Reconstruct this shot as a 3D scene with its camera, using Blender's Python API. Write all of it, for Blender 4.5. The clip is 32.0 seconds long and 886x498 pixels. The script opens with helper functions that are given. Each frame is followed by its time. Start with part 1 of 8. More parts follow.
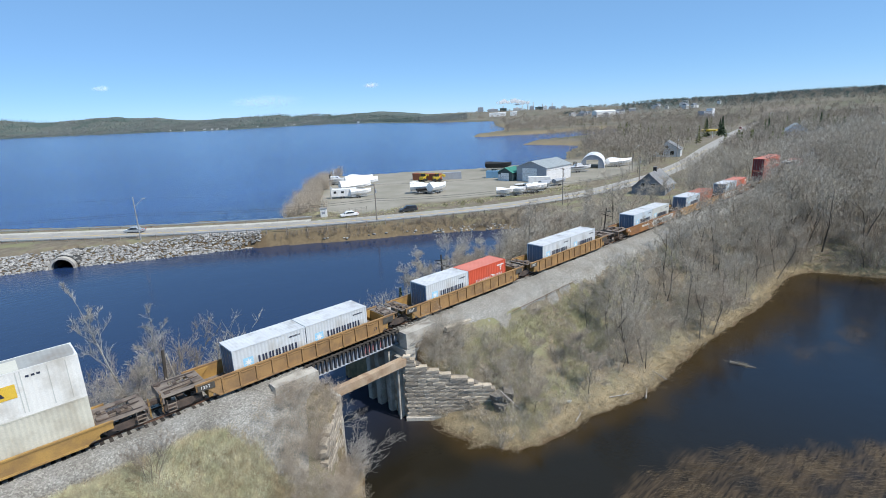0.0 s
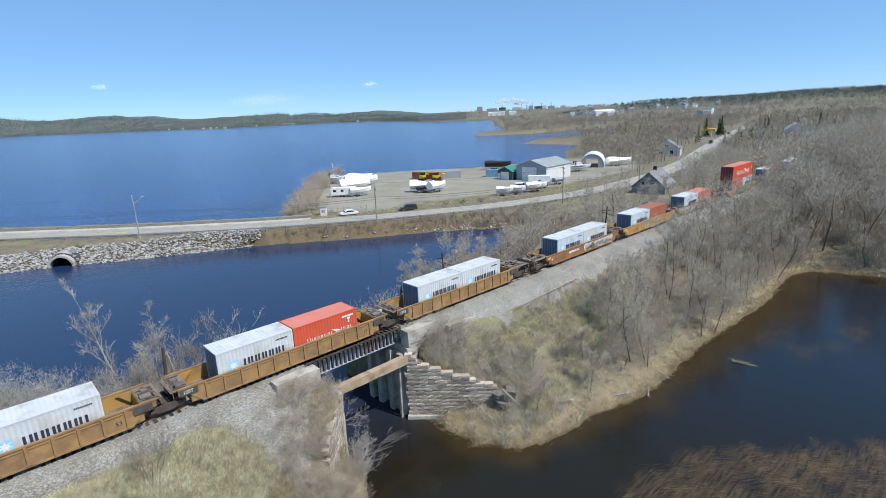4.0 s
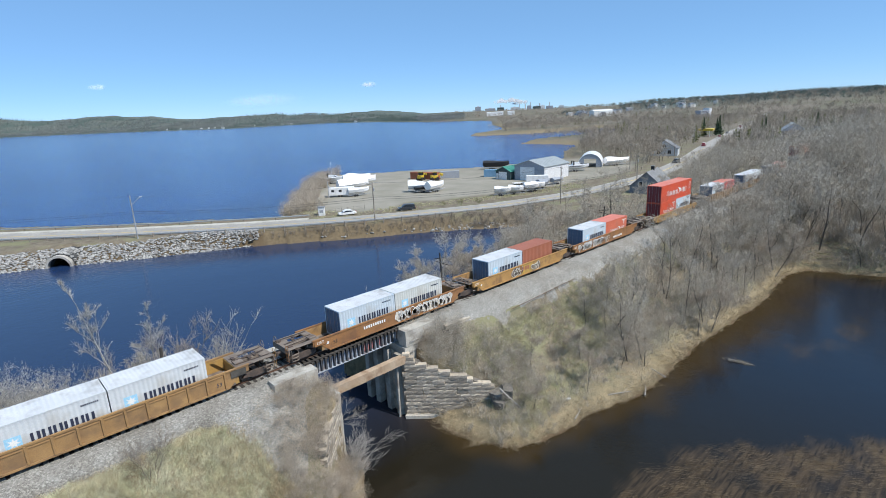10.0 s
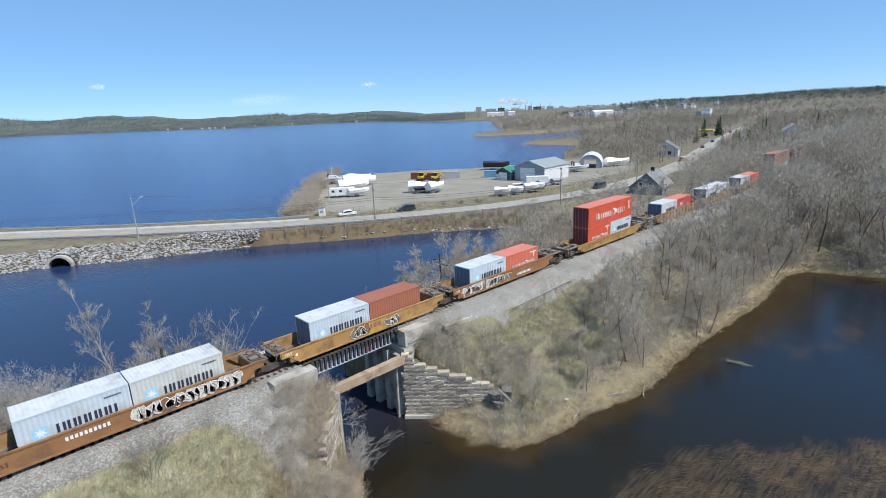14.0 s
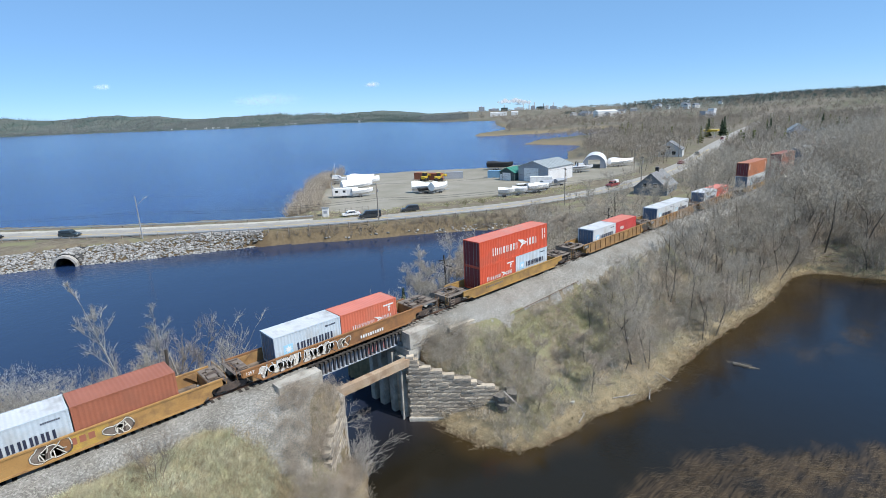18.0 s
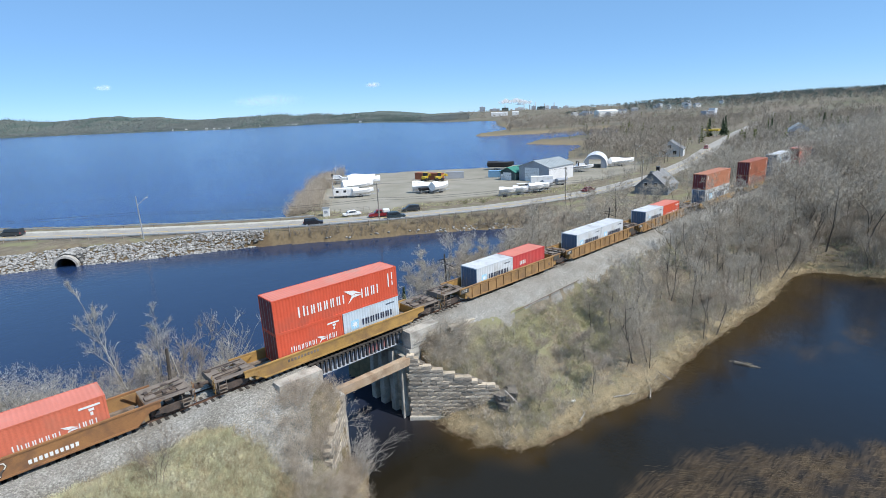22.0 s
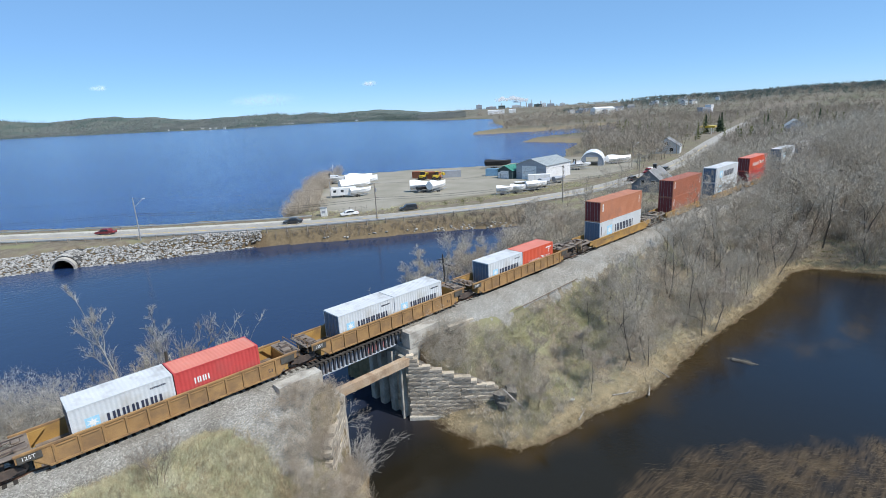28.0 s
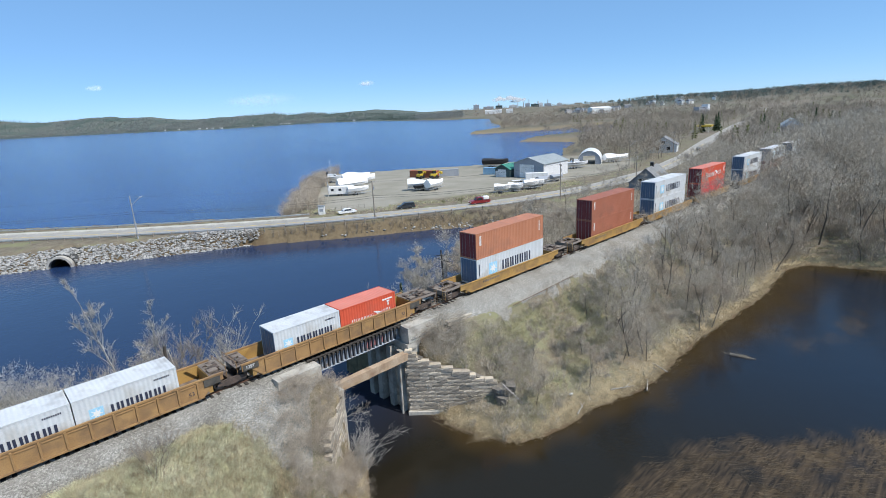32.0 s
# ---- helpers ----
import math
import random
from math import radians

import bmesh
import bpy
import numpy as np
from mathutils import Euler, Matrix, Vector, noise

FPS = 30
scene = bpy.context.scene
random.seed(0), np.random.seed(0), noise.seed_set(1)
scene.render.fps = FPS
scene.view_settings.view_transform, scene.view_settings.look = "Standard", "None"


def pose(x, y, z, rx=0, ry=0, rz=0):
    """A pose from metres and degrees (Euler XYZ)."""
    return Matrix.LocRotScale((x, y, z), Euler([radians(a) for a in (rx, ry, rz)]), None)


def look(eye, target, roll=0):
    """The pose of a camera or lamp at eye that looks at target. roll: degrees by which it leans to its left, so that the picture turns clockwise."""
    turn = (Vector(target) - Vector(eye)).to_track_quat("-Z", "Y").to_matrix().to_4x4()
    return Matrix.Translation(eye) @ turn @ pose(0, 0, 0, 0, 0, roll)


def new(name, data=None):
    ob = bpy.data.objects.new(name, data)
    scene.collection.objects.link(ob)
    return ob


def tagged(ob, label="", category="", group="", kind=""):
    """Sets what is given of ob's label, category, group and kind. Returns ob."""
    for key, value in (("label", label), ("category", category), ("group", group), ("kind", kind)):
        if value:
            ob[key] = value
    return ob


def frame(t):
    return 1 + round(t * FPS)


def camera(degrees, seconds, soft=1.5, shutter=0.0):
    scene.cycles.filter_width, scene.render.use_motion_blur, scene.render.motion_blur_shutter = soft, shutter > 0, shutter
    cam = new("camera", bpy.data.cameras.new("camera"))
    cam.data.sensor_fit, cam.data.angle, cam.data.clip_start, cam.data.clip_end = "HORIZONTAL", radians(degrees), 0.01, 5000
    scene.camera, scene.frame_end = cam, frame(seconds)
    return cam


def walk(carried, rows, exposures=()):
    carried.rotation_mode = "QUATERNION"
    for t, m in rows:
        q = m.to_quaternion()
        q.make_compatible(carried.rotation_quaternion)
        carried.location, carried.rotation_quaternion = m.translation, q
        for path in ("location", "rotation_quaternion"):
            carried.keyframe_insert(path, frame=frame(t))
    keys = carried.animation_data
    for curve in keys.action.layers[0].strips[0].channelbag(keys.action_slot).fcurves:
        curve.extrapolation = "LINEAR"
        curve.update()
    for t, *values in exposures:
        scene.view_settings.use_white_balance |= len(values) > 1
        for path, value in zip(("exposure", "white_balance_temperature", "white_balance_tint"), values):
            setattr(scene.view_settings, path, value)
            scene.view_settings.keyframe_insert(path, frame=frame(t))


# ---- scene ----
# ---- camera: a hovering drone that drifts a little ----
cam = camera(81.22, 32.0, soft=0.5)


def hover(x, y, z, yaw, pitch, roll):
    return pose(x, y, z, 90 - pitch, 0, -yaw) @ pose(0, 0, 0, 0, 0, roll)


walk(cam, [
    (0.0, hover(0.28, -38.19, 19.52, 42.786, 14.673, -2.677)),
    (0.5, hover(0.31, -38.13, 19.56, 42.805, 14.704, -2.682)),
    (1.0, hover(0.33, -38.01, 19.55, 42.803, 14.688, -2.662)),
    (1.5, hover(0.40, -37.85, 19.55, 42.777, 14.683, -2.644)),
    (2.0, hover(0.45, -37.73, 19.56, 42.853, 14.695, -2.636)),
    (2.5, hover(0.43, -37.66, 19.56, 42.853, 14.705, -2.620)),
    (3.0, hover(0.36, -37.67, 19.56, 42.814, 14.711, -2.610)),
    (3.5, hover(0.27, -37.76, 19.46, 42.851, 14.727, -2.579)),
    (5.5, hover(0.07, -38.06, 19.13, 43.084, 14.846, -2.613)),
    (6.0, hover(0.09, -38.10, 19.12, 43.101, 14.846, -2.619)),
    (6.5, hover(0.16, -38.10, 19.12, 43.097, 14.843, -2.619)),
    (7.0, hover(0.23, -38.13, 19.23, 43.099, 14.825, -2.645)),
    (7.5, hover(0.31, -38.18, 19.30, 43.075, 14.800, -2.674)),
    (8.0, hover(0.33, -38.23, 19.30, 43.071, 14.789, -2.702)),
    (8.5, hover(0.32, -38.22, 19.24, 43.071, 14.788, -2.706)),
    (9.0, hover(0.26, -38.16, 19.21, 43.088, 14.773, -2.667)),
    (9.5, hover(0.19, -38.11, 19.28, 43.071, 14.772, -2.632)),
    (10.0, hover(0.17, -38.04, 19.35, 43.083, 14.763, -2.592)),
    (10.5, hover(0.18, -38.01, 19.39, 43.077, 14.738, -2.560)),
    (11.0, hover(0.17, -38.07, 19.34, 43.036, 14.726, -2.560)),
    (11.5, hover(0.04, -38.11, 19.29, 43.064, 14.729, -2.528)),
    (12.0, hover(-0.05, -38.17, 19.29, 43.071, 14.737, -2.511)),
    (12.5, hover(-0.11, -38.17, 19.30, 43.076, 14.739, -2.521)),
    (13.0, hover(-0.01, -38.18, 19.30, 43.060, 14.738, -2.507)),
    (13.5, hover(0.04, -38.25, 19.41, 43.055, 14.749, -2.479)),
    (14.0, hover(0.11, -38.26, 19.47, 43.040, 14.735, -2.506)),
    (14.5, hover(0.08, -38.24, 19.52, 43.048, 14.740, -2.515)),
    (16.5, hover(0.10, -38.10, 19.51, 42.906, 14.752, -2.515)),
    (17.0, hover(0.15, -38.03, 19.58, 42.860, 14.744, -2.520)),
    (17.5, hover(0.18, -38.00, 19.59, 42.753, 14.741, -2.537)),
    (18.0, hover(0.15, -37.93, 19.59, 42.708, 14.737, -2.526)),
    (18.5, hover(0.19, -37.92, 19.62, 42.666, 14.722, -2.506)),
    (19.0, hover(0.33, -37.91, 19.70, 42.635, 14.719, -2.535)),
    (19.5, hover(0.39, -37.93, 19.76, 42.614, 14.695, -2.573)),
    (20.0, hover(0.39, -37.92, 19.75, 42.616, 14.691, -2.581)),
    (20.5, hover(0.26, -37.92, 19.67, 42.657, 14.694, -2.582)),
    (21.0, hover(0.12, -37.96, 19.51, 42.678, 14.687, -2.561)),
    (21.5, hover(0.10, -38.01, 19.51, 42.644, 14.710, -2.593)),
    (22.0, hover(0.17, -37.98, 19.46, 42.601, 14.710, -2.633)),
    (22.5, hover(0.27, -37.93, 19.35, 42.580, 14.733, -2.677)),
    (23.0, hover(0.32, -37.92, 19.22, 42.548, 14.732, -2.709)),
    (23.5, hover(0.26, -37.98, 19.24, 42.550, 14.733, -2.745)),
    (24.0, hover(0.25, -37.94, 19.35, 42.557, 14.749, -2.760)),
    (24.5, hover(0.25, -37.91, 19.47, 42.552, 14.785, -2.748)),
    (25.0, hover(0.27, -37.92, 19.53, 42.548, 14.774, -2.817)),
    (25.5, hover(0.25, -37.93, 19.59, 42.570, 14.782, -2.852)),
    (27.5, hover(0.08, -38.00, 19.66, 42.803, 14.886, -2.971)),
    (28.0, hover(0.12, -37.96, 19.66, 42.852, 14.909, -3.023)),
    (28.5, hover(0.18, -37.83, 19.58, 42.913, 14.928, -3.029)),
    (29.0, hover(0.23, -37.75, 19.53, 42.946, 14.944, -3.015)),
    (29.5, hover(0.20, -37.74, 19.48, 42.988, 14.952, -3.024)),
    (30.0, hover(0.10, -37.79, 19.34, 43.051, 14.954, -3.057)),
    (30.5, hover(-0.02, -37.88, 19.25, 43.082, 14.960, -3.058)),
    (31.0, hover(-0.09, -37.95, 19.19, 43.105, 14.958, -3.016)),
    (31.5, hover(-0.08, -38.01, 19.20, 43.116, 14.956, -2.985)),
    (32.0, hover(-0.10, -38.00, 19.21, 43.144, 14.924, -3.039)),
], exposures=((0.0, -0.01), (14.0, 0.0), (18.0, 0.04), (25.0, 0.06), (28.5, 0.02), (32.0, 0.0)))


# ---- sky and sun ----
SUN_DIR = Vector((0.18, -0.68, 0.95)).normalized()
world = bpy.data.worlds.new("sky")
scene.world = world
world.use_nodes = True
wn = world.node_tree
wn.nodes.clear()
w_out = wn.nodes.new("ShaderNodeOutputWorld")
w_bg = wn.nodes.new("ShaderNodeBackground")
w_sky = wn.nodes.new("ShaderNodeTexSky")
w_sky.sky_type = "NISHITA"
w_sky.sun_disc = False
w_sky.sun_elevation = math.asin(SUN_DIR.z)
w_sky.sun_rotation = math.atan2(SUN_DIR.x, SUN_DIR.y)
w_sky.altitude = 0
w_sky.air_density = 0.6
w_sky.dust_density = 0.0
w_sky.ozone_density = 10.0
w_bg.inputs["Strength"].default_value = 0.15
w_mix = wn.nodes.new("ShaderNodeMix")       # thin even spring haze over the clear sky
w_mix.data_type = "RGBA"
w_mix.inputs["Factor"].default_value = 0.48
w_mix.inputs["B"].default_value = (1.95, 3.95, 6.35, 1)
wn.links.new(w_sky.outputs[0], w_mix.inputs["A"])
wn.links.new(w_mix.outputs["Result"], w_bg.inputs[0])
wn.links.new(w_bg.outputs[0], w_out.inputs[0])
sun = new("sun", bpy.data.lights.new("sun", "SUN"))
sun.data.energy = 4.8
sun.data.angle = radians(0.53)
sun.data.color = (1.0, 0.955, 0.88)
sun.matrix_world = look(SUN_DIR * 100, (0, 0, 0))


# ---- tools ----
WATER_Z = -8.6
RNG = np.random.default_rng(7)


def mesh_np(name, verts, faces):
    """A mesh from arrays; faces is an (n, 3) or (n, 4) array of indices."""
    verts, faces = np.asarray(verts, np.float32), np.asarray(faces, np.int32)
    me = bpy.data.meshes.new(name)
    me.vertices.add(len(verts))
    me.vertices.foreach_set("co", verts.ravel())
    k = faces.shape[1]
    me.loops.add(faces.size)
    me.loops.foreach_set("vertex_index", faces.ravel())
    me.polygons.add(len(faces))
    me.polygons.foreach_set("loop_start", np.arange(0, faces.size, k, dtype=np.int32))
    me.update(calc_edges=True)
    return me


def bm_mesh(name, bm, smooth=False):
    me = bpy.data.meshes.new(name)
    bmesh.ops.recalc_face_normals(bm, faces=bm.faces)
    bm.to_mesh(me)
    bm.free()
    if smooth:
        me.polygons.foreach_set("use_smooth", [True] * len(me.polygons))
    return me


def part(name, bm, material, parent, label="", smooth=False):
    """One mesh object under a thing or under a part; bm is a bmesh or a finished mesh."""
    me = bm if isinstance(bm, bpy.types.Mesh) else bm_mesh(name, bm, smooth)
    if material and not me.materials:
        me.materials.append(material)
    ob = new(name, me)
    ob.parent = parent
    if label:
        ob["label"] = label
    return ob


def thing(name, label, category, group="", m=None):
    ob = tagged(new(name), label, category, group)
    ob.empty_display_size = 0.3
    if m is not None:
        ob.matrix_basis = m
    return ob


def struct(name, data, material, label, category):
    me = data if isinstance(data, bpy.types.Mesh) else bm_mesh(name, data)
    if material and not me.materials:
        me.materials.append(material)
    return tagged(new(name, me), label, category, kind="structure")


def box(bm, x0, x1, y0, y1, z0, z1, bevel=0.0):
    vs = [bm.verts.new((x, y, z)) for z in (z0, z1) for y in (y0, y1) for x in (x0, x1)]
    fs = [bm.faces.new([vs[i] for i in q]) for q in
          ((0, 2, 3, 1), (4, 5, 7, 6), (0, 1, 5, 4), (2, 6, 7, 3), (0, 4, 6, 2), (1, 3, 7, 5))]
    if bevel:
        es = list({e for f in fs for e in f.edges})
        bmesh.ops.bevel(bm, geom=es, offset=bevel, segments=1, affect="EDGES", clamp_overlap=True)
    return vs


def boxes(*rows, bevel=0.0):
    bm = bmesh.new()
    for r in rows:
        box(bm, *r, bevel=bevel)
    return bm


def prism(bm, outline, axis, a, b):
    """Extrude an outline of (u, v) between a and b along an axis: x -> (y, z), y -> (x, z), z -> (x, y)."""
    def at(u, v, w):
        return {"x": (w, u, v), "y": (u, w, v), "z": (u, v, w)}[axis]
    lo = [bm.verts.new(at(u, v, a)) for u, v in outline]
    hi = [bm.verts.new(at(u, v, b)) for u, v in outline]
    n = len(outline)
    bm.faces.new(lo), bm.faces.new(hi[::-1])
    for i in range(n):
        bm.faces.new((lo[i], lo[(i + 1) % n], hi[(i + 1) % n], hi[i]))
    return bm


def rod(bm, p, q, r, r2=None, sides=8):
    p, q = Vector(p), Vector(q)
    d = (q - p).normalized()
    u = d.orthogonal().normalized()
    v = d.cross(u)
    r2 = r if r2 is None else r2
    rings = []
    for c, rr in ((p, r), (q, r2)):
        rings.append([bm.verts.new(c + rr * (math.cos(k * math.tau / sides) * u + math.sin(k * math.tau / sides) * v)) for k in range(sides)])
    for k in range(sides):
        bm.faces.new((rings[0][k], rings[0][(k + 1) % sides], rings[1][(k + 1) % sides], rings[1][k]))
    bm.faces.new(rings[0][::-1]), bm.faces.new(rings[1])
    return bm


def tubes(segs):
    """Arrays of thin three-sided tapered tubes from rows (p, q, r0, r1)."""
    p = np.array([s[0] for s in segs], float)
    q = np.array([s[1] for s in segs], float)
    r0 = np.array([s[2] for s in segs], float)[:, None]
    r1 = np.array([s[3] for s in segs], float)[:, None]
    d = q - p
    d /= np.linalg.norm(d, axis=1, keepdims=True) + 1e-9
    a = np.where(abs(d[:, 2:3]) > 0.9, [[1.0, 0, 0]], [[0, 0, 1.0]])
    u = np.cross(d, a)
    u /= np.linalg.norm(u, axis=1, keepdims=True) + 1e-9
    v = np.cross(d, u)
    rings = [c + r * (math.cos(t) * u + math.sin(t) * v) for c, r in ((p, r0), (q, r1)) for t in (0, 2.094, 4.189)]
    verts = np.stack(rings, 1).reshape(-1, 3)
    base = (np.arange(len(p)) * 6)[:, None]
    tri = np.array([[0, 1, 4], [0, 4, 3], [1, 2, 5], [1, 5, 4], [2, 0, 3], [2, 3, 5]])
    faces = (base[:, :, None] + tri[None]).reshape(-1, 3)
    return verts, faces


def merge(chunks):
    vs, fs, n = [], [], 0
    for v, f in chunks:
        vs.append(v)
        fs.append(f + n)
        n += len(v)
    return np.concatenate(vs), np.concatenate(fs)


def spread(v, f, places):
    """Copies of one small mesh at rows (x, y, z, turn, scale), as arrays."""
    pl = np.asarray(places, float)
    c, s = np.cos(pl[:, 3])[:, None], np.sin(pl[:, 3])[:, None]
    k = pl[:, 4][:, None]
    x = (v[None, :, 0] * c - v[None, :, 1] * s) * k + pl[:, 0:1]
    y = (v[None, :, 0] * s + v[None, :, 1] * c) * k + pl[:, 1:2]
    z = v[None, :, 2] * k + pl[:, 2:3]
    vv = np.stack([x, y, z], -1).reshape(-1, 3)
    ff = (f[None] + (np.arange(len(pl)) * len(v))[:, None, None]).reshape(-1, f.shape[1])
    return vv, ff


# ---- materials ----
def surf(name, c1, c2, scale=2.0, rough=0.8, bump=0.2, metal=0.0, fine=30.0, stain=None, stain_scale=0.6,
         stain_amount=0.45, world_space=False, island=0.0, obj_var=0.0, bump_dist=0.02, spec=0.5, grain=(0.78, 1.2)):
    """Two colours mixed by a coarse noise, broken up by a fine one, with optional stains and relief."""
    m = bpy.data.materials.new(name)
    m.use_nodes = True
    nt = m.node_tree
    N, K = nt.nodes, nt.links
    b = N["Principled BSDF"]
    if world_space:
        co = N.new("ShaderNodeNewGeometry").outputs["Position"]
    else:
        co = N.new("ShaderNodeTexCoord").outputs["Object"]

    def noise_tex(s, detail=4.0):
        n = N.new("ShaderNodeTexNoise")
        n.inputs["Scale"].default_value = s
        n.inputs["Detail"].default_value = detail
        K.new(co, n.inputs["Vector"])
        return n.outputs["Fac"]

    def ramp(src, lo, hi):
        r = N.new("ShaderNodeMapRange")
        r.inputs["From Min"].default_value = lo
        r.inputs["From Max"].default_value = hi
        K.new(src, r.inputs["Value"])
        return r.outputs["Result"]

    def mix(fac, a, bb, blend="MIX"):
        x = N.new("ShaderNodeMix")
        x.data_type, x.blend_type = "RGBA", blend
        for s, val in ((x.inputs["Factor"], fac), (x.inputs["A"], a), (x.inputs["B"], bb)):
            if isinstance(val, (int, float)):
                s.default_value = val
            elif isinstance(val, tuple):
                s.default_value = (*val, 1)
            else:
                K.new(val, s)
        return x.outputs["Result"]
    coarse, small = noise_tex(scale), noise_tex(fine, 6.0)
    col = mix(ramp(coarse, 0.32, 0.68), c1, c2)
    g = N.new("ShaderNodeMapRange")
    g.inputs["From Min"].default_value, g.inputs["From Max"].default_value = 0.3, 0.7
    g.inputs["To Min"].default_value, g.inputs["To Max"].default_value = grain
    K.new(small, g.inputs["Value"])
    grey = N.new("ShaderNodeCombineColor")
    for i in range(3):
        K.new(g.outputs["Result"], grey.inputs[i])
    col = mix(1.0, col, grey.outputs[0], "MULTIPLY")
    if stain:
        col = mix(ramp(noise_tex(stain_scale, 8.0), 0.62 - stain_amount * 0.25, 0.75), col, stain)
    if island or obj_var:
        rnd = N.new("ShaderNodeNewGeometry").outputs["Random Per Island"] if island else N.new("ShaderNodeObjectInfo").outputs["Random"]
        h = N.new("ShaderNodeMapRange")
        h.inputs["To Min"].default_value, h.inputs["To Max"].default_value = 1 - (island or obj_var), 1 + (island or obj_var)
        K.new(rnd, h.inputs["Value"])
        cc = N.new("ShaderNodeCombineColor")
        for i in range(3):
            K.new(h.outputs["Result"], cc.inputs[i])
        col = mix(1.0, col, cc.outputs[0], "MULTIPLY")
    K.new(col, b.inputs["Base Color"])
    rr = N.new("ShaderNodeMapRange")
    rr.inputs["To Min"].default_value, rr.inputs["To Max"].default_value = max(0.02, rough - 0.12), min(1, rough + 0.12)
    K.new(small, rr.inputs["Value"])
    K.new(rr.outputs["Result"], b.inputs["Roughness"])
    b.inputs["Metallic"].default_value = metal
    b.inputs["Specular IOR Level"].default_value = spec
    if bump:
        bp = N.new("ShaderNodeBump")
        bp.inputs["Strength"].default_value = bump
        bp.inputs["Distance"].default_value = bump_dist
        K.new(small, bp.inputs["Height"])
        K.new(bp.outputs[0], b.inputs["Normal"])
    return m


def gravel_material():
    """Crushed stone: every cell its own grey, with dusty and rusty drifts."""
    m = bpy.data.materials.new("ballast_gravel")
    m.use_nodes = True
    N, K = m.node_tree.nodes, m.node_tree.links
    b = N["Principled BSDF"]
    pos = N.new("ShaderNodeNewGeometry").outputs["Position"]

    def ramp(src, stops):
        r = N.new("ShaderNodeValToRGB")
        r.color_ramp.elements[0].position, r.color_ramp.elements[0].color = stops[0][0], (*stops[0][1], 1)
        r.color_ramp.elements[1].position, r.color_ramp.elements[1].color = stops[-1][0], (*stops[-1][1], 1)
        for at, c in stops[1:-1]:
            r.color_ramp.elements.new(at).color = (*c, 1)
        K.new(src, r.inputs[0])
        return r.outputs[0]
    vor = N.new("ShaderNodeTexVoronoi")
    vor.inputs["Scale"].default_value = 13.0
    K.new(pos, vor.inputs["Vector"])
    sep = N.new("ShaderNodeSeparateColor")
    K.new(vor.outputs["Color"], sep.inputs[0])
    stone = ramp(sep.outputs[0], ((0.0, (0.17, 0.167, 0.157)), (0.45, (0.25, 0.247, 0.235)), (0.8, (0.315, 0.31, 0.297)), (1.0, (0.42, 0.413, 0.395))))
    big = N.new("ShaderNodeTexNoise")
    big.inputs["Scale"].default_value, big.inputs["Detail"].default_value = 0.35, 5.0
    K.new(pos, big.inputs["Vector"])
    drift = ramp(big.outputs["Fac"], ((0.35, (0.90, 0.86, 0.79)), (0.55, (1.14, 1.12, 1.07)), (0.72, (1.26, 1.25, 1.21))))
    mul = N.new("ShaderNodeMix")
    mul.data_type, mul.blend_type = "RGBA", "MULTIPLY"
    mul.inputs["Factor"].default_value = 1.0
    K.new(stone, mul.inputs["A"]), K.new(drift, mul.inputs["B"])
    K.new(mul.outputs["Result"], b.inputs["Base Color"])
    b.inputs["Roughness"].default_value = 0.95
    b.inputs["Specular IOR Level"].default_value = 0.25
    bp = N.new("ShaderNodeBump")
    bp.inputs["Strength"].default_value, bp.inputs["Distance"].default_value = 0.9, 0.07
    bp.invert = True
    K.new(vor.outputs["Distance"], bp.inputs["Height"])
    K.new(bp.outputs[0], b.inputs["Normal"])
    return m


M_BALLAST = gravel_material()
M_ASPHALT = surf("road_asphalt", (0.315, 0.30, 0.272), (0.375, 0.355, 0.322), 0.25, 0.9, 0.3, fine=6.0, world_space=True)
M_CONCRETE = surf("old_concrete", (0.40, 0.38, 0.335), (0.50, 0.475, 0.425), 0.9, 0.9, 0.5, fine=8.0, stain=(0.17, 0.145, 0.12), stain_scale=0.7)
M_RUST_RAIL = surf("rusty_steel", (0.10, 0.055, 0.035), (0.16, 0.09, 0.06), 3.0, 0.75, 0.3, metal=0.4, fine=25.0)
M_RAIL_TOP = surf("bright_rail_head", (0.30, 0.29, 0.28), (0.42, 0.41, 0.40), 3.0, 0.35, 0.05, metal=0.9)
M_TIE = surf("creosoted_wood", (0.035, 0.03, 0.027), (0.075, 0.065, 0.055), 2.0, 0.9, 0.6, fine=14.0, obj_var=0.35)

# ---- plan of land and water ----
MAIN_SHORE = [(28.6, -2.0), (28.5, -5.2), (28.2, -8.15), (28.8, -11.0), (30.4, -14.0), (32.3, -14.8), (35, -15.4), (39, -15.8), (44.4, -17.5), (48.8, -17.8),
              (58, -17.3), (66, -17.9), (79, -18.7), (95, -17.9), (100.0, -20.0), (103, -29.5), (112, -70), (120, -200), (600, -6400),
              (6400, -6400), (6400, 6400), (-6400, 6400), (-6400, 3600)]
FAR_AZ = [-30, -12, 3.7, 8.4, 15, 21.4, 27, 31, 36, 40, 43.4]       # the lake's far shore: bearing and distance
FAR_R = [3900, 4100, 4150, 3800, 3200, 2600, 2900, 3000, 2500, 1994, 1744]
MAIN_SHORE += [(r * math.sin(radians(a)), r * math.cos(radians(a)) - 38) for a, r in zip(FAR_AZ, FAR_R)]
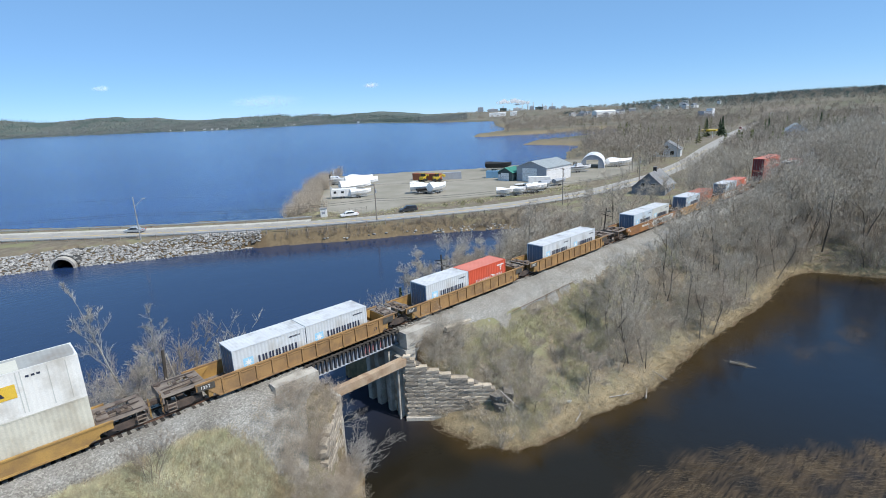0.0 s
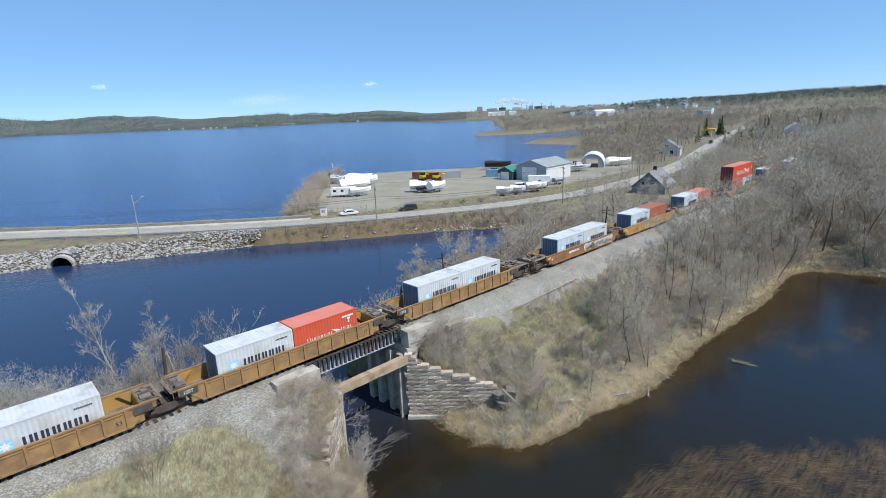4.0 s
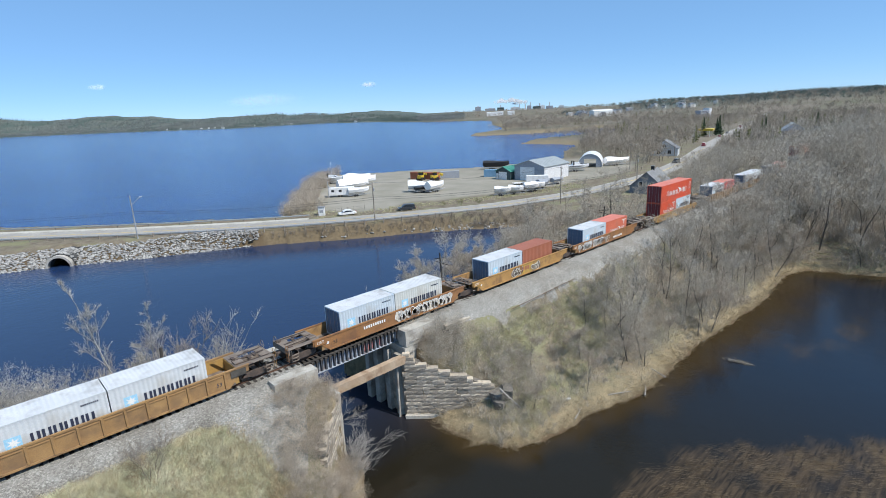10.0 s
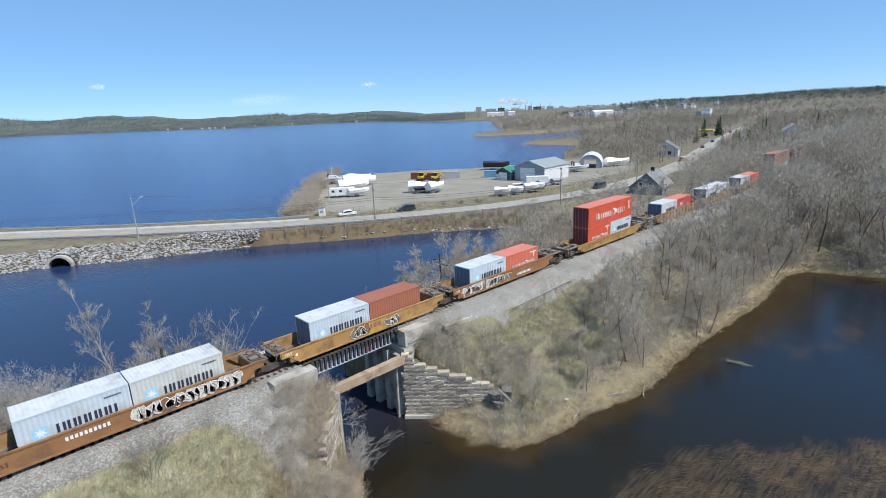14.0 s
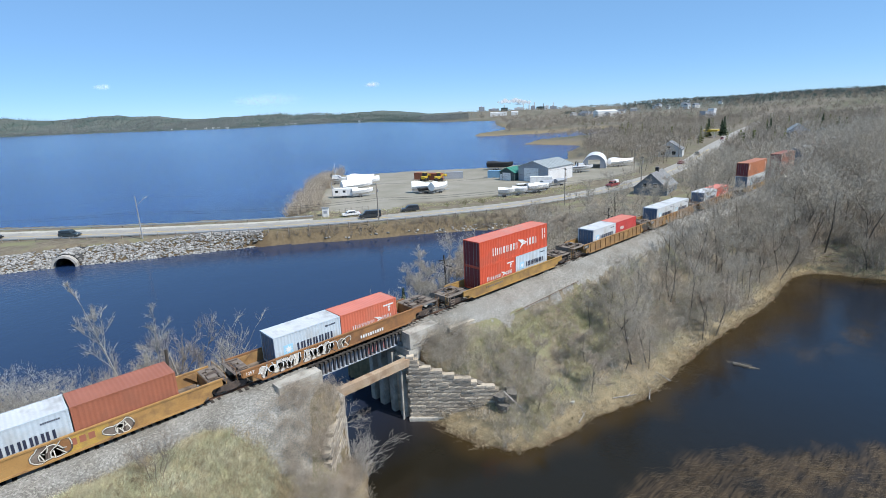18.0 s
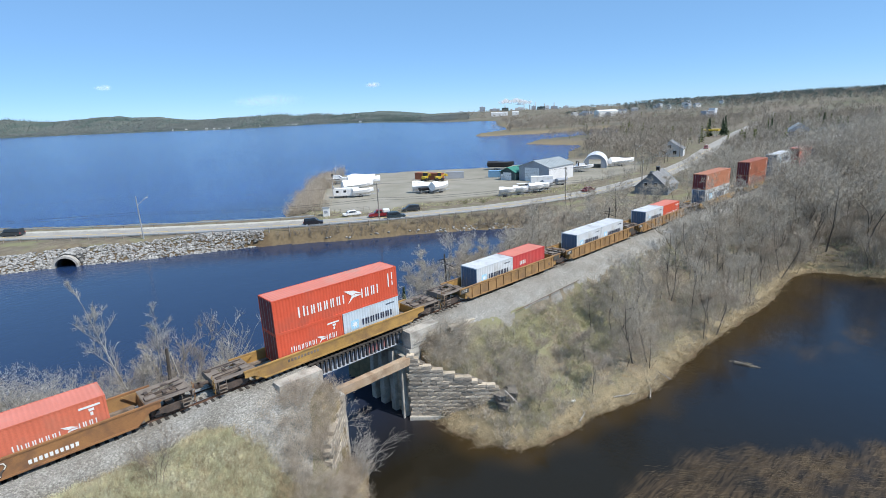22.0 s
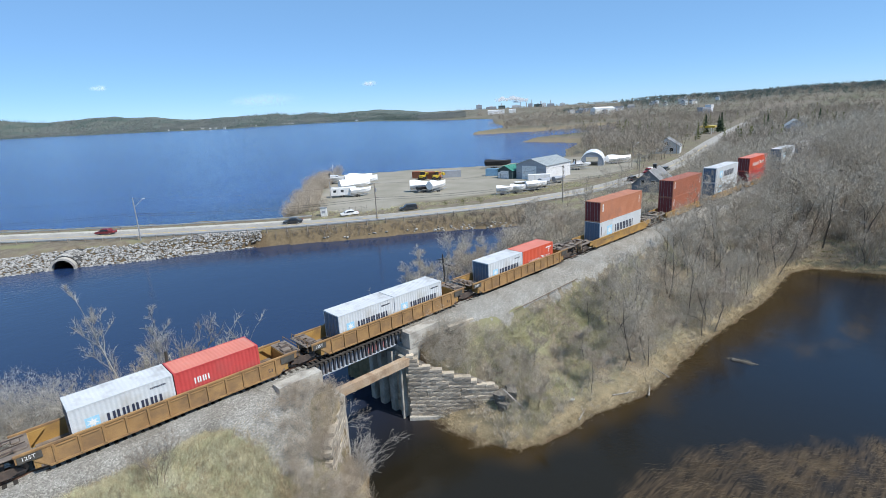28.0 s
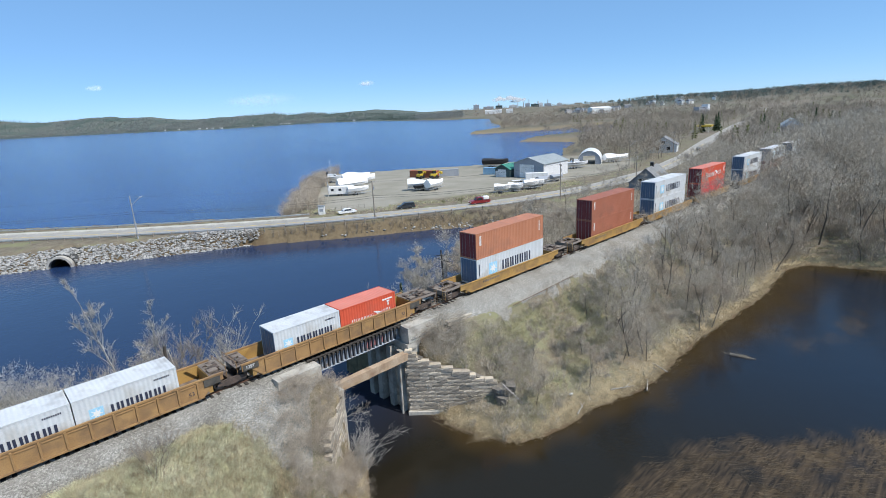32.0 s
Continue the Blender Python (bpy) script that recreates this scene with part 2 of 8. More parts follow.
MAIN_SHORE += [(1174, 987), (1110, 931), (802, 658), (689, 542), (574, 442), (447, 392), (455, 376), (469, 363), (502, 336), (561, 322), (628, 316), (600, 280), (470, 227), (426, 239),
               (351, 242), (349, 182), (311, 159), (297, 158), (279, 146), (241, 121.5), (215.6, 121), (197, 124.5), (182, 129), (172.5, 138.5), (160, 148.5), (146, 158), (138, 164), (124, 172),
               (105, 158), (82.5, 123), (69.6, 106), (64.6, 97)]
MAIN_SHORE += [(36, 124.5), (7.4, 156), (-60, 222), (-900, 1062), (-940, 1020), (-60, 128), (3.3, 99), (11, 96), (28.5, 86), (42, 80), (50, 76), (63.5, 65.6),
               (79.5, 55.5), (91.6, 46), (100, 39), (88, 34), (71, 24), (53, 15), (40, 12), (28.2, 9)]
WEST_SHORE = [(18.2, -3), (19.0, -4.6), (19.6, -6.6), (17.6, -9.6), (14, -14), (0, -18), (-60, -22), (-6400, -60), (-6400, 60), (-60, 16), (0, 13), (18.2, 9.5)]
WING_TOP = [-2.35, -3.0, -4.15, -4.4, -5.35, -5.5]   # wing wall top, stepping down from the bridge
NEAR_TOP = [-1.9, -2.5, -3.0, -4.6]
LOT = [(72, 91), (88, 116), (122, 158), (147, 184), (165, 168), (195, 150), (225, 130), (226, 72), (190, 58), (142, 60), (116, 67.5), (95, 78), (84, 74), (76, 79)]
ROAD = [(-900, 1032), (-120, 252), (-40, 173), (3.2, 129.7), (29.2, 103.2), (53.7, 81.4), (77, 66), (106.5, 51), (139.5, 43.5), (183, 44.5), (235, 54), (320, 76), (450, 106), (612, 141), (900, 200)]


def shore_dist(poly, x, y):
    """Signed distance to a closed outline: positive inside."""
    d2 = np.full(x.shape, 1e18)
    inside = np.zeros(x.shape, bool)
    n = len(poly)
    for i in range(n):
        (ax, ay), (bx, by) = poly[i], poly[(i + 1) % n]
        ex, ey = bx - ax, by - ay
        t = np.clip(((x - ax) * ex + (y - ay) * ey) / (ex * ex + ey * ey), 0, 1)
        d2 = np.minimum(d2, (x - ax - t * ex) ** 2 + (y - ay - t * ey) ** 2)
        cross = ((ay > y) != (by > y)) & (x < (bx - ax) * (y - ay) / (by - ay + 1e-12) + ax)
        inside ^= cross
    return np.where(inside, 1, -1) * np.sqrt(d2)


def line_dist(line, x, y):
    d2 = np.full(x.shape, 1e18)
    for (ax, ay), (bx, by) in zip(line, line[1:]):
        ex, ey = bx - ax, by - ay
        t = np.clip(((x - ax) * ex + (y - ay) * ey) / (ex * ex + ey * ey), 0, 1)
        d2 = np.minimum(d2, (x - ax - t * ex) ** 2 + (y - ay - t * ey) ** 2)
    return np.sqrt(d2)


def smooth(a, b, x):
    t = np.clip((x - a) / (b - a), 0, 1)
    return t * t * (3 - 2 * t)


def wobble(x, y, s, k=0.0):
    """Cheap smooth unevenness of about one unit."""
    return (np.sin(x / s * 1.7 + 1.3 + k) * np.cos(y / s * 1.3 + 0.7 * k) + 0.6 * np.sin(x / s * 3.1 - y / s * 2.3 + k) + 0.4 * np.sin(y / s * 4.7 + x / s * 0.9 + 2 * k)) / 1.6


HILL_AZ = [-90, -5, 4, 6.8, 8.5, 9.8, 12, 12.9, 15.3, 16.6, 18.5, 19.9, 21.6, 25.2, 26.3, 27.7, 29.8, 32, 33.9, 36.3, 37.6, 40.6, 41.6, 43.5, 49.5, 55.8, 58.1, 61.4, 62.8, 65.3, 70.3, 74.4, 77.9, 80.9, 83.1, 110, 200]
HILL_UP = [60, 108, 113, 90, 97, 106, 103, 92, 89, 70, 57, 60, 58, 58, 66, 52, 50, 43, 53, 56, 53, 36, 25, 25, 22, 19, 21, 21, 26, 29, 27, 28, 31, 30, 29, 30, 40]


def ground_z(x, y):
    x, y = np.asarray(x, float), np.asarray(y, float)
    dm, dw = shore_dist(MAIN_SHORE, x, y), shore_dist(WEST_SHORE, x, y)
    d = np.maximum(dm, dw)
    rag = 0.35 * wobble(x, y, 3.1) + 0.25 * wobble(x, y, 1.2, 2.0) * (1 - smooth(60, 110, np.hypot(x, y + 38)))
    ds = d + rag * np.clip(np.abs(x) / 60, 0.3, 2)
    land = WATER_Z + np.minimum(np.clip(ds, 0, None) * 0.42, 3.1)
    bed = WATER_Z - np.clip(-ds * 0.5, 0, 2.2)
    z = np.where(ds > 0, land, bed)
    # railway bank
    top = -0.85
    side = np.where(y < 0, -y - 4.3, y - 4.3)
    top = np.where(y < 0, np.where(x < 18, -1.25, -1.10), top)
    bank = top - np.clip(side, 0, None) * 0.85 + 0.18 * wobble(x, y, 2.2, 1.0) * smooth(0, 2, side)
    z = np.where((d > -0.3) & (side < 14), np.maximum(z, np.minimum(bank, np.where(ds > 0, 99, WATER_Z - 0.2))), z)
    # the wing wall holds the bank back
    u, w = (x - 27.25) * 0.695 + (y + 3.15) * -0.719, (x - 27.25) * -0.719 + (y + 3.15) * -0.695
    free = 0.42 * np.clip(u - 8.2, 0, None)
    wall_top = np.interp(u, [0, 1.2, 3.8, 5.3, 7.5, 8.2], WING_TOP) - 0.12
    behind = np.minimum(z, wall_top + 1.1 * np.clip(-w - 0.5, 0, None) + free)
    before = np.minimum(z, np.where(ds > 0, land, bed) + free)
    soft = np.interp(u, [8.0, 9.0, 12], [0.12, 1.0, 3.0])
    f = smooth(-soft, soft, w + 0.25)
    z = np.where((u > -3) & (u < 24) & (y < 0) & (x > 24), behind * (1 - f) + before * f, z)
    # the opposite wing wall, beside the near abutment
    u, w = (x - 19.1) * -0.70 + (y + 4.5) * -0.714, (x - 19.1) * 0.714 + (y + 4.5) * -0.70
    free = 0.42 * np.clip(u - 4.4, 0, None)
    behind = np.minimum(z, np.interp(u, [0, 2, 4, 6.5], NEAR_TOP) + 0.12 + 1.1 * np.clip(-w - 0.5, 0, None) + free)
    before = np.minimum(z, np.where(ds > 0, land, bed) + free)
    soft = np.interp(u, [4.3, 5.2, 9], [0.12, 0.8, 2.0])
    f = smooth(-soft, soft, w - 0.15)
    z = np.where((u > 0) & (u < 20) & (y < -4) & (x < 24), behind * (1 - f) + before * f, z)
    # a culvert through the causeway
    cu, cv = (x - 13.3) * 0.868 - (y - 94.7) * 0.496, (x - 13.3) * 0.496 + (y - 94.7) * 0.868
    z = np.where((np.abs(cu) < 2.05) & (cv > -3) & (cv < 7), -9.6, z)
    # far hills
    r = np.hypot(x, y + 38)
    az = np.degrees(np.arctan2(x, y + 38))
    amp = np.interp(az, HILL_AZ, HILL_UP)
    far = smooth(40, 700, d) * smooth(450, 1500, r)
    z = z + np.where(d > 0, far * amp * (1 + 0.05 * wobble(x, y, 310.0) + 0.05 * wobble(x, y, 90.0)), 0)
    # low unevenness inland
    z = z + np.where(d > 4, 0.25 * wobble(x, y, 9.0) * smooth(3, 9, line_dist(ROAD, x, y)) * (1 - smooth(0, 4, shore_dist(LOT, x, y))) * smooth(5, 12, side), 0)
    # the graded road
    rd = line_dist(ROAD, x, y)
    z = np.where((d > 0) & (rd < 9) & (r < 700), z * smooth(4.5, 9, rd) + (-5.5) * (1 - smooth(4.5, 9, rd)), z)
    return z


def build_ground():
    ang = np.concatenate([np.linspace(-180, -4, 60)[:-1], np.linspace(-4, 92, 440), np.linspace(92, 180, 36)[1:]])
    rad = np.concatenate([[0.5], np.geomspace(6, 18, 18)[:-1], np.geomspace(18, 240, 250)[:-1], np.geomspace(240, 4980, 104)])
    A, R = np.meshgrid(np.radians(ang), rad)
    X, Y = R * np.sin(A), -38 + R * np.cos(A)
    Z = ground_z(X, Y)
    V = np.stack([X, Y, Z], -1).reshape(-1, 3)
    nr, na = R.shape
    i = (np.arange(nr - 1)[:, None] * na + np.arange(na - 1)[None]).ravel()
    F = np.stack([i, i + na, i + na + 1, i + 1], -1)
    me = mesh_np("ground", V, F)
    me.polygons.foreach_set("use_smooth", np.ones(len(F), bool))
    x, y = V[:, 0], V[:, 1]
    lot = smooth(-2, 2, shore_dist(LOT, x, y))
    d = np.maximum(shore_dist(MAIN_SHORE, x, y), shore_dist(WEST_SHORE, x, y))
    rr = np.hypot(x, y + 38)
    shore = (1 - smooth(1.0, 3.6 + 0.05 * np.clip(rr - 120, 0, 800), d)) * (1 - smooth(900, 1300, rr))
    # damp brown rim at the pond's waterline
    wet_and_gap_shade = (1 - smooth(-0.1, 0.75, d + 0.25 * wobble(x, y, 1.3))) * (y < 0) * (1 - smooth(150, 400, rr))
    inland = (x - 13.3) * 0.496 + (y - 94.7) * 0.868
    # causeway slope: shade of the gaps between rocks painted onto the ground
    wet_and_gap_shade = np.maximum(wet_and_gap_shade, np.where((x < 50) & (inland > -7) & (inland < 6.5) & (rr < 260), 0.8 * (1 - smooth(4.5, 6.0, d)), 0))
    # lagoon bank: the same dark brown, weaker and patchy
    wet_and_gap_shade = np.maximum(wet_and_gap_shade, np.where((x >= 50) & (x < 104) & (y > 30) & (y < 80), 0.55 * (1 - smooth(1.5, 6.0, d + 1.5 * wobble(x, y, 3.0))), 0))
    for nm, val in (("gravel", lot), ("shore", shore), ("wet_and_gap_shade", wet_and_gap_shade), ("far", smooth(150, 500, np.hypot(x, y + 38))), ("green", smooth(1500, 2300, rr) * (1 - smooth(40, 50, np.degrees(np.arctan2(x, y + 38)))) + smooth(1050, 1500, rr) * smooth(60, 66, np.degrees(np.arctan2(x, y + 38))))):
        at = me.attributes.new(nm, "FLOAT", "POINT")
        at.data.foreach_set("value", val.astype(np.float32))
    return me


def ground_material():
    m = bpy.data.materials.new("spring_ground")
    m.use_nodes = True
    nt = m.node_tree
    N, K = nt.nodes, nt.links
    b = N["Principled BSDF"]
    pos = N.new("ShaderNodeNewGeometry").outputs["Position"]

    def nz(s, det=5.0):
        n = N.new("ShaderNodeTexNoise")
        n.inputs["Scale"].default_value, n.inputs["Detail"].default_value = s, det
        K.new(pos, n.inputs["Vector"])
        return n.outputs["Fac"]

    def rng(src, lo, hi):
        r = N.new("ShaderNodeMapRange")
        r.inputs["From Min"].default_value, r.inputs["From Max"].default_value = lo, hi
        K.new(src, r.inputs["Value"])
        return r.outputs["Result"]

    def mix(f, a, c):
        x = N.new("ShaderNodeMix")
        x.data_type = "RGBA"
        K.new(f, x.inputs["Factor"])
        for s, v in ((x.inputs["A"], a), (x.inputs["B"], c)):
            if isinstance(v, tuple):
                s.default_value = (*v, 1)
            else:
                K.new(v, s)
        return x.outputs["Result"]

    def attr(n):
        a = N.new("ShaderNodeAttribute")
        a.attribute_name = n
        return a.outputs["Fac"]
    litter = mix(rng(nz(0.5), 0.35, 0.65), (0.165, 0.137, 0.10), (0.25, 0.215, 0.155))
    litter = mix(rng(nz(4.0), 0.45, 0.75), litter, (0.115, 0.095, 0.075))
    moss = mix(rng(nz(0.16), 0.5, 0.66), litter, (0.225, 0.22, 0.125))
    dry = mix(rng(nz(1.6), 0.35, 0.65), (0.31, 0.25, 0.155), (0.20, 0.165, 0.105))
    near = mix(attr("wet_and_gap_shade"), mix(attr("shore"), moss, dry), (0.105, 0.072, 0.042))
    lot = mix(rng(nz(0.12), 0.35, 0.65), (0.335, 0.312, 0.262), (0.265, 0.25, 0.20))
    lot = mix(rng(nz(2.5), 0.5, 0.8), lot, (0.27, 0.245, 0.21))
    col = mix(attr("gravel"), near, lot)
    woods = mix(rng(nz(0.012), 0.4, 0.62), (0.21, 0.18, 0.145), (0.13, 0.13, 0.085))
    woods = mix(rng(nz(0.06), 0.5, 0.7), woods, (0.22, 0.195, 0.15))
    # far hillsides: bluish distance haze is part of these two greens
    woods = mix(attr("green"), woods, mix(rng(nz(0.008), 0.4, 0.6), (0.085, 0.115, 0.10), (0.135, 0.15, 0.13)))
    inv = N.new("ShaderNodeMath")
    inv.operation = "SUBTRACT"
    inv.inputs[0].default_value = 1.0
    K.new(attr("shore"), inv.inputs[1])
    mul = N.new("ShaderNodeMath")
    mul.operation = "MULTIPLY"
    K.new(inv.outputs[0], mul.inputs[0])
    K.new(attr("far"), mul.inputs[1])
    col = mix(mul.outputs[0], col, woods)
    K.new(col, b.inputs["Base Color"])
    b.inputs["Roughness"].default_value = 0.95
    b.inputs["Specular IOR Level"].default_value = 0.2
    bp = N.new("ShaderNodeBump")
    bp.inputs["Strength"].default_value, bp.inputs["Distance"].default_value = 0.8, 0.12
    K.new(nz(6.0, 8.0), bp.inputs["Height"])
    K.new(bp.outputs[0], b.inputs["Normal"])
    return m


def water_material():
    m = bpy.data.materials.new("lake_water")
    m.use_nodes = True
    nt = m.node_tree
    N, K = nt.nodes, nt.links
    b = N["Principled BSDF"]
    pos = N.new("ShaderNodeNewGeometry").outputs["Position"]
    sep = N.new("ShaderNodeSeparateXYZ")
    K.new(pos, sep.inputs[0])
    side = N.new("ShaderNodeMapRange")
    side.inputs["From Min"].default_value, side.inputs["From Max"].default_value = -8.0, 14.0
    K.new(sep.outputs["Y"], side.inputs["Value"])
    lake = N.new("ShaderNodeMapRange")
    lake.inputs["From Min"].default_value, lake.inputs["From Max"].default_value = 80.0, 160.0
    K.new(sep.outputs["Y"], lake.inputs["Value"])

    def mixc(f, a, c):
        x = N.new("ShaderNodeMix")
        x.data_type = "RGBA"
        K.new(f, x.inputs["Factor"])
        for s, v in ((x.inputs["A"], a), (x.inputs["B"], c)):
            if isinstance(v, tuple):
                s.default_value = (*v, 1)
            else:
                K.new(v, s)
        return x.outputs["Result"]
    def attr(n):
        a = N.new("ShaderNodeAttribute")
        a.attribute_name = n
        return a.outputs["Fac"]
    across = N.new("ShaderNodeMapRange")
    across.inputs["From Min"].default_value, across.inputs["From Max"].default_value = 34.0, 62.0
    K.new(sep.outputs["X"], across.inputs["Value"])
    gloss = N.new("ShaderNodeMapRange")
    gloss.inputs["From Min"].default_value, gloss.inputs["From Max"].default_value = -8.0, 14.0
    gloss.inputs["To Min"].default_value, gloss.inputs["To Max"].default_value = 0.40, 0.42
    K.new(sep.outputs["Y"], gloss.inputs["Value"])
    K.new(gloss.outputs["Result"], b.inputs["Specular IOR Level"])
    patch = N.new("ShaderNodeTexNoise")
    patch.inputs["Scale"].default_value = 0.012
    K.new(pos, patch.inputs["Vector"])
    pr = N.new("ShaderNodeMapRange")
    pr.inputs["From Min"].default_value, pr.inputs["From Max"].default_value = 0.35, 0.7
    K.new(patch.outputs["Fac"], pr.inputs["Value"])
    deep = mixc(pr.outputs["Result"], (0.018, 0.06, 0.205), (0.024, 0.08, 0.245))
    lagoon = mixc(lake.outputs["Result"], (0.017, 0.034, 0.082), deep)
    # reflected blue sky is mixed into the pond's colour towards the east
    pond = mixc(across.outputs["Result"], (0.016, 0.0135, 0.0085), (0.011, 0.016, 0.026))
    pond = mixc(attr("shallow"), pond, (0.040, 0.026, 0.010))
    strand = N.new("ShaderNodeTexNoise")           # drowned weed, combed one way by the current
    strand.inputs["Scale"].default_value, strand.inputs["Detail"].default_value = 1.0, 6.0
    comb = N.new("ShaderNodeMapping")
    comb.inputs["Rotation"].default_value = (0, 0, 0.72)
    comb.inputs["Scale"].default_value = (0.55, 5.0, 1.0)
    K.new(pos, comb.inputs["Vector"])
    K.new(comb.outputs[0], strand.inputs["Vector"])
    sr = N.new("ShaderNodeMapRange")
    sr.inputs["From Min"].default_value, sr.inputs["From Max"].default_value = 0.36, 0.66
    K.new(strand.outputs["Fac"], sr.inputs["Value"])
    pond = mixc(attr("weed"), pond, mixc(sr.outputs["Result"], (0.024, 0.018, 0.011), (0.080, 0.055, 0.031)))
    col = mixc(side.outputs["Result"], pond, lagoon)
    K.new(col, b.inputs["Base Color"])
    b.inputs["Roughness"].default_value = 0.12
    b.inputs["IOR"].default_value = 1.33
    heights = []
    for s, st in ((0.9, 1.0), (4.0, 0.35), (0.15, 1.6)):
        n = N.new("ShaderNodeTexNoise")
        n.inputs["Scale"].default_value, n.inputs["Detail"].default_value = s, 3.0
        K.new(pos, n.inputs["Vector"])
        mu = N.new("ShaderNodeMath")
        mu.operation = "MULTIPLY"
        mu.inputs[1].default_value = st
        K.new(n.outputs["Fac"], mu.inputs[0])
        heights.append(mu.outputs[0])
    ad = heights[0]
    for h in heights[1:]:
        a = N.new("ShaderNodeMath")
        K.new(ad, a.inputs[0]), K.new(h, a.inputs[1])
        ad = a.outputs[0]
    wind = N.new("ShaderNodeMapRange")
    wind.inputs["From Min"].default_value, wind.inputs["From Max"].default_value = 70.0, 150.0
    wind.inputs["To Min"].default_value, wind.inputs["To Max"].default_value = 0.06, 0.82
    K.new(sep.outputs["Y"], wind.inputs["Value"])
    bp = N.new("ShaderNodeBump")
    bp.inputs["Distance"].default_value = 0.45
    K.new(wind.outputs["Result"], bp.inputs["Strength"])
    K.new(ad, bp.inputs["Height"])
    K.new(bp.outputs[0], b.inputs["Normal"])
    return m


struct("ground", build_ground(), ground_material(), "uneven spring ground of dry grass and leaf litter round a lake", "ground")


def weed_cover(x, y):
    """How thickly drowned weed and lying reeds cover the pond, 0 to 1."""
    edge = -23.0 - np.clip(x - 34, 0, 6) * 0.12 - np.clip(x - 40, 0, 10) * 0.92 - 0.9 * smooth(38, 42, x) - np.clip(x - 50, 0, None) * 1.05
    bed = smooth(-0.9, 1.6, edge - y + 1.1 * wobble(x, y, 3.4) + 0.6 * wobble(x, y, 1.1, 3.0))
    bed = bed * (1 - 0.8 * smooth(0.35, 0.9, wobble(x, y, 2.7, 1.0))) * (1 - smooth(0, 3.5, 30.5 - x))
    for cx, cy, rx, ry, k in ((76, -29.5, 5.5, 1.5, 0.5), (66, -26.5, 3.0, 1.6, 0.35), (70, -28.5, 2.2, 1.0, 0.35)):
        bed = np.maximum(bed, k * (1 - smooth(0.2, 1.3, np.hypot((x - cx) / rx, (y - cy) / ry) + 0.35 * wobble(x, y, 1.7))))
    return bed


def build_water():
    ax = np.concatenate([[-6600, -200, -20], np.linspace(24, 112, 177), [140, 400, 6600]])
    ay = np.concatenate([[-6600, -400, -120], np.linspace(-70, -6, 129), [30, 100, 400, 6600]])
    X, Y = np.meshgrid(ax, ay)
    nx = len(ax)
    i = (np.arange(len(ay) - 1)[:, None] * nx + np.arange(nx - 1)[None]).ravel()
    me = mesh_np("water", np.stack([X, Y, np.full(X.shape, WATER_Z)], -1).reshape(-1, 3), np.stack([i, i + 1, i + nx + 1, i + nx], -1))
    x, y = X.ravel(), Y.ravel()
    inside = (x > 20) & (x < 115) & (y > -72) & (y < -5)
    off = -np.maximum(shore_dist(MAIN_SHORE, x, y), shore_dist(WEST_SHORE, x, y))
    shallow = np.where(inside, 1 - smooth(0.2, np.interp(x, [30, 50, 70], [3.0, 4.5, 9.0]), off + 0.8 * wobble(x, y, 3.0)), 0)
    for nm, val in (("shallow", shallow), ("weed", np.where(inside, weed_cover(x, y), 0))):
        me.attributes.new(nm, "FLOAT", "POINT").data.foreach_set("value", val.astype(np.float32))
    return me


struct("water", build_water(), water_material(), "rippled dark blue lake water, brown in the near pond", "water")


def ribbon(line, half, z, lift=0.0, step=4.0):
    """A strip along a line, cut in short pieces."""
    pts = []
    for (ax, ay), (bx, by) in zip(line, line[1:]):
        n = max(1, int(math.hypot(bx - ax, by - ay) / step))
        pts += [(ax + (bx - ax) * k / n, ay + (by - ay) * k / n) for k in range(n)]
    pts.append(line[-1])
    P = np.array(pts)
    for _ in range(6):
        P[1:-1] = 0.25 * P[:-2] + 0.5 * P[1:-1] + 0.25 * P[2:]
    T = np.gradient(P, axis=0)
    T /= np.linalg.norm(T, axis=1, keepdims=True)
    Nn = np.stack([-T[:, 1], T[:, 0]], 1)
    return P, Nn


def strip_mesh(name, P, Nn, a, b, z):
    """A strip between the side distances a and b."""
    n = len(P)
    zz = np.full(n, z) if np.isscalar(z) else z
    V = np.concatenate([np.c_[P + a * Nn, zz], np.c_[P + b * Nn, zz]])
    i = np.arange(n - 1)
    return mesh_np(name, V, np.stack([i, i + 1, i + n + 1, i + n], -1))


road_P, road_N = ribbon(ROAD, 3.5, -5.5)
road_R = np.hypot(road_P[:, 0], road_P[:, 1] + 38)
road_Z = np.where(road_R < 640, -5.40, np.interp(road_R, [640, 760], [-5.40, 0])) + np.where(road_R > 640, ground_z(road_P[:, 0], road_P[:, 1]) * smooth(640, 760, road_R) + 0.3 * smooth(640, 760, road_R), 0)
struct("road", strip_mesh("road", road_P, road_N, -3.9, 3.9, road_Z), M_ASPHALT, "pale worn asphalt two-lane road on a causeway", "road")

# ---- track ----
X_NEAR, X_FAR = 18.2, 27.6     # faces of the two bridge seats


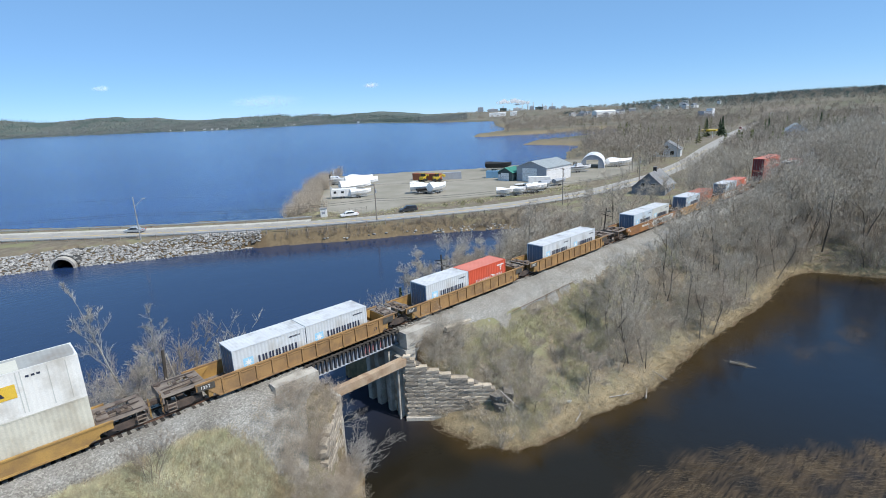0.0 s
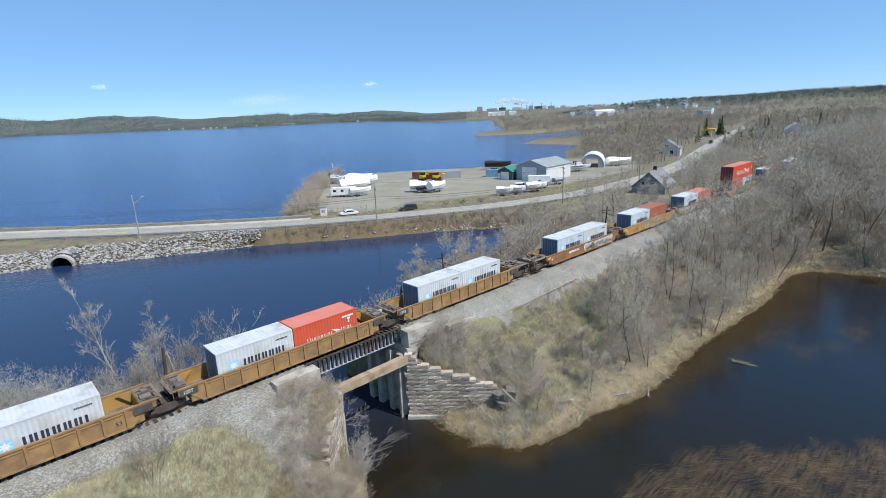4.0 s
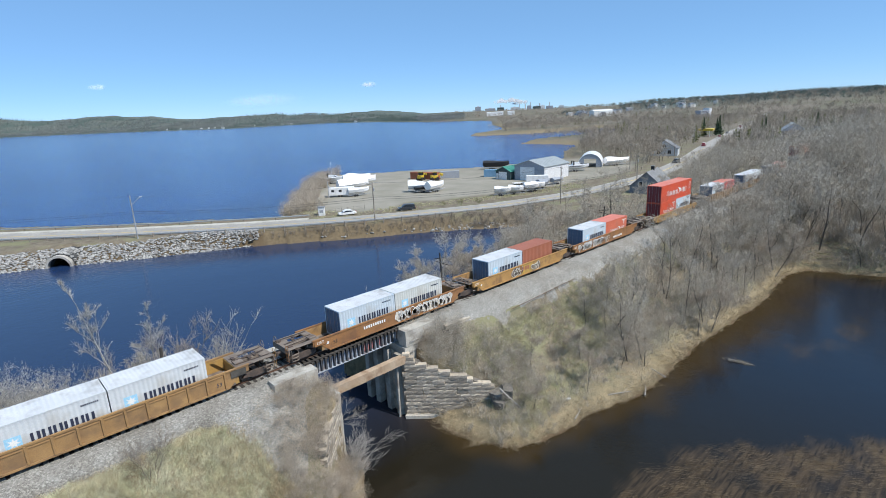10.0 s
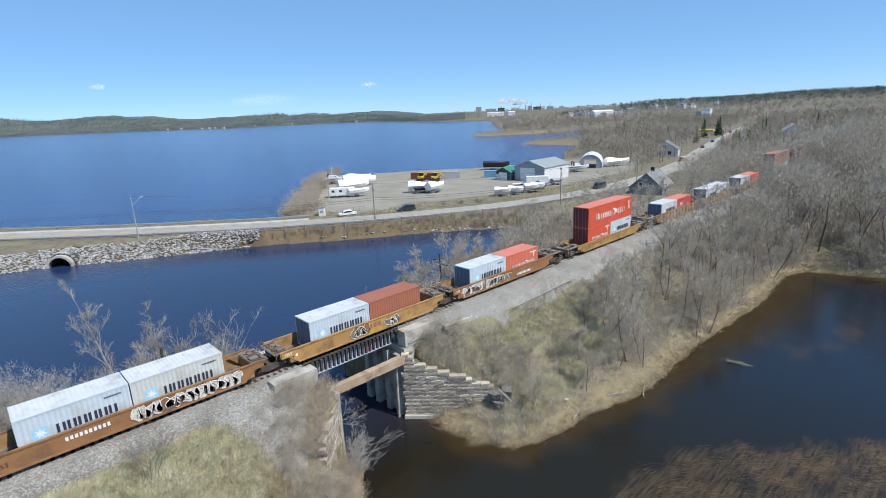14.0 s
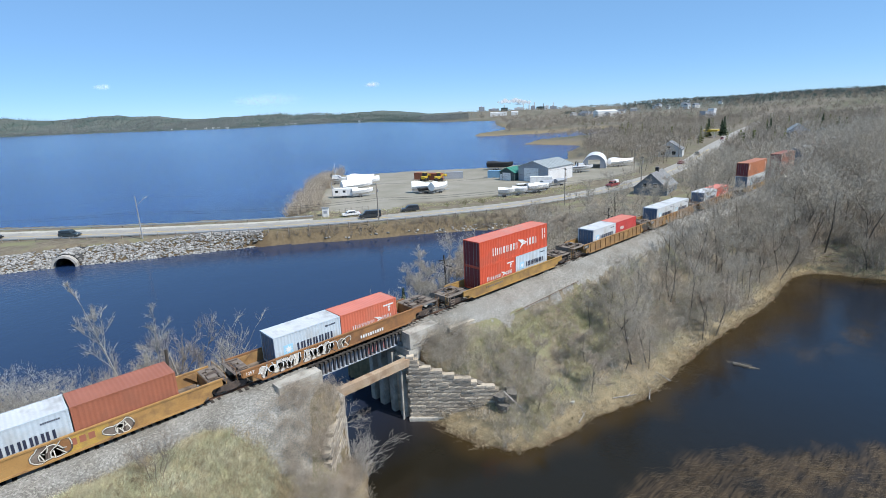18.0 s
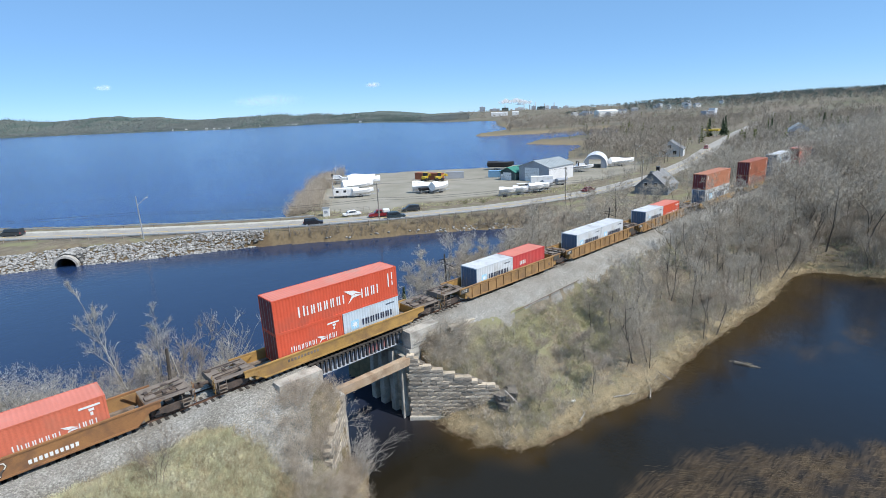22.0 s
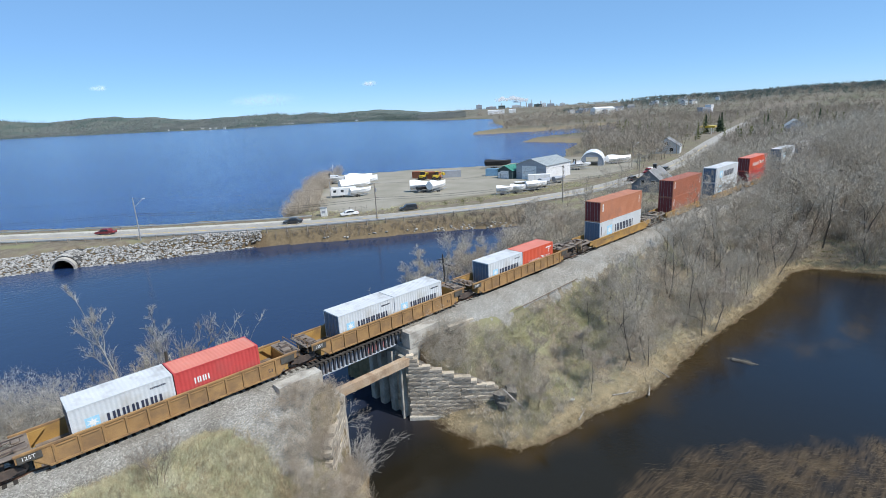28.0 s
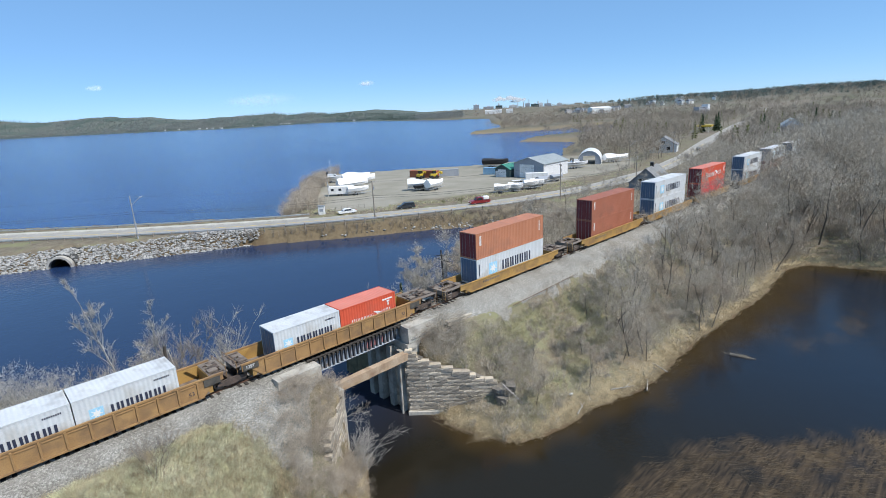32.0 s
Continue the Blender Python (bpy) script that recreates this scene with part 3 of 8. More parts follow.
def ballast(x0, x1, south):
    """A stone bed; south(x) gives the lowest point (y, z) of its south shoulder."""
    n = max(2, int((x1 - x0) / 0.5))
    k = 25
    V = []
    for i in range(n + 1):
        x = x0 + (x1 - x0) * i / n
        ys, zs = south(x)
        prof = [(ys, zs), (min(-2.6, ys * 0.5 - 1.2), -0.45 + 0.3 * (zs + 1.3)), (-2.05, -0.20), (0, -0.185), (2.05, -0.20), (4.9, -1.30)]
        t = np.linspace(0, 5, k)
        yy, zz = np.interp(t, range(6), [q[0] for q in prof]), np.interp(t, range(6), [q[1] for q in prof])
        for y, z in zip(yy, zz):
            V.append((x, y, z + RNG.normal(0, 0.03) + 0.05 * float(wobble(np.array(x), np.array(y), 1.4))))
    F = [(i * k + j, (i + 1) * k + j, (i + 1) * k + j + 1, i * k + j + 1) for i in range(n) for j in range(k - 1)]
    return mesh_np("ballast_bed", V, F)


def south_west(x):
    y = float(np.interp(x, [-20, 0, 3, 9.4, 10.8, 11.8, 13, 14.6, 17.2], [-3.6, -3.5, -3.4, -3.3, -4.6, -7.4, -8.6, -7.6, -3.5])) + 0.25 * math.sin(x * 1.7) + 0.2 * math.sin(x * 4.3 + 1)
    return y, (-1.25 - 0.85 * max(0, -y - 4.3) + 0.12 if y < -4.3 else -1.2)


def south_east(x):
    y = float(np.interp(x, [27, 32.5, 36, 39], [-3.3, -3.4, -5.1, -5.7]))
    return y, float(np.interp(y, [-5.7, -5.1, -3.3], [-2.4, -1.9, -1.25]))


struct("ballast_bed", ballast(-130, X_NEAR - 0.2, south_west), M_BALLAST, "grey crushed-stone railway ballast", "ballast")
struct("ballast_bed", ballast(X_FAR + 0.2, 420, south_east), M_BALLAST, "grey crushed-stone railway ballast", "ballast")


def rail(y):
    bm = bmesh.new()
    prism(bm, [(y - 0.07, -0.17), (y + 0.07, -0.17), (y + 0.07, -0.15), (y + 0.012, -0.12), (y + 0.012, -0.04), (y + 0.036, -0.03), (y + 0.036, 0), (y - 0.036, 0), (y - 0.036, -0.03), (y - 0.012, -0.04), (y - 0.012, -0.12), (y - 0.07, -0.15)], "x", -130, 520)
    return bm


for ry in (-0.753, 0.753):
    r_ob = struct("rail", rail(ry), M_RUST_RAIL, "rusty steel rail with a bright worn head", "rail")
    r_ob.data.materials.append(M_RAIL_TOP)
    for p in r_ob.data.polygons:
        if p.normal.z > 0.9 and p.center.z > -0.005:
            p.material_index = 1


# ---- bridge ----
M_GIRDER = surf("grey_painted_steel", (0.30, 0.34, 0.40), (0.40, 0.44, 0.50), 1.2, 0.6, 0.15, stain=(0.17, 0.10, 0.06), stain_scale=1.3)
M_GIRDER_DARK = surf("dark_painted_steel", (0.05, 0.055, 0.065), (0.08, 0.08, 0.09), 2.0, 0.7, 0.15)
M_PINK = surf("faded_red_paint", (0.33, 0.13, 0.13), (0.38, 0.20, 0.20), 2.0, 0.7, 0.1)
M_OLDBEAM = surf("rust_stained_concrete", (0.36, 0.25, 0.16), (0.46, 0.36, 0.26), 0.8, 0.9, 0.6, fine=10.0, stain=(0.20, 0.11, 0.06), stain_scale=0.9)
M_STONE = surf("bridge_stone", (0.40, 0.345, 0.27), (0.54, 0.475, 0.385), 1.1, 0.92, 0.8, fine=7.0, stain=(0.13, 0.115, 0.10), obj_var=0.28, bump_dist=0.05)
M_MORTAR = surf("dark_joint", (0.14, 0.128, 0.11), (0.20, 0.18, 0.155), 2.0, 0.95, 0.5)


def build_bridge():
    b = tagged(new("railway_bridge"), "short grey steel girder bridge with open timber deck on stone abutments", "bridge")
    b.empty_display_size = 0.3
    for s in (-1, 1):
        y = s * 1.25
        part("girder_web", boxes((X_NEAR - 0.3, X_FAR + 0.3, y - 0.012, y + 0.012, -1.50, -0.42)), M_GIRDER, b)
        part("top_flange", boxes((X_NEAR - 0.3, X_FAR + 0.3, y - 0.17, y + 0.17, -0.42, -0.38)), M_GIRDER, b)
        part("bottom_flange", boxes((X_NEAR - 0.3, X_FAR + 0.3, y - 0.26, y + 0.26, -1.56, -1.50), bevel=0.008), M_GIRDER, b)
    st = bm_mesh("stiffener", boxes((-0.075, 0.075, -0.20, 0.0, -1.498, -0.424)))
    st.materials.append(M_GIRDER_DARK)
    panel = bm_mesh("web_panel", boxes((-0.12, 0.12, -0.035, 0.0, -1.35, -0.50)))
    panel.materials.append(M_PINK)
    n = 22
    for k in range(n):
        x = X_NEAR + 0.25 + k * (X_FAR - X_NEAR - 0.5) / (n - 1)
        part("stiffener", st, None, b).location = (x, -1.264, 0)
        if k in (13, 14, 15, 17):
            part("web_panel", panel, None, b, "faded red web panel").location = (x + 0.2, -1.266, 0)
    tie = bm_mesh("bridge_tie", boxes((-0.12, 0.12, -1.85, 1.85, -0.37, -0.172), bevel=0.012))
    tie.materials.append(M_TIE)
    for k in range(23):
        part("bridge_tie", tie, None, b).location = (X_NEAR + 0.1 + k * 0.42, 0, 0)
    part("guard_timber", boxes((X_NEAR - 0.3, X_FAR + 0.3, -1.75, -1.58, -0.165, -0.05), bevel=0.012), M_TIE, b)
    part("guard_timber", boxes((X_NEAR - 0.3, X_FAR + 0.3, 1.58, 1.75, -0.165, -0.05), bevel=0.012), M_TIE, b)
    return b


def rough_block(x0, x1, y0, y1, z0, z1, seed, cuts=5, amp=0.05):
    bm = bmesh.new()
    box(bm, x0, x1, y0, y1, z0, z1)
    bmesh.ops.subdivide_edges(bm, edges=bm.edges[:], cuts=cuts, use_grid_fill=True)
    for v in bm.verts:
        v.co += Vector(noise.noise_vector(v.co * 1.7 + Vector((seed, 0, 0)))) * amp
    return bm


def build_abutments():
    far = tagged(new("bridge_abutment"), "far stone and concrete bridge abutment with a flared stone wing wall", "abutment")
    part("back_wall", rough_block(X_FAR + 0.5, X_FAR + 1.6, -3.0, 3.0, -10, -0.35, 1), M_CONCRETE, far)
    part("seat", rough_block(X_FAR - 0.25, X_FAR + 0.9, -3.2, 3.2, -2.25, -1.62, 2, 4, 0.03), M_CONCRETE, far)
    part("parapet", rough_block(X_FAR - 0.1, X_FAR + 3.6, -3.25, -2.15, -1.55, -0.02, 3, 4, 0.03), M_CONCRETE, far, "pale concrete parapet block")
    part("parapet", rough_block(X_FAR - 0.1, X_FAR + 3.2, 2.15, 3.25, -1.55, 0.12, 4, 4, 0.03), M_CONCRETE, far)
    part("face_wall", rough_block(X_FAR, X_FAR + 0.8, -3.0, 3.0, -10, -2.2, 5), M_CONCRETE, far)
    for y in (-2.35, -0.8, 1.0, 2.5):
        part("pier_column", rough_block(X_FAR - 0.75, X_FAR - 0.05, y - 0.32, y + 0.32, -10, -2.28, 6 + y, 5, 0.04), M_CONCRETE, far)
    part("drain_pipe", rod(bmesh.new(), (X_FAR - 1.0, -2.72, -9), (X_FAR - 0.95, -2.72, -3.4), 0.11, sides=10), M_CONCRETE, far, "pale upright pipe")
    near = tagged(new("bridge_abutment"), "near bridge abutment overgrown with brush, pale concrete parapet", "abutment")
    part("back_wall", rough_block(X_NEAR - 1.6, X_NEAR - 0.5, -3.0, 3.0, -10, -0.35, 11), M_CONCRETE, near)
    part("face_wall", rough_block(X_NEAR - 1.2, X_NEAR + 1.2, -4.5, 3.2, -10, -2.2, 12), M_CONCRETE, near)
    part("seat", rough_block(X_NEAR - 0.9, X_NEAR + 0.25, -3.2, 3.2, -2.25, -1.62, 13, 4, 0.03), M_CONCRETE, near)
    part("parapet", rough_block(X_NEAR - 3.6, X_NEAR + 0.1, -3.3, -2.2, -1.5, 0.0, 14, 4, 0.03), M_CONCRETE, near, "pale concrete parapet block")
    part("parapet", rough_block(X_NEAR - 3.2, X_NEAR + 0.1, 2.15, 3.25, -1.5, 0.0, 15, 4, 0.03), M_CONCRETE, near)
    beam = tagged(new("crossing_beam"), "old rust-stained concrete beam spanning the channel beside the bridge", "beam")
    part("beam", rough_block(X_NEAR + 0.6, X_FAR - 0.3, -3.5, -2.9, -2.95, -2.2, 21, 6, 0.05), M_OLDBEAM, beam)
    part("end_block", rough_block(X_FAR - 0.55, X_FAR + 0.1, -3.4, -2.7, -3.6, -2.3, 22, 3, 0.05), M_CONCRETE, beam)
    return far, near


build_bridge()
far_abutment, near_abutment = build_abutments()


def wing_stones(parent, other):
    """A flared wall of coursed stones, each its own block, stepping down away from the bridge."""
    a, ang, length = Vector((X_FAR - 0.45, -3.3, 0)), radians(-46), 8.2
    d = Vector((math.cos(ang), math.sin(ang), 0))
    m = pose(a.x, a.y, 0, 0, 0, -46)
    core = bmesh.new()
    prism(core, [(-0.1, -10), (length, -10), (length, -5.6), (7.5, -5.5), (5.3, -4.5), (3.8, -4.3), (1.2, -3.1), (-0.1, -2.4)], "y", 0.10, 0.9)
    part("wall_core", core, M_MORTAR, parent).matrix_basis = m
    part("footing", rough_block(-0.2, length - 0.4, -0.42, 0.3, -9.2, -8.28, 17, 4, 0.04), M_CONCRETE, parent, "pale concrete footing at the waterline").matrix_basis = m
    shapes = []
    for k in range(8):
        bm = bmesh.new()
        box(bm, -0.5, 0.5, -0.5, 0.5, -0.5, 0.5)
        bmesh.ops.subdivide_edges(bm, edges=bm.edges[:], cuts=1, use_grid_fill=True)
        for v in bm.verts:
            v.co += Vector(noise.noise_vector(v.co * 2.0 + Vector((k * 5.0, 0, 0)))) * 0.055
            if abs(v.co.x) > 0.4 and abs(v.co.z) > 0.4:
                v.co.y *= 0.86
        me = bm_mesh("stone", bm)
        me.materials.append(M_STONE)
        shapes.append(me)
    rnd = random.Random(5)
    z = -9.0
    while z < -2.2:
        h = rnd.uniform(0.33, 0.45)
        u = rnd.uniform(-0.3, 0.0)
        top = min(length, np.interp(z + h, [-5.6, -5.2, -4.35, -4.1, -3.0, -2.3], [length, 7.3, 5.4, 3.8, 1.3, 0.1]))
        while u < top:
            w = rnd.uniform(0.55, 1.2)
            ob = part("stone", rnd.choice(shapes), None, parent)
            ob.matrix_basis = m @ pose(u + w / 2, 0.12 + rnd.uniform(-0.03, 0.035), z + h / 2, 0, rnd.uniform(-0.7, 0.7), rnd.uniform(-1.5, 1.5)) @ Matrix.Diagonal((w - 0.012, 0.60, h - 0.008, 1))
            u += w
        z += h
    # the opposite wing wall, seen almost edge on
    part("wall_core", prism(bmesh.new(), [(-4.4, -10), (0.1, -10), (0.1, -2.1), (-2, -2.8), (-4.4, -3.5)], "y", 0.10, 0.8), M_MORTAR, other).matrix_basis = pose(19.1, -4.5, 0, 0, 0, 45.5)
    z = -9.0
    while z < -2.5:
        h = rnd.uniform(0.33, 0.45)
        u = rnd.uniform(-0.3, 0.0)
        top = np.interp(z + h, [-3.5, -3.2, -2.7, -2.1], [4.4, 4.0, 2.0, 0.2])
        while u < top:
            w = rnd.uniform(0.55, 1.2)
            ob = part("stone", rnd.choice(shapes), None, other)
            ob.matrix_basis = pose(19.1, -4.5, 0, 0, 0, 45.5) @ pose(-u - w / 2, 0.12 + rnd.uniform(-0.03, 0.035), z + h / 2, 0, rnd.uniform(-0.7, 0.7), rnd.uniform(-1.5, 1.5)) @ Matrix.Diagonal((w - 0.012, 0.60, h - 0.008, 1))
            u += w
        z += h
    # face of the abutment toward the channel
    z = -9.0
    while z < -2.4:
        h = rnd.uniform(0.33, 0.45)
        y = -3.1
        while y < -1.2:
            w = rnd.uniform(0.6, 1.1)
            ob = part("stone", rnd.choice(shapes), None, parent)
            ob.matrix_basis = pose(X_FAR - 0.12, y + w / 2, z + h / 2, 0, 0, 90 + rnd.uniform(-2, 2)) @ Matrix.Diagonal((w - 0.05, 0.5, h - 0.045, 1))
            y += w
        z += h


wing_stones(far_abutment, near_abutment)


# ---- train ----
def train_x(t):
    """Where the first box of the second car stands: the train slowly gathers speed."""
    return 12.55 - 5.08 * t - 0.02054 * t * t


MOVING = []          # (thing, offset along the train, y, z)
WELL_Z = 0.50        # floor of the wells above the rail
M_OCHRE = surf("faded_ochre_car_paint", (0.30, 0.172, 0.07), (0.385, 0.23, 0.095), 0.6, 0.7, 0.15, stain=(0.17, 0.105, 0.06), stain_scale=0.8, stain_amount=0.7)
M_TAN = surf("faded_tan_car_paint", (0.37, 0.20, 0.065), (0.45, 0.26, 0.09), 0.6, 0.65, 0.15, stain=(0.16, 0.09, 0.05), stain_scale=0.9)
M_YELLOW = surf("yellow_car_paint", (0.35, 0.205, 0.06), (0.44, 0.265, 0.08), 0.5, 0.65, 0.1, stain=(0.19, 0.115, 0.06), stain_scale=0.7, stain_amount=0.7)
M_PLATE = surf("grimy_black_plate", (0.05, 0.047, 0.043), (0.10, 0.09, 0.075), 1.5, 0.75, 0.1, fine=8.0)
M_GOLDPANEL = surf("fresh_yellow_car_paint", (0.46, 0.29, 0.06), (0.55, 0.35, 0.08), 0.6, 0.6, 0.1, stain=(0.30, 0.19, 0.08), stain_scale=0.9)
M_BROWN = surf("brown_car_paint", (0.25, 0.12, 0.05), (0.33, 0.16, 0.06), 0.6, 0.7, 0.15, stain=(0.13, 0.07, 0.045), stain_scale=0.8)
M_DECK = surf("weathered_deck_steel", (0.16, 0.13, 0.108), (0.25, 0.205, 0.165), 1.5, 0.8, 0.3, stain=(0.09, 0.06, 0.045), stain_scale=1.2)
M_TRUCK = surf("dirty_truck_steel", (0.06, 0.047, 0.04), (0.11, 0.08, 0.065), 3.0, 0.85, 0.3)
M_WHEEL = surf("worn_wheel_steel", (0.10, 0.08, 0.07), (0.17, 0.14, 0.12), 4.0, 0.6, 0.2, metal=0.6)


def box_paint(name, c, dirt, c2=None):
    c2 = c2 or tuple(min(1, v * 1.12 + 0.01) for v in c)
    return surf(name, c, c2, 0.5, 0.5, 0.04, fine=14.0, stain=dirt, stain_scale=0.55, stain_amount=0.5, grain=(0.90, 1.08))


M_GREYBOX = box_paint("pale_grey_box_paint", (0.565, 0.59, 0.605), (0.40, 0.37, 0.32))
M_BLUEBOX = box_paint("pale_blue_box_paint", (0.505, 0.575, 0.63), (0.40, 0.39, 0.37))
M_DULLBOX = box_paint("dull_grey_box_paint", (0.54, 0.555, 0.53), (0.38, 0.34, 0.28))
M_REDBOX = box_paint("bright_red_box_paint", (0.60, 0.09, 0.042), (0.46, 0.10, 0.06))
M_FADEDRED = box_paint("faded_red_box_paint", (0.59, 0.15, 0.085), (0.46, 0.17, 0.11))
M_REDROOF = box_paint("sun_bleached_red_paint", (0.62, 0.20, 0.14), (0.50, 0.26, 0.20))
M_CRIMSON = box_paint("crimson_box_paint", (0.52, 0.062, 0.058), (0.40, 0.09, 0.08))
M_RUSTBOX = box_paint("brown_red_box_paint", (0.35, 0.122, 0.07), (0.27, 0.11, 0.07))
M_ORANGEBOX = box_paint("orange_brown_box_paint", (0.455, 0.185, 0.10), (0.36, 0.16, 0.10))
M_DULLROOF = box_paint("dull_grey_roof_paint", (0.34, 0.34, 0.315), (0.28, 0.25, 0.21))
M_WHITEBOX = box_paint("white_box_paint", (0.74, 0.735, 0.70), (0.46, 0.43, 0.37))
M_CREAMBOX = box_paint("cream_box_paint", (0.58, 0.56, 0.47), (0.40, 0.36, 0.28))
M_GREYROOF = surf("weathered_pale_roof_paint", (0.57, 0.585, 0.60), (0.67, 0.68, 0.69), 0.5, 0.5, 0.04, fine=12.0, stain=(0.36, 0.35, 0.335), stain_scale=0.8, stain_amount=0.45, grain=(0.90, 1.08))
M_DOORSTEEL = surf("galvanised_rods", (0.30, 0.30, 0.30), (0.40, 0.40, 0.40), 4.0, 0.45, 0.05, metal=0.7)
M_INK = surf("dark_navy_marking", (0.02, 0.028, 0.055), (0.035, 0.04, 0.07), 3.0, 0.6, 0)
M_WHITEINK = surf("white_marking", (0.74, 0.74, 0.72), (0.80, 0.80, 0.78), 3.0, 0.6, 0)
M_SKYINK = surf("sky_blue_marking", (0.33, 0.60, 0.78), (0.37, 0.64, 0.81), 3.0, 0.6, 0)
M_GOLDINK = surf("golden_yellow_marking", (0.72, 0.47, 0.05), (0.78, 0.52, 0.07), 3.0, 0.6, 0)
M_GREYINK = surf("grey_graffiti_paint", (0.50, 0.47, 0.42), (0.62, 0.58, 0.52), 3.0, 0.6, 0)
M_CREAMINK = surf("cream_spray_paint", (0.56, 0.52, 0.44), (0.70, 0.66, 0.58), 2.0, 0.7, 0, fine=9.0)
M_BLACKINK = surf("black_graffiti_paint", (0.07, 0.055, 0.045), (0.11, 0.085, 0.07), 3.0, 0.6, 0)
HALF_W = 1.22


def wave_wall(length, z0, z1, depth=0.032, pitch=0.278):
    """An upright corrugated sheet along x, its outer crests on y = 0."""
    xs, ys = [], []
    x, k = 0.0, 0
    steps = ((0.072, 0), (0.068, 1), (0.070, 1), (0.068, 0))
    y = 0.0
    xs.append(0.0), ys.append(0.0)
    while x < length - 0.01:
        dx, lvl = steps[k % 4]
        x = min(length, x + dx)
        xs.append(x)
        ys.append(depth if k % 4 in (1, 2) else 0.0)
        k += 1
    n = len(xs)
    V = np.array([(a, b, z) for z in (z0, z1) for a, b in zip(xs, ys)])
    i = np.arange(n - 1)
    return V, np.stack([i, i + 1, i + n + 1, i + n], -1)


SHARED = {}


def shared_mesh(key, build, material):
    k = (key, material.name)
    if k not in SHARED:
        me = build()
        if not isinstance(me, bpy.types.Mesh):
            me = bm_mesh(key if isinstance(key, str) else key[0], me)
        me.materials.append(material)
        SHARED[k] = me
    return SHARED[k]


def text_mesh(words, size):
    cu = bpy.data.curves.new("lettering", "FONT")
    cu.body, cu.size, cu.extrude = words, size, 0.004
    ob = bpy.data.objects.new("lettering", cu)
    me = bpy.data.meshes.new_from_object(ob)
    bpy.data.objects.remove(ob)
    me.materials.clear()
    return me


def bars(rows, y):
    """Flat upright plates on a side wall, from rows (x0, x1, z0, z1)."""
    bm = bmesh.new()
    for x0, x1, z0, z1 in rows:
        box(bm, x0, x1, y - 0.006, y, z0, z1)
    return bm


def flat_shape(outlines, y):
    bm = bmesh.new()
    for o in outlines:
        prism(bm, o, "y", y - 0.006, y)
    return bm


def star_outline(cx, cz, r):
    return [(cx + (r if k % 2 == 0 else 0.42 * r) * math.sin(k * math.pi / 7), cz + (r if k % 2 == 0 else 0.42 * r) * math.cos(k * math.pi / 7)) for k in range(14)]


def letter_rows(x0, x1, z0, z1, n, gap=0.36):
    """n upright plain bars for a word of n characters."""
    w = (x1 - x0) / n
    return [(x0 + k * w, x0 + (k + 1 - gap) * w, z0, z1) for k in range(n)]


def stroke_rows(x0, x1, z0, z1, n, weight=0.27):
    """Two thin upright plain bars for each of n characters."""
    w = (x1 - x0) / n
    rows = []
    for k in range(n):
        a, b = x0 + k * w, x0 + (k + 0.84) * w
        t = weight * w
        rows += [(a, a + t, z0, z1), (b - t, b, z0, z1)]
    return rows


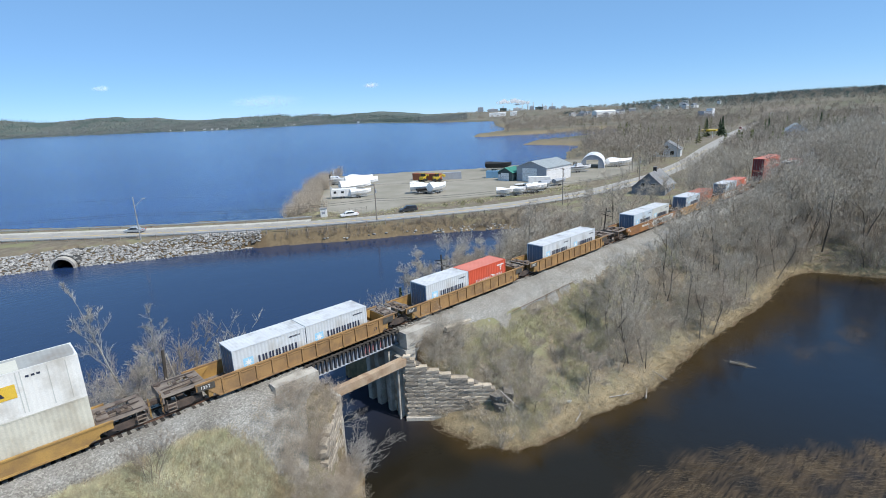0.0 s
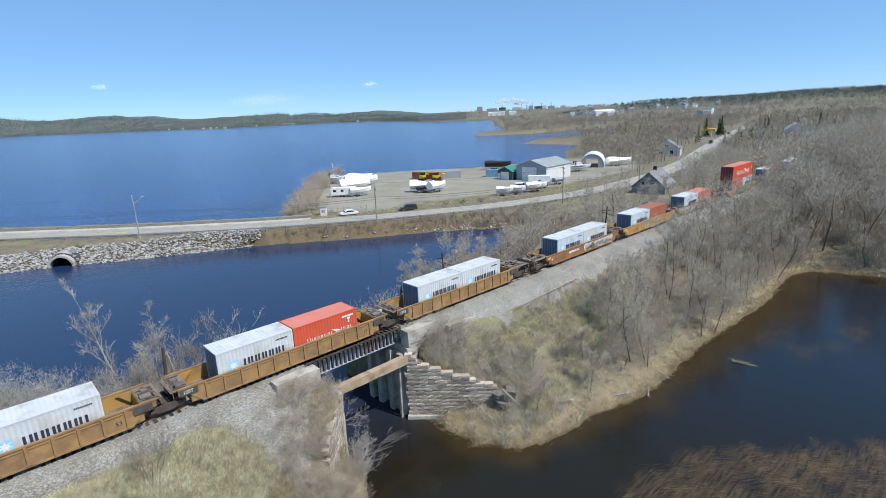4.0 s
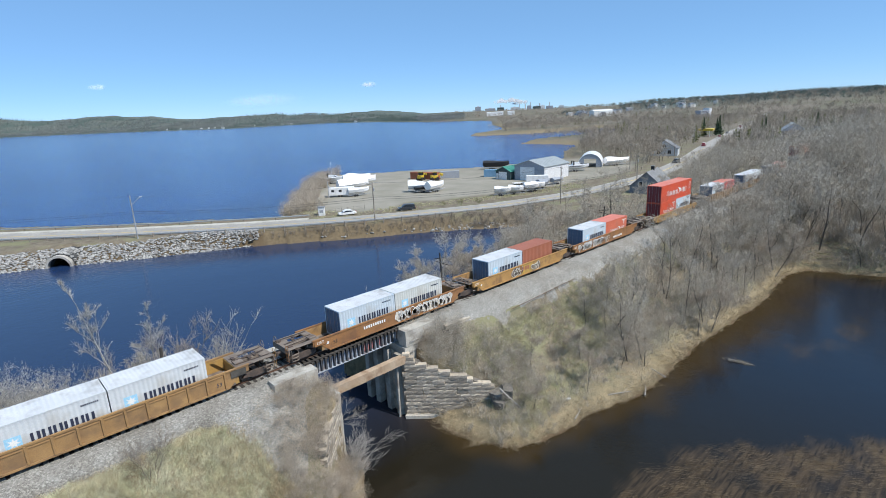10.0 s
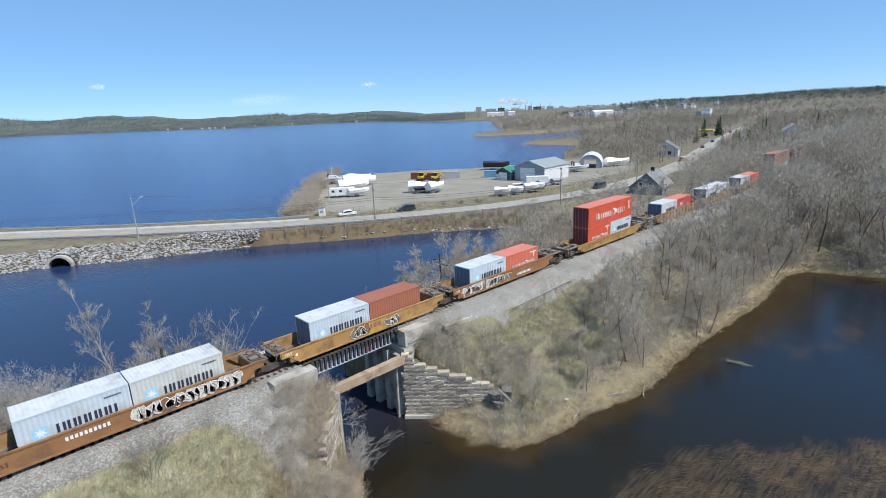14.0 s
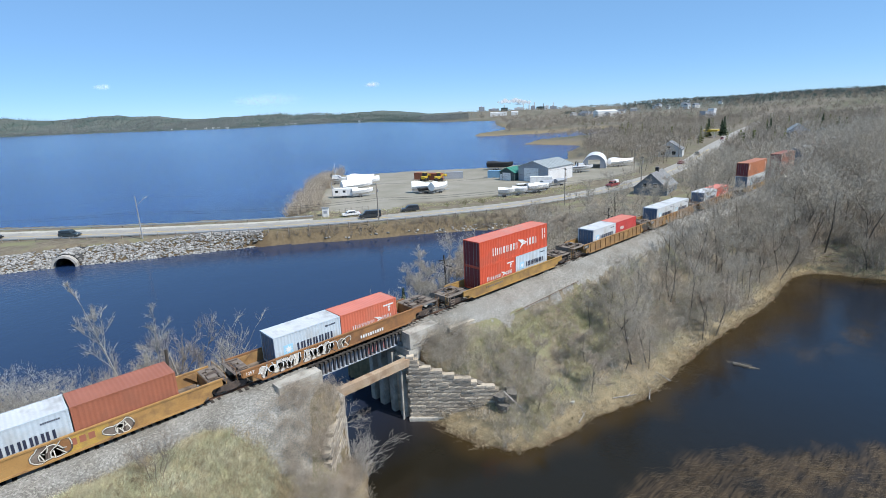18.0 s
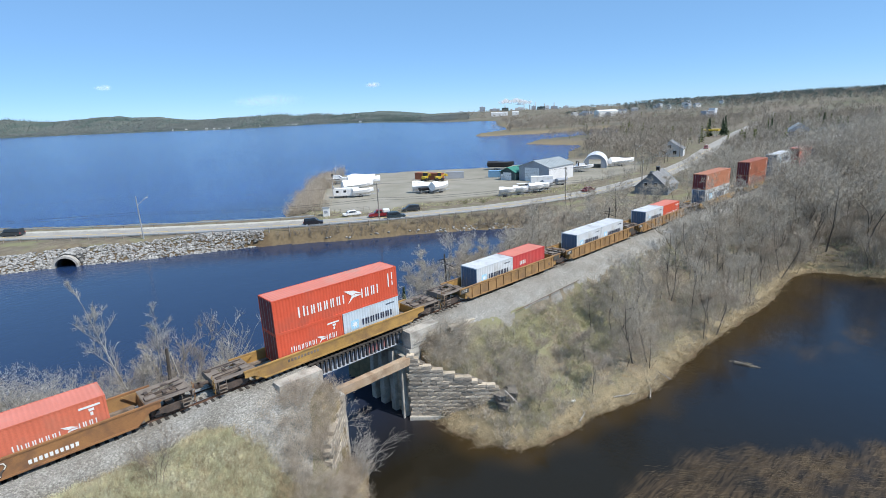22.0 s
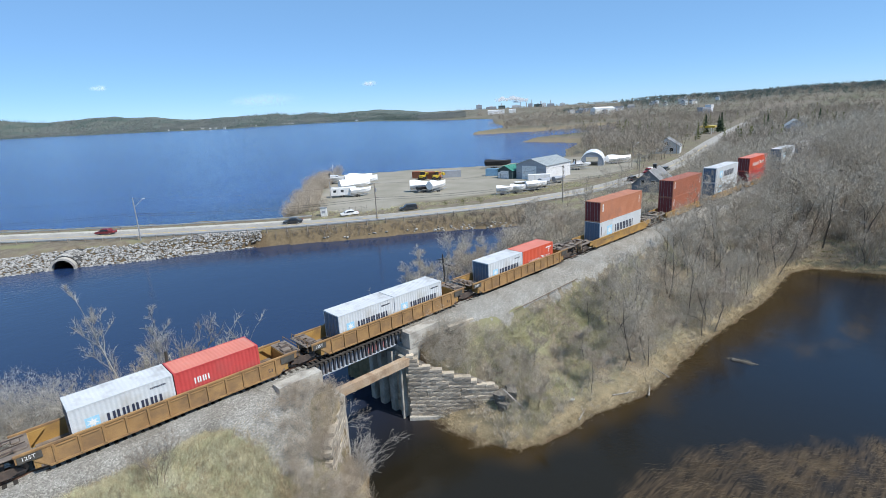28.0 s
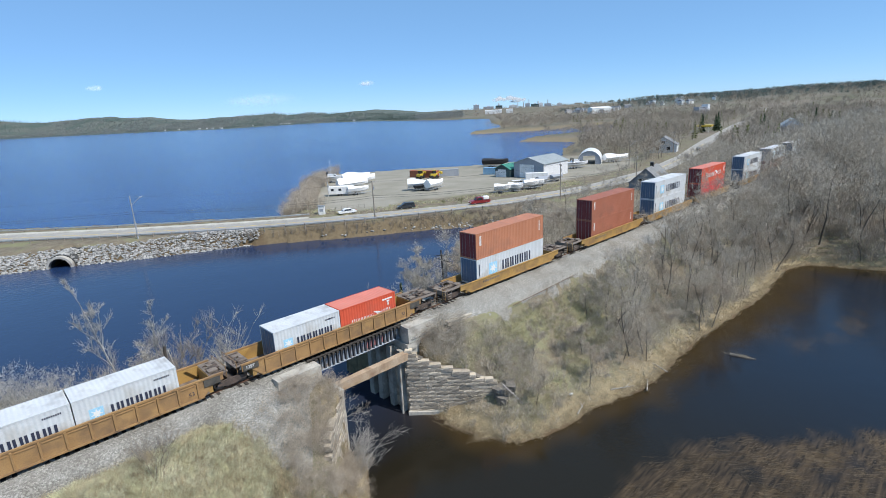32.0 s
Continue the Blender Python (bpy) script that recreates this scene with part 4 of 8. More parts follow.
def container(length, height, paint, label, mark="", door_paint=None, ribbed=True):
    """A shipping container whose base centre of the left end is at the origin; x runs along it."""
    c = thing("shipping_container", label, "container", "containers on the train")
    y = HALF_W
    frame_b = bmesh.new()
    for s in (-1, 1):
        for x in (0.0, length - 0.12):
            box(frame_b, x, x + 0.12, s * y - (0.10 if s > 0 else 0), s * y + (0.10 if s < 0 else 0), 0.0, height)
        box(frame_b, 0.12, length - 0.12, s * y - (0.06 if s > 0 else 0), s * y + (0.06 if s < 0 else 0), 0.0, 0.16)
        box(frame_b, 0.12, length - 0.12, s * y - (0.06 if s > 0 else 0), s * y + (0.06 if s < 0 else 0), height - 0.08, height)
    for x in (0.0, length - 0.10):
        box(frame_b, x, x + 0.10, -y + 0.10, y - 0.10, 0, 0.16)
        box(frame_b, x, x + 0.10, -y + 0.10, y - 0.10, height - 0.11, height)
    part("frame", shared_mesh(("frame", length, height), lambda: frame_b, paint), None, c)
    def wall():
        if ribbed:
            V, F = wave_wall(length - 0.24, 0.16, height - 0.08)
        else:
            V, F = wave_wall(length - 0.24, 0.16, height - 0.08, 0.012, 1.2)
        return mesh_np("side_wall", V + np.array([0.12, -y + 0.006, 0]), F)
    wm = shared_mesh(("side_wall", length, height, ribbed), wall, paint)
    part("side_wall", wm, None, c)
    part("side_wall", wm, None, c).matrix_basis = pose(length, 0, 0, 0, 0, 180)
    def roof():
        V, F = wave_wall(length - 0.2, -y + 0.06, y - 0.06, 0.02, 0.4)
        return mesh_np("roof", np.stack([V[:, 0] + 0.1, V[:, 2], height - 0.005 - V[:, 1]], 1), F)
    part("roof", shared_mesh(("roof", length, height), roof, {M_REDBOX: M_REDROOF, M_FADEDRED: M_REDROOF, M_CRIMSON: M_REDROOF, M_GREYBOX: M_GREYROOF, M_BLUEBOX: M_GREYROOF, M_DULLBOX: M_GREYROOF, M_WHITEBOX: M_DULLROOF}.get(paint, paint)), None, c)
    part("floor", shared_mesh(("floor", length), lambda: boxes((0.1, length - 0.1, -y + 0.06, y - 0.06, 0.08, 0.14)), M_TRUCK), None, c)
    def end():
        V, F = wave_wall(2 * y - 0.2, 0.16, height - 0.11, 0.04, 0.25)
        return mesh_np("end_wall", np.stack([length - 0.012 - V[:, 1], V[:, 0] - y + 0.10, V[:, 2]], 1), F)
    part("end_wall", shared_mesh(("end_wall", length, height), end, paint), None, c)
    dp = door_paint or paint
    for s in (-1, 1):
        a, b = (-y + 0.10, -0.01) if s < 0 else (0.01, y - 0.10)
        def door(a=a, b=b):
            bm = bmesh.new()
            box(bm, 0.02, 0.06, a, b, 0.17, height - 0.12)
            for k in range(5):
                z = 0.35 + k * (height - 0.75) / 4
                box(bm, 0.008, 0.02, a + 0.05, b - 0.05, z - 0.10, z + 0.16)
            return bm
        d = part("door", shared_mesh(("door", s, height), door, dp), None, c)
        for f in (0.3, 0.72):
            yy = a + (b - a) * f
            part("lock_rod", shared_mesh(("lock_rod", round(yy, 2), height), lambda yy=yy: rod(bmesh.new(), (-0.012, yy, 0.05), (-0.012, yy, height - 0.05), 0.018, sides=6), M_DOORSTEEL), None, d)
    cast = shared_mesh("corner_casting", lambda: boxes((-0.004, 0.178, -0.081, 0.081, 0.0, 0.118)), paint)
    for x in (0.0, length - 0.174):
        for yy in (-y + 0.077, y - 0.077):
            for z in (-0.002, height - 0.115):
                part("corner_casting", cast, None, c).location = (x, yy, z)
    yf = -y - 0.002
    if mark == "word20":
        part("marking", bars(stroke_rows(1.95, 5.3, 0.98, 1.56, 6), yf), M_INK, c, "row of dark navy bars")
        part("logo_panel", bars([(0.75, 1.55, 0.90, 1.70)], yf), M_SKYINK, c, "sky-blue square")
        part("logo_star", flat_shape([star_outline(1.15, 1.30, 0.36)], yf - 0.006), M_WHITEINK, c, "white star")
        part("marking_small", bars(letter_rows(4.6, 5.6, 2.10, 2.22, 9), yf), M_INK, c)
    elif mark == "word40":
        part("marking", bars(stroke_rows(4.3, 9.7, 0.85, 1.95, 6), yf), M_INK, c, "row of dark navy bars")
        part("logo_panel", bars([(2.0, 3.4, 0.75, 2.1)], yf), M_SKYINK, c, "sky-blue square")
        part("logo_star", flat_shape([star_outline(2.7, 1.42, 0.62)], yf - 0.006), M_WHITEINK, c, "white star")
        part("marking_small", bars(letter_rows(0.35, 0.55, 1.0, 2.3, 1), yf), M_INK, c)
    elif mark in ("swoosh20", "swoosh40"):
        k = length / 12.19 * (1.0 if mark == "swoosh40" else 1.08)
        zc = 1.35 if mark == "swoosh40" else 1.05
        hh = 0.42 if mark == "swoosh40" else 0.23
        x0 = 2.1 * k
        part("marking", bars(stroke_rows(x0, x0 + 0.68 * k, zc - hh, zc + hh * 1.15, 1, 0.2) + stroke_rows(x0 + 0.76 * k, x0 + 4.4 * k, zc - hh, zc + hh * 0.8, 6, 0.2), yf), M_WHITEINK, c, "row of white bars")
        part("marking", bars(stroke_rows(x0 + 6.1 * k, x0 + 8.0 * k, zc - hh, zc + hh, 3, 0.2), yf), M_WHITEINK, c, "row of white bars")
        q, s2 = x0 + 4.35 * k, hh * 2.0
        part("logo_wing", flat_shape([[(q, zc + s2 * 0.75), (q + 1.0 * k, zc + s2 * 0.55), (q + 1.9 * k, zc - s2 * 0.05), (q + 1.15 * k, zc + s2 * 0.2), (q + 0.75 * k, zc + 0.05)],
                                      [(q + 0.3 * k, zc - s2 * 0.75), (q + 0.75 * k, zc + 0.02), (q + 1.15 * k, zc + s2 * 0.12), (q + 1.75 * k, zc - s2 * 0.12), (q + 0.9 * k, zc - s2 * 0.2)]], yf), M_WHITEINK, c, "white wing shape")
        part("marking_small", bars([(length - 1.05, length - 0.92, height - 1.75, height - 0.45), (length - 0.62, length - 0.50, height - 1.1, height - 0.45), (length - 0.62, length - 0.50, height - 1.65, height - 1.25)] if mark == "swoosh40" else
                                   [(length - 1.5, length - 0.35, height - 0.50, height - 0.36), (length - 1.0, length - 0.7, height - 0.75, height - 0.58), (length - 0.95, length - 0.8, height - 1.05, height - 0.82)], yf), M_WHITEINK, c)
    elif mark == "three20":
        part("marking", bars(stroke_rows(1.25, 2.35, 1.35, 1.80, 3), yf), M_WHITEINK, c, "row of white bars")
    elif mark == "side40":
        part("marking_small", bars([(0.55, 0.85, 1.5 + 0.12 * k, 1.59 + 0.12 * k) for k in range(9)] + [(length - 0.9, length - 0.72, 1.2 + 0.15 * k, 1.3 + 0.15 * k) for k in range(8)], yf), M_WHITEINK, c)
    elif mark == "patch53":
        part("logo_panel", bars([(10.9, 12.95, 1.3, 2.15)], yf), M_GOLDINK, c, "golden yellow panel")
        part("logo_shape", flat_shape([[(11.4, 1.5), (11.65, 2.0), (11.9, 1.7), (12.15, 2.0), (12.4, 1.5)]], yf - 0.006), M_INK, c)
        part("marking_small", bars(letter_rows(13.5, 14.3, 2.35, 2.47, 3), yf), M_INK, c)
        part("side_post", bars([(13.05, 13.11, 0.2, 2.8), (13.25, 13.31, 0.2, 2.8), (14.55, 14.6, 0.2, 2.75), (15.45, 15.5, 0.2, 2.75)], yf), M_DULLBOX, c)
        part("roof_patch", boxes((12.3, 13.3, -1.15, 0.7, height, height + 0.012)), M_CREAMBOX, c, "rusty patch on the roof")
    return c


def well_side(top, s):
    """The outline of one deep side of a well, as a plate with chords."""
    bm = bmesh.new()
    y = s * 1.46
    prism(bm, [(-9.0, top), (-9.0, top - 0.55), (-8.3, top - 0.6), (-7.5, 0.22), (7.5, 0.22), (8.3, top - 0.6), (9.0, top - 0.55), (9.0, top)], "y", y - 0.02, y + 0.02)
    return bm


def build_truck():
    bm = bmesh.new()
    for s in (-1, 1):
        y = s * 1.02
        prism(bm, [(-1.15, 0.38), (-0.95, 0.62), (-0.45, 0.70), (0.45, 0.70), (0.95, 0.62), (1.15, 0.38), (0.75, 0.34), (0.4, 0.20), (-0.4, 0.20), (-0.75, 0.34)], "y", y - 0.09, y + 0.09)
    box(bm, -0.22, 0.22, -1.0, 1.0, 0.40, 0.68)
    return bm


def build_wheelset():
    bm = bmesh.new()
    rod(bm, (0, -1.05, 0), (0, 1.05, 0), 0.075, sides=10)
    for s in (-1, 1):
        rod(bm, (0, s * 0.70, 0), (0, s * 0.82, 0), 0.42, sides=22)
        rod(bm, (0, s * 0.66, 0), (0, s * 0.70, 0), 0.45, sides=22)
        for k in range(6):      # ribs of the wheel plate
            a = k * math.tau / 6
            box(bm, 0.12 * math.cos(a) - 0.02, 0.12 * math.cos(a) + 0.02, s * 0.82 - 0.01, s * 0.82 + 0.02, 0.2 * math.sin(a) - 0.06, 0.2 * math.sin(a) + 0.06)
    return bm


def end_deck(x0, x1, top, holes):
    """A deck over a truck: plates round openings, with end sills."""
    bm = bmesh.new()
    zt = top - 0.10
    n = 2 if holes else 1
    w = x1 - x0
    box(bm, x0, x0 + 0.28 * w, -1.38, 1.38, zt - 0.05, zt)
    box(bm, x1 - 0.25 * w, x1, -1.38, 1.38, zt - 0.05, zt)
    for a, b in ((-1.38, -0.85), (-0.15, 0.15), (0.85, 1.38)):
        box(bm, x0 + 0.28 * w, x1 - 0.25 * w, a, b, zt - 0.05, zt)
    box(bm, x0, x1, -0.30, 0.30, zt - 0.45, zt - 0.05)
    return bm


# spray-painted stretches of a car's side (from, to, height, seed) and its row of white bars
TAGS = {"sprayed_right": ((-0.3, 7.0, 1.0, 3),), "sprayed_spots": ((-2.3, -0.8, 1.0, 5), (1.5, 2.8, 0.8, 6)), "sprayed_left": ((-7.6, -0.9, 1.0, 8), (-0.7, 0.1, 0.9, 9))}
NUMBERS = {"sprayed_right": (-3.9, -1.4, 0.85, 1.12), "sprayed_left": (1.7, 4.3, 0.5, 0.78), "number": (-5.5, -2.6, 0.75, 0.98)}


def stroke(pts, wid, y):
    """One bent ribbon of paint through the points."""
    P = np.array(pts)
    T = np.gradient(P, axis=0)
    T /= np.linalg.norm(T, axis=1, keepdims=True) + 1e-6
    A, B = P + np.c_[-T[:, 1], T[:, 0]] * wid, P - np.c_[-T[:, 1], T[:, 0]] * wid
    n = len(P)
    V = [(q[0], yy - 0.0006 * k, q[1]) for yy in (y, y - 0.003) for e in (A, B) for k, q in enumerate(e)]
    F = []
    for k in range(n - 1):
        a, b, c, d = k, k + n, k + 2 * n, k + 3 * n
        F += [(c, c + 1, d + 1, d), (a, b, b + 1, a + 1), (a, a + 1, c + 1, c), (b, d, d + 1, b + 1)]
    return mesh_np("graffiti", V, F)


def spray(c, x0, x1, big, seed, yf):
    """Fat spray-painted shapes: a dull fill, dark edges and white outlines."""
    rnd = random.Random(seed)
    x = x0
    while x < x1 - 0.2:
        w = rnd.uniform(0.6, 0.95)
        zb, zt = 0.30 + rnd.uniform(0, 0.12), 0.32 + big * rnd.uniform(0.85, 1.1)
        cx, cz = x + w / 2, (zb + zt) / 2
        ring = []
        p2, p3 = rnd.uniform(0, 6.3), rnd.uniform(0, 6.3)
        for k in range(16):
            a = k * math.tau / 16
            r = 0.98 + 0.22 * math.sin(2 * a + p2) + 0.16 * math.sin(3 * a + p3)
            ring.append((cx + r * w * 0.56 * math.cos(a), min(1.42, max(0.26, cz + r * (zt - zb) * 0.55 * math.sin(a)))))
        pale = seed in (3, 8)
        fill = rnd.choice((M_CREAMINK, M_GREYINK, M_CREAMINK, M_BROWN, M_GREYINK) if pale else (M_DECK, M_BROWN, M_DECK))
        part("graffiti", prism(bmesh.new(), ring, "y", yf - 0.004, yf), fill, c, "spray-painted fill")
        inner = [(cx + rnd.uniform(-0.3, 0.3) * w, zb + (zt - zb) * f) for f in (0.85, 0.6, 0.45, 0.2)]
        part("graffiti", stroke(ring + ring[:2], 0.035 if pale else 0.06, yf - 0.006), M_DECK if pale else M_BLACKINK, c, "dark spray-painted edge")
        if pale:
            part("graffiti", stroke(inner, 0.022, yf - 0.018), M_DECK, c, "dark spray-painted stroke")
            part("graffiti", stroke(ring[:10], 0.03, yf - 0.024), M_WHITEINK, c, "white spray-painted edge")
        else:
            part("graffiti", stroke(ring[:14] + inner[1:3], 0.036, yf - 0.018), M_CREAMINK, c, "white spray-painted outline")
        x += w * 0.62


def deck_clutter(s, reach, top, kind, deck):
    """Pipes and small fittings on an end deck."""
    rnd = random.Random(int(reach * 10) + s)
    zt = top - 0.10
    for k in range(4):
        y = rnd.uniform(-1.2, 1.2)
        p, q = (s * 8.3, y, zt + 0.05), (s * (reach - 0.2), y + rnd.uniform(-0.3, 0.3), zt + rnd.uniform(0.03, 0.12))
        part("pipe", shared_mesh(("pipe", k, s, kind, top), lambda: rod(bmesh.new(), p, q, 0.035, sides=6), M_TRUCK), None, deck)
    for k in range(6):
        x, y = s * rnd.uniform(8.4, reach - 0.2), rnd.uniform(-1.1, 1.1)
        a, b, h = rnd.uniform(0.08, 0.25), rnd.uniform(0.08, 0.3), rnd.uniform(0.03, 0.13)
        part("fitting", shared_mesh(("fitting", k, s, kind, top), lambda: boxes((x - a, x + a, y - b, y + b, zt - 0.02, zt + h), bevel=0.015), M_TRUCK), None, deck)


def end_steps(s, reach, c):
    x = s * (reach - 0.45)
    for sy in (-1, 1):
        for k, z in enumerate((0.35, 0.62, 0.89)):
            part("step_tread", shared_mesh(("step_tread", s, sy, k), lambda: boxes((x - 0.26, x + 0.26, sy * 1.47 - 0.07, sy * 1.47 + 0.07, z, z + 0.03)), M_DECK), None, c)
        for dx in (-0.28, 0.28):
            part("step_hanger", shared_mesh(("step_hanger", s, sy, dx), lambda: boxes((x + dx - 0.02, x + dx + 0.02, sy * 1.47 - 0.03, sy * 1.47 + 0.03, 0.33, 1.3)), M_DECK), None, c)


def well_car(label, paint, top, ribs, ends, inner=None, marks=""):
    """One platform of a well car; its origin is at rail height under the middle of the well."""
    c = thing("well_car", label, "rail car", "well cars of the train")
    for s in (-1, 1):
        y = s * 1.46
        side = part("side_sill", shared_mesh(("side_sill", top, s), lambda: well_side(top, s), paint), None, c)
        part("top_chord", shared_mesh(("top_chord", top), lambda: boxes((-9.05, 9.05, -0.07, 0.07, top - 0.12, top + 0.02), bevel=0.01), paint), None, side).location = (0, y, 0)
        part("bottom_chord", shared_mesh("bottom_chord", lambda: boxes((-7.5, 7.5, -0.07, 0.07, 0.16, 0.30), bevel=0.01), paint), None, side).location = (0, y, 0)
        if inner:
            part("inner_lining", shared_mesh(("inner_lining", top, s), lambda: boxes((-8.1, 8.1, y - s * 0.045 - 0.012, y - s * 0.045 + 0.012, 0.32, top - 0.13)), inner), None, side, "yellow inner side")
        if ribs:
            rib = shared_mesh(("rib", top), lambda: boxes((-0.06, 0.06, -0.06, 0.06, 0.29, top - 0.11), bevel=0.008), paint)
            for k in range(12):
                part("rib", rib, None, side).location = (-7.15 + k * 1.3, y + s * 0.06, 0)
            lip = shared_mesh(("panel_lip", top), lambda: boxes((-0.5, 0.5, -0.03, 0.03, top - 0.30, top - 0.24)), paint)
            for k in range(11):
                part("panel_lip", lip, None, side).location = (-6.5 + k * 1.3, y + s * 0.035, 0)
        else:
            part("handrail", shared_mesh(("handrail", top), lambda: rod(bmesh.new(), (-7.9, 0, top - 0.3), (-7.9, 0, 0.7), 0.02, sides=6), paint), None, side).location = (0, y + s * 0.05, 0)
    floor = bmesh.new()
    for k in range(9):
        x = -7.6 + k * 1.9
        box(floor, x - 0.18, x + 0.18, -1.44, 1.44, 0.28, 0.44)
    box(floor, -7.9, 7.9, -1.44, -1.05, 0.30, 0.47)
    box(floor, -7.9, 7.9, 1.05, 1.44, 0.30, 0.47)
    part("well_floor", shared_mesh("well_floor", lambda: floor, M_DECK), None, c)
    for s, kind in zip((-1, 1), ends):
        reach = 9.45 if kind == "joint" else 11.1
        x0, x1 = sorted((s * 8.15, s * reach))
        deck = part("end_deck", shared_mesh(("end_deck", kind, s, top), lambda: end_deck(x0, x1, top, True), M_DECK), None, c, "weathered brown-grey end deck")
        part("bulkhead", shared_mesh(("bulkhead", s, top), lambda: boxes((s * 8.15 - 0.04, s * 8.15 + 0.04, -1.42, 1.42, 0.32, top - 0.16)), inner or paint), None, c)
        for sy in (-1, 1):
            gus = bmesh.new()
            prism(gus, [(s * 8.15, 0.5), (s * 8.15, top - 0.1), (s * 7.2, top - 0.1)], "y", sy * 1.2 - 0.03, sy * 1.2 + 0.03)
            part("gusset", shared_mesh(("gusset", s, sy, top), lambda: gus, inner or paint), None, c)
        part("brake_box", shared_mesh(("brake_box", s, top), lambda: boxes((s * 8.6 - 0.35, s * 8.6 + 0.35, -0.8, -0.25, top - 0.09, top + 0.05), bevel=0.02), M_DECK), None, deck)
        part("valve_box", shared_mesh(("valve_box", s, top), lambda: boxes((s * 8.75 - 0.2, s * 8.75 + 0.2, 0.3, 0.75, top - 0.09, top + 0.02), bevel=0.02), M_DECK), None, deck)
        deck_clutter(s, reach, top, kind, deck)
        if kind == "coupler":
            end_steps(s, reach, c)
            wheel = bmesh.new()
            for k in range(12):
                a, b = k * math.tau / 12, (k + 1) * math.tau / 12
                rod(wheel, (s * 11.18, 0.8 + 0.26 * math.cos(a), top + 0.25 + 0.26 * math.sin(a)), (s * 11.18, 0.8 + 0.26 * math.cos(b), top + 0.25 + 0.26 * math.sin(b)), 0.022, sides=5)
            part("brake_wheel", shared_mesh(("brake_wheel", s, top), lambda: wheel, M_DECK), None, c)
            bm = boxes((s * 11.1 - 0.05, s * 11.1 + 0.05, -1.4, 1.4, top - 0.55, top - 0.08))
            part("end_sill", shared_mesh(("end_sill", s, top), lambda: bm, M_DECK), None, c)
            rod_b = rod(bmesh.new(), (s * 11.0, 0, 0.85), (s * 11.85, 0, 0.85), 0.13, sides=8)
            box(rod_b, s * 11.8 - 0.18, s * 11.8 + 0.18, -0.2, 0.2, 0.68, 1.0)
            part("coupler", shared_mesh(("coupler", s), lambda: rod_b, M_TRUCK), None, c)
            lad = bmesh.new()
            for yy in (-1.43, -1.05):
                rod(lad, (s * 11.22, yy, 0.35), (s * 11.22, yy, top + 0.35), 0.02, sides=6)
            for k in range(5):
                rod(lad, (s * 11.22, -1.43, 0.45 + 0.32 * k), (s * 11.22, -1.05, 0.45 + 0.32 * k), 0.016, sides=6)
            part("ladder", shared_mesh(("ladder", s, top), lambda: lad, paint), None, c)
            xt = s * 9.75
        else:
            xt = s * 9.7
            mast = bmesh.new()
            for yy in (-1.35, 1.35):
                rod(mast, (s * 9.3, yy, top - 0.6), (s * 9.3, yy, top + 0.3), 0.022, sides=6)
            rod(mast, (s * 9.3, -1.35, top + 0.3), (s * 9.3, 1.35, top + 0.3), 0.02, sides=6)
            part("grab_rail", shared_mesh(("grab_rail", s, top), lambda: mast, paint), None, c)
        if kind == "coupler" or s > 0:
            t = part("truck", shared_mesh("truck", build_truck, M_TRUCK), None, c, "dirty cast-steel truck")
            t.location = (xt, 0, 0)
            for dx in (-0.88, 0.88):
                w = part("wheelset", shared_mesh("wheelset", build_wheelset, M_WHEEL), None, t)
                w.location = (dx, 0, 0.42)
                WHEELS.append((w, dx))
    yf = -1.46 - 0.022
    for x0, x1, big, seed in TAGS.get(marks, ()):
        spray(c, x0, x1, big, seed, yf)
    if ribs or marks == "sprayed_right":
        tx = part("lettering", text_mesh("53", 0.42), M_INK if ribs else M_TRUCK, c)
        tx.matrix_basis = pose(6.5 if ribs else -7.1, yf - 0.012 if ribs else yf - 0.03, 0.62, 90, 0, 0)
    if ribs or marks.startswith("sprayed"):
        part("sign_plate", boxes((-8.9, -7.7, yf - 0.075, yf - 0.06, top - 0.58, top - 0.13)), M_PLATE if ribs else paint, c, "dark stencil plate")
        if ribs:
            part("sign_plate", boxes((7.6, 8.75, yf - 0.075, yf - 0.06, top - 0.66, top - 0.13)), M_PLATE, c, "dark grimy plate")
        tx = part("lettering", text_mesh("125T", 0.34), M_WHITEINK, c)
        tx.matrix_basis = pose(-8.72, yf - 0.082, top - 0.44, 90, 0, 0)
    if marks in NUMBERS:
        x0, x1, z0, z1 = NUMBERS[marks]
        n = 10
        part("marking", bars(letter_rows(x0, x1, z0, z1, n), yf - 0.02), M_DECK if marks == "number" else M_WHITEINK, c, "row of dull dark bars" if marks == "number" else "row of white bars")
    if marks == "sprayed_spots":
        part("paint_panel", boxes((-0.85, 1.75, yf - 0.003, yf, 0.32, 1.36)), M_GOLDPANEL, c, "fresher yellow paint panel")
        part("marking", bars(letter_rows(-0.35, 1.1, 0.72, 1.18, 3, 0.3), yf - 0.004), M_RUSTBOX, c, "three rust-orange bars")
    if marks.startswith("sprayed"):
        part("marking_small", bars([(-7.75, -7.5, 0.78, 1.0)], yf), M_WHITEINK, c, "small white square")
    return c


WHEELS = []
L20, L40 = 6.06, 12.19


def load_20s(off, *kinds):
    for k, (paint, mark, label, door) in enumerate(kinds):
        ob = container(L20, 2.59, paint, label, mark, door)
        MOVING.append((ob, off + k * (L20 + 0.07), 0.0, WELL_Z))


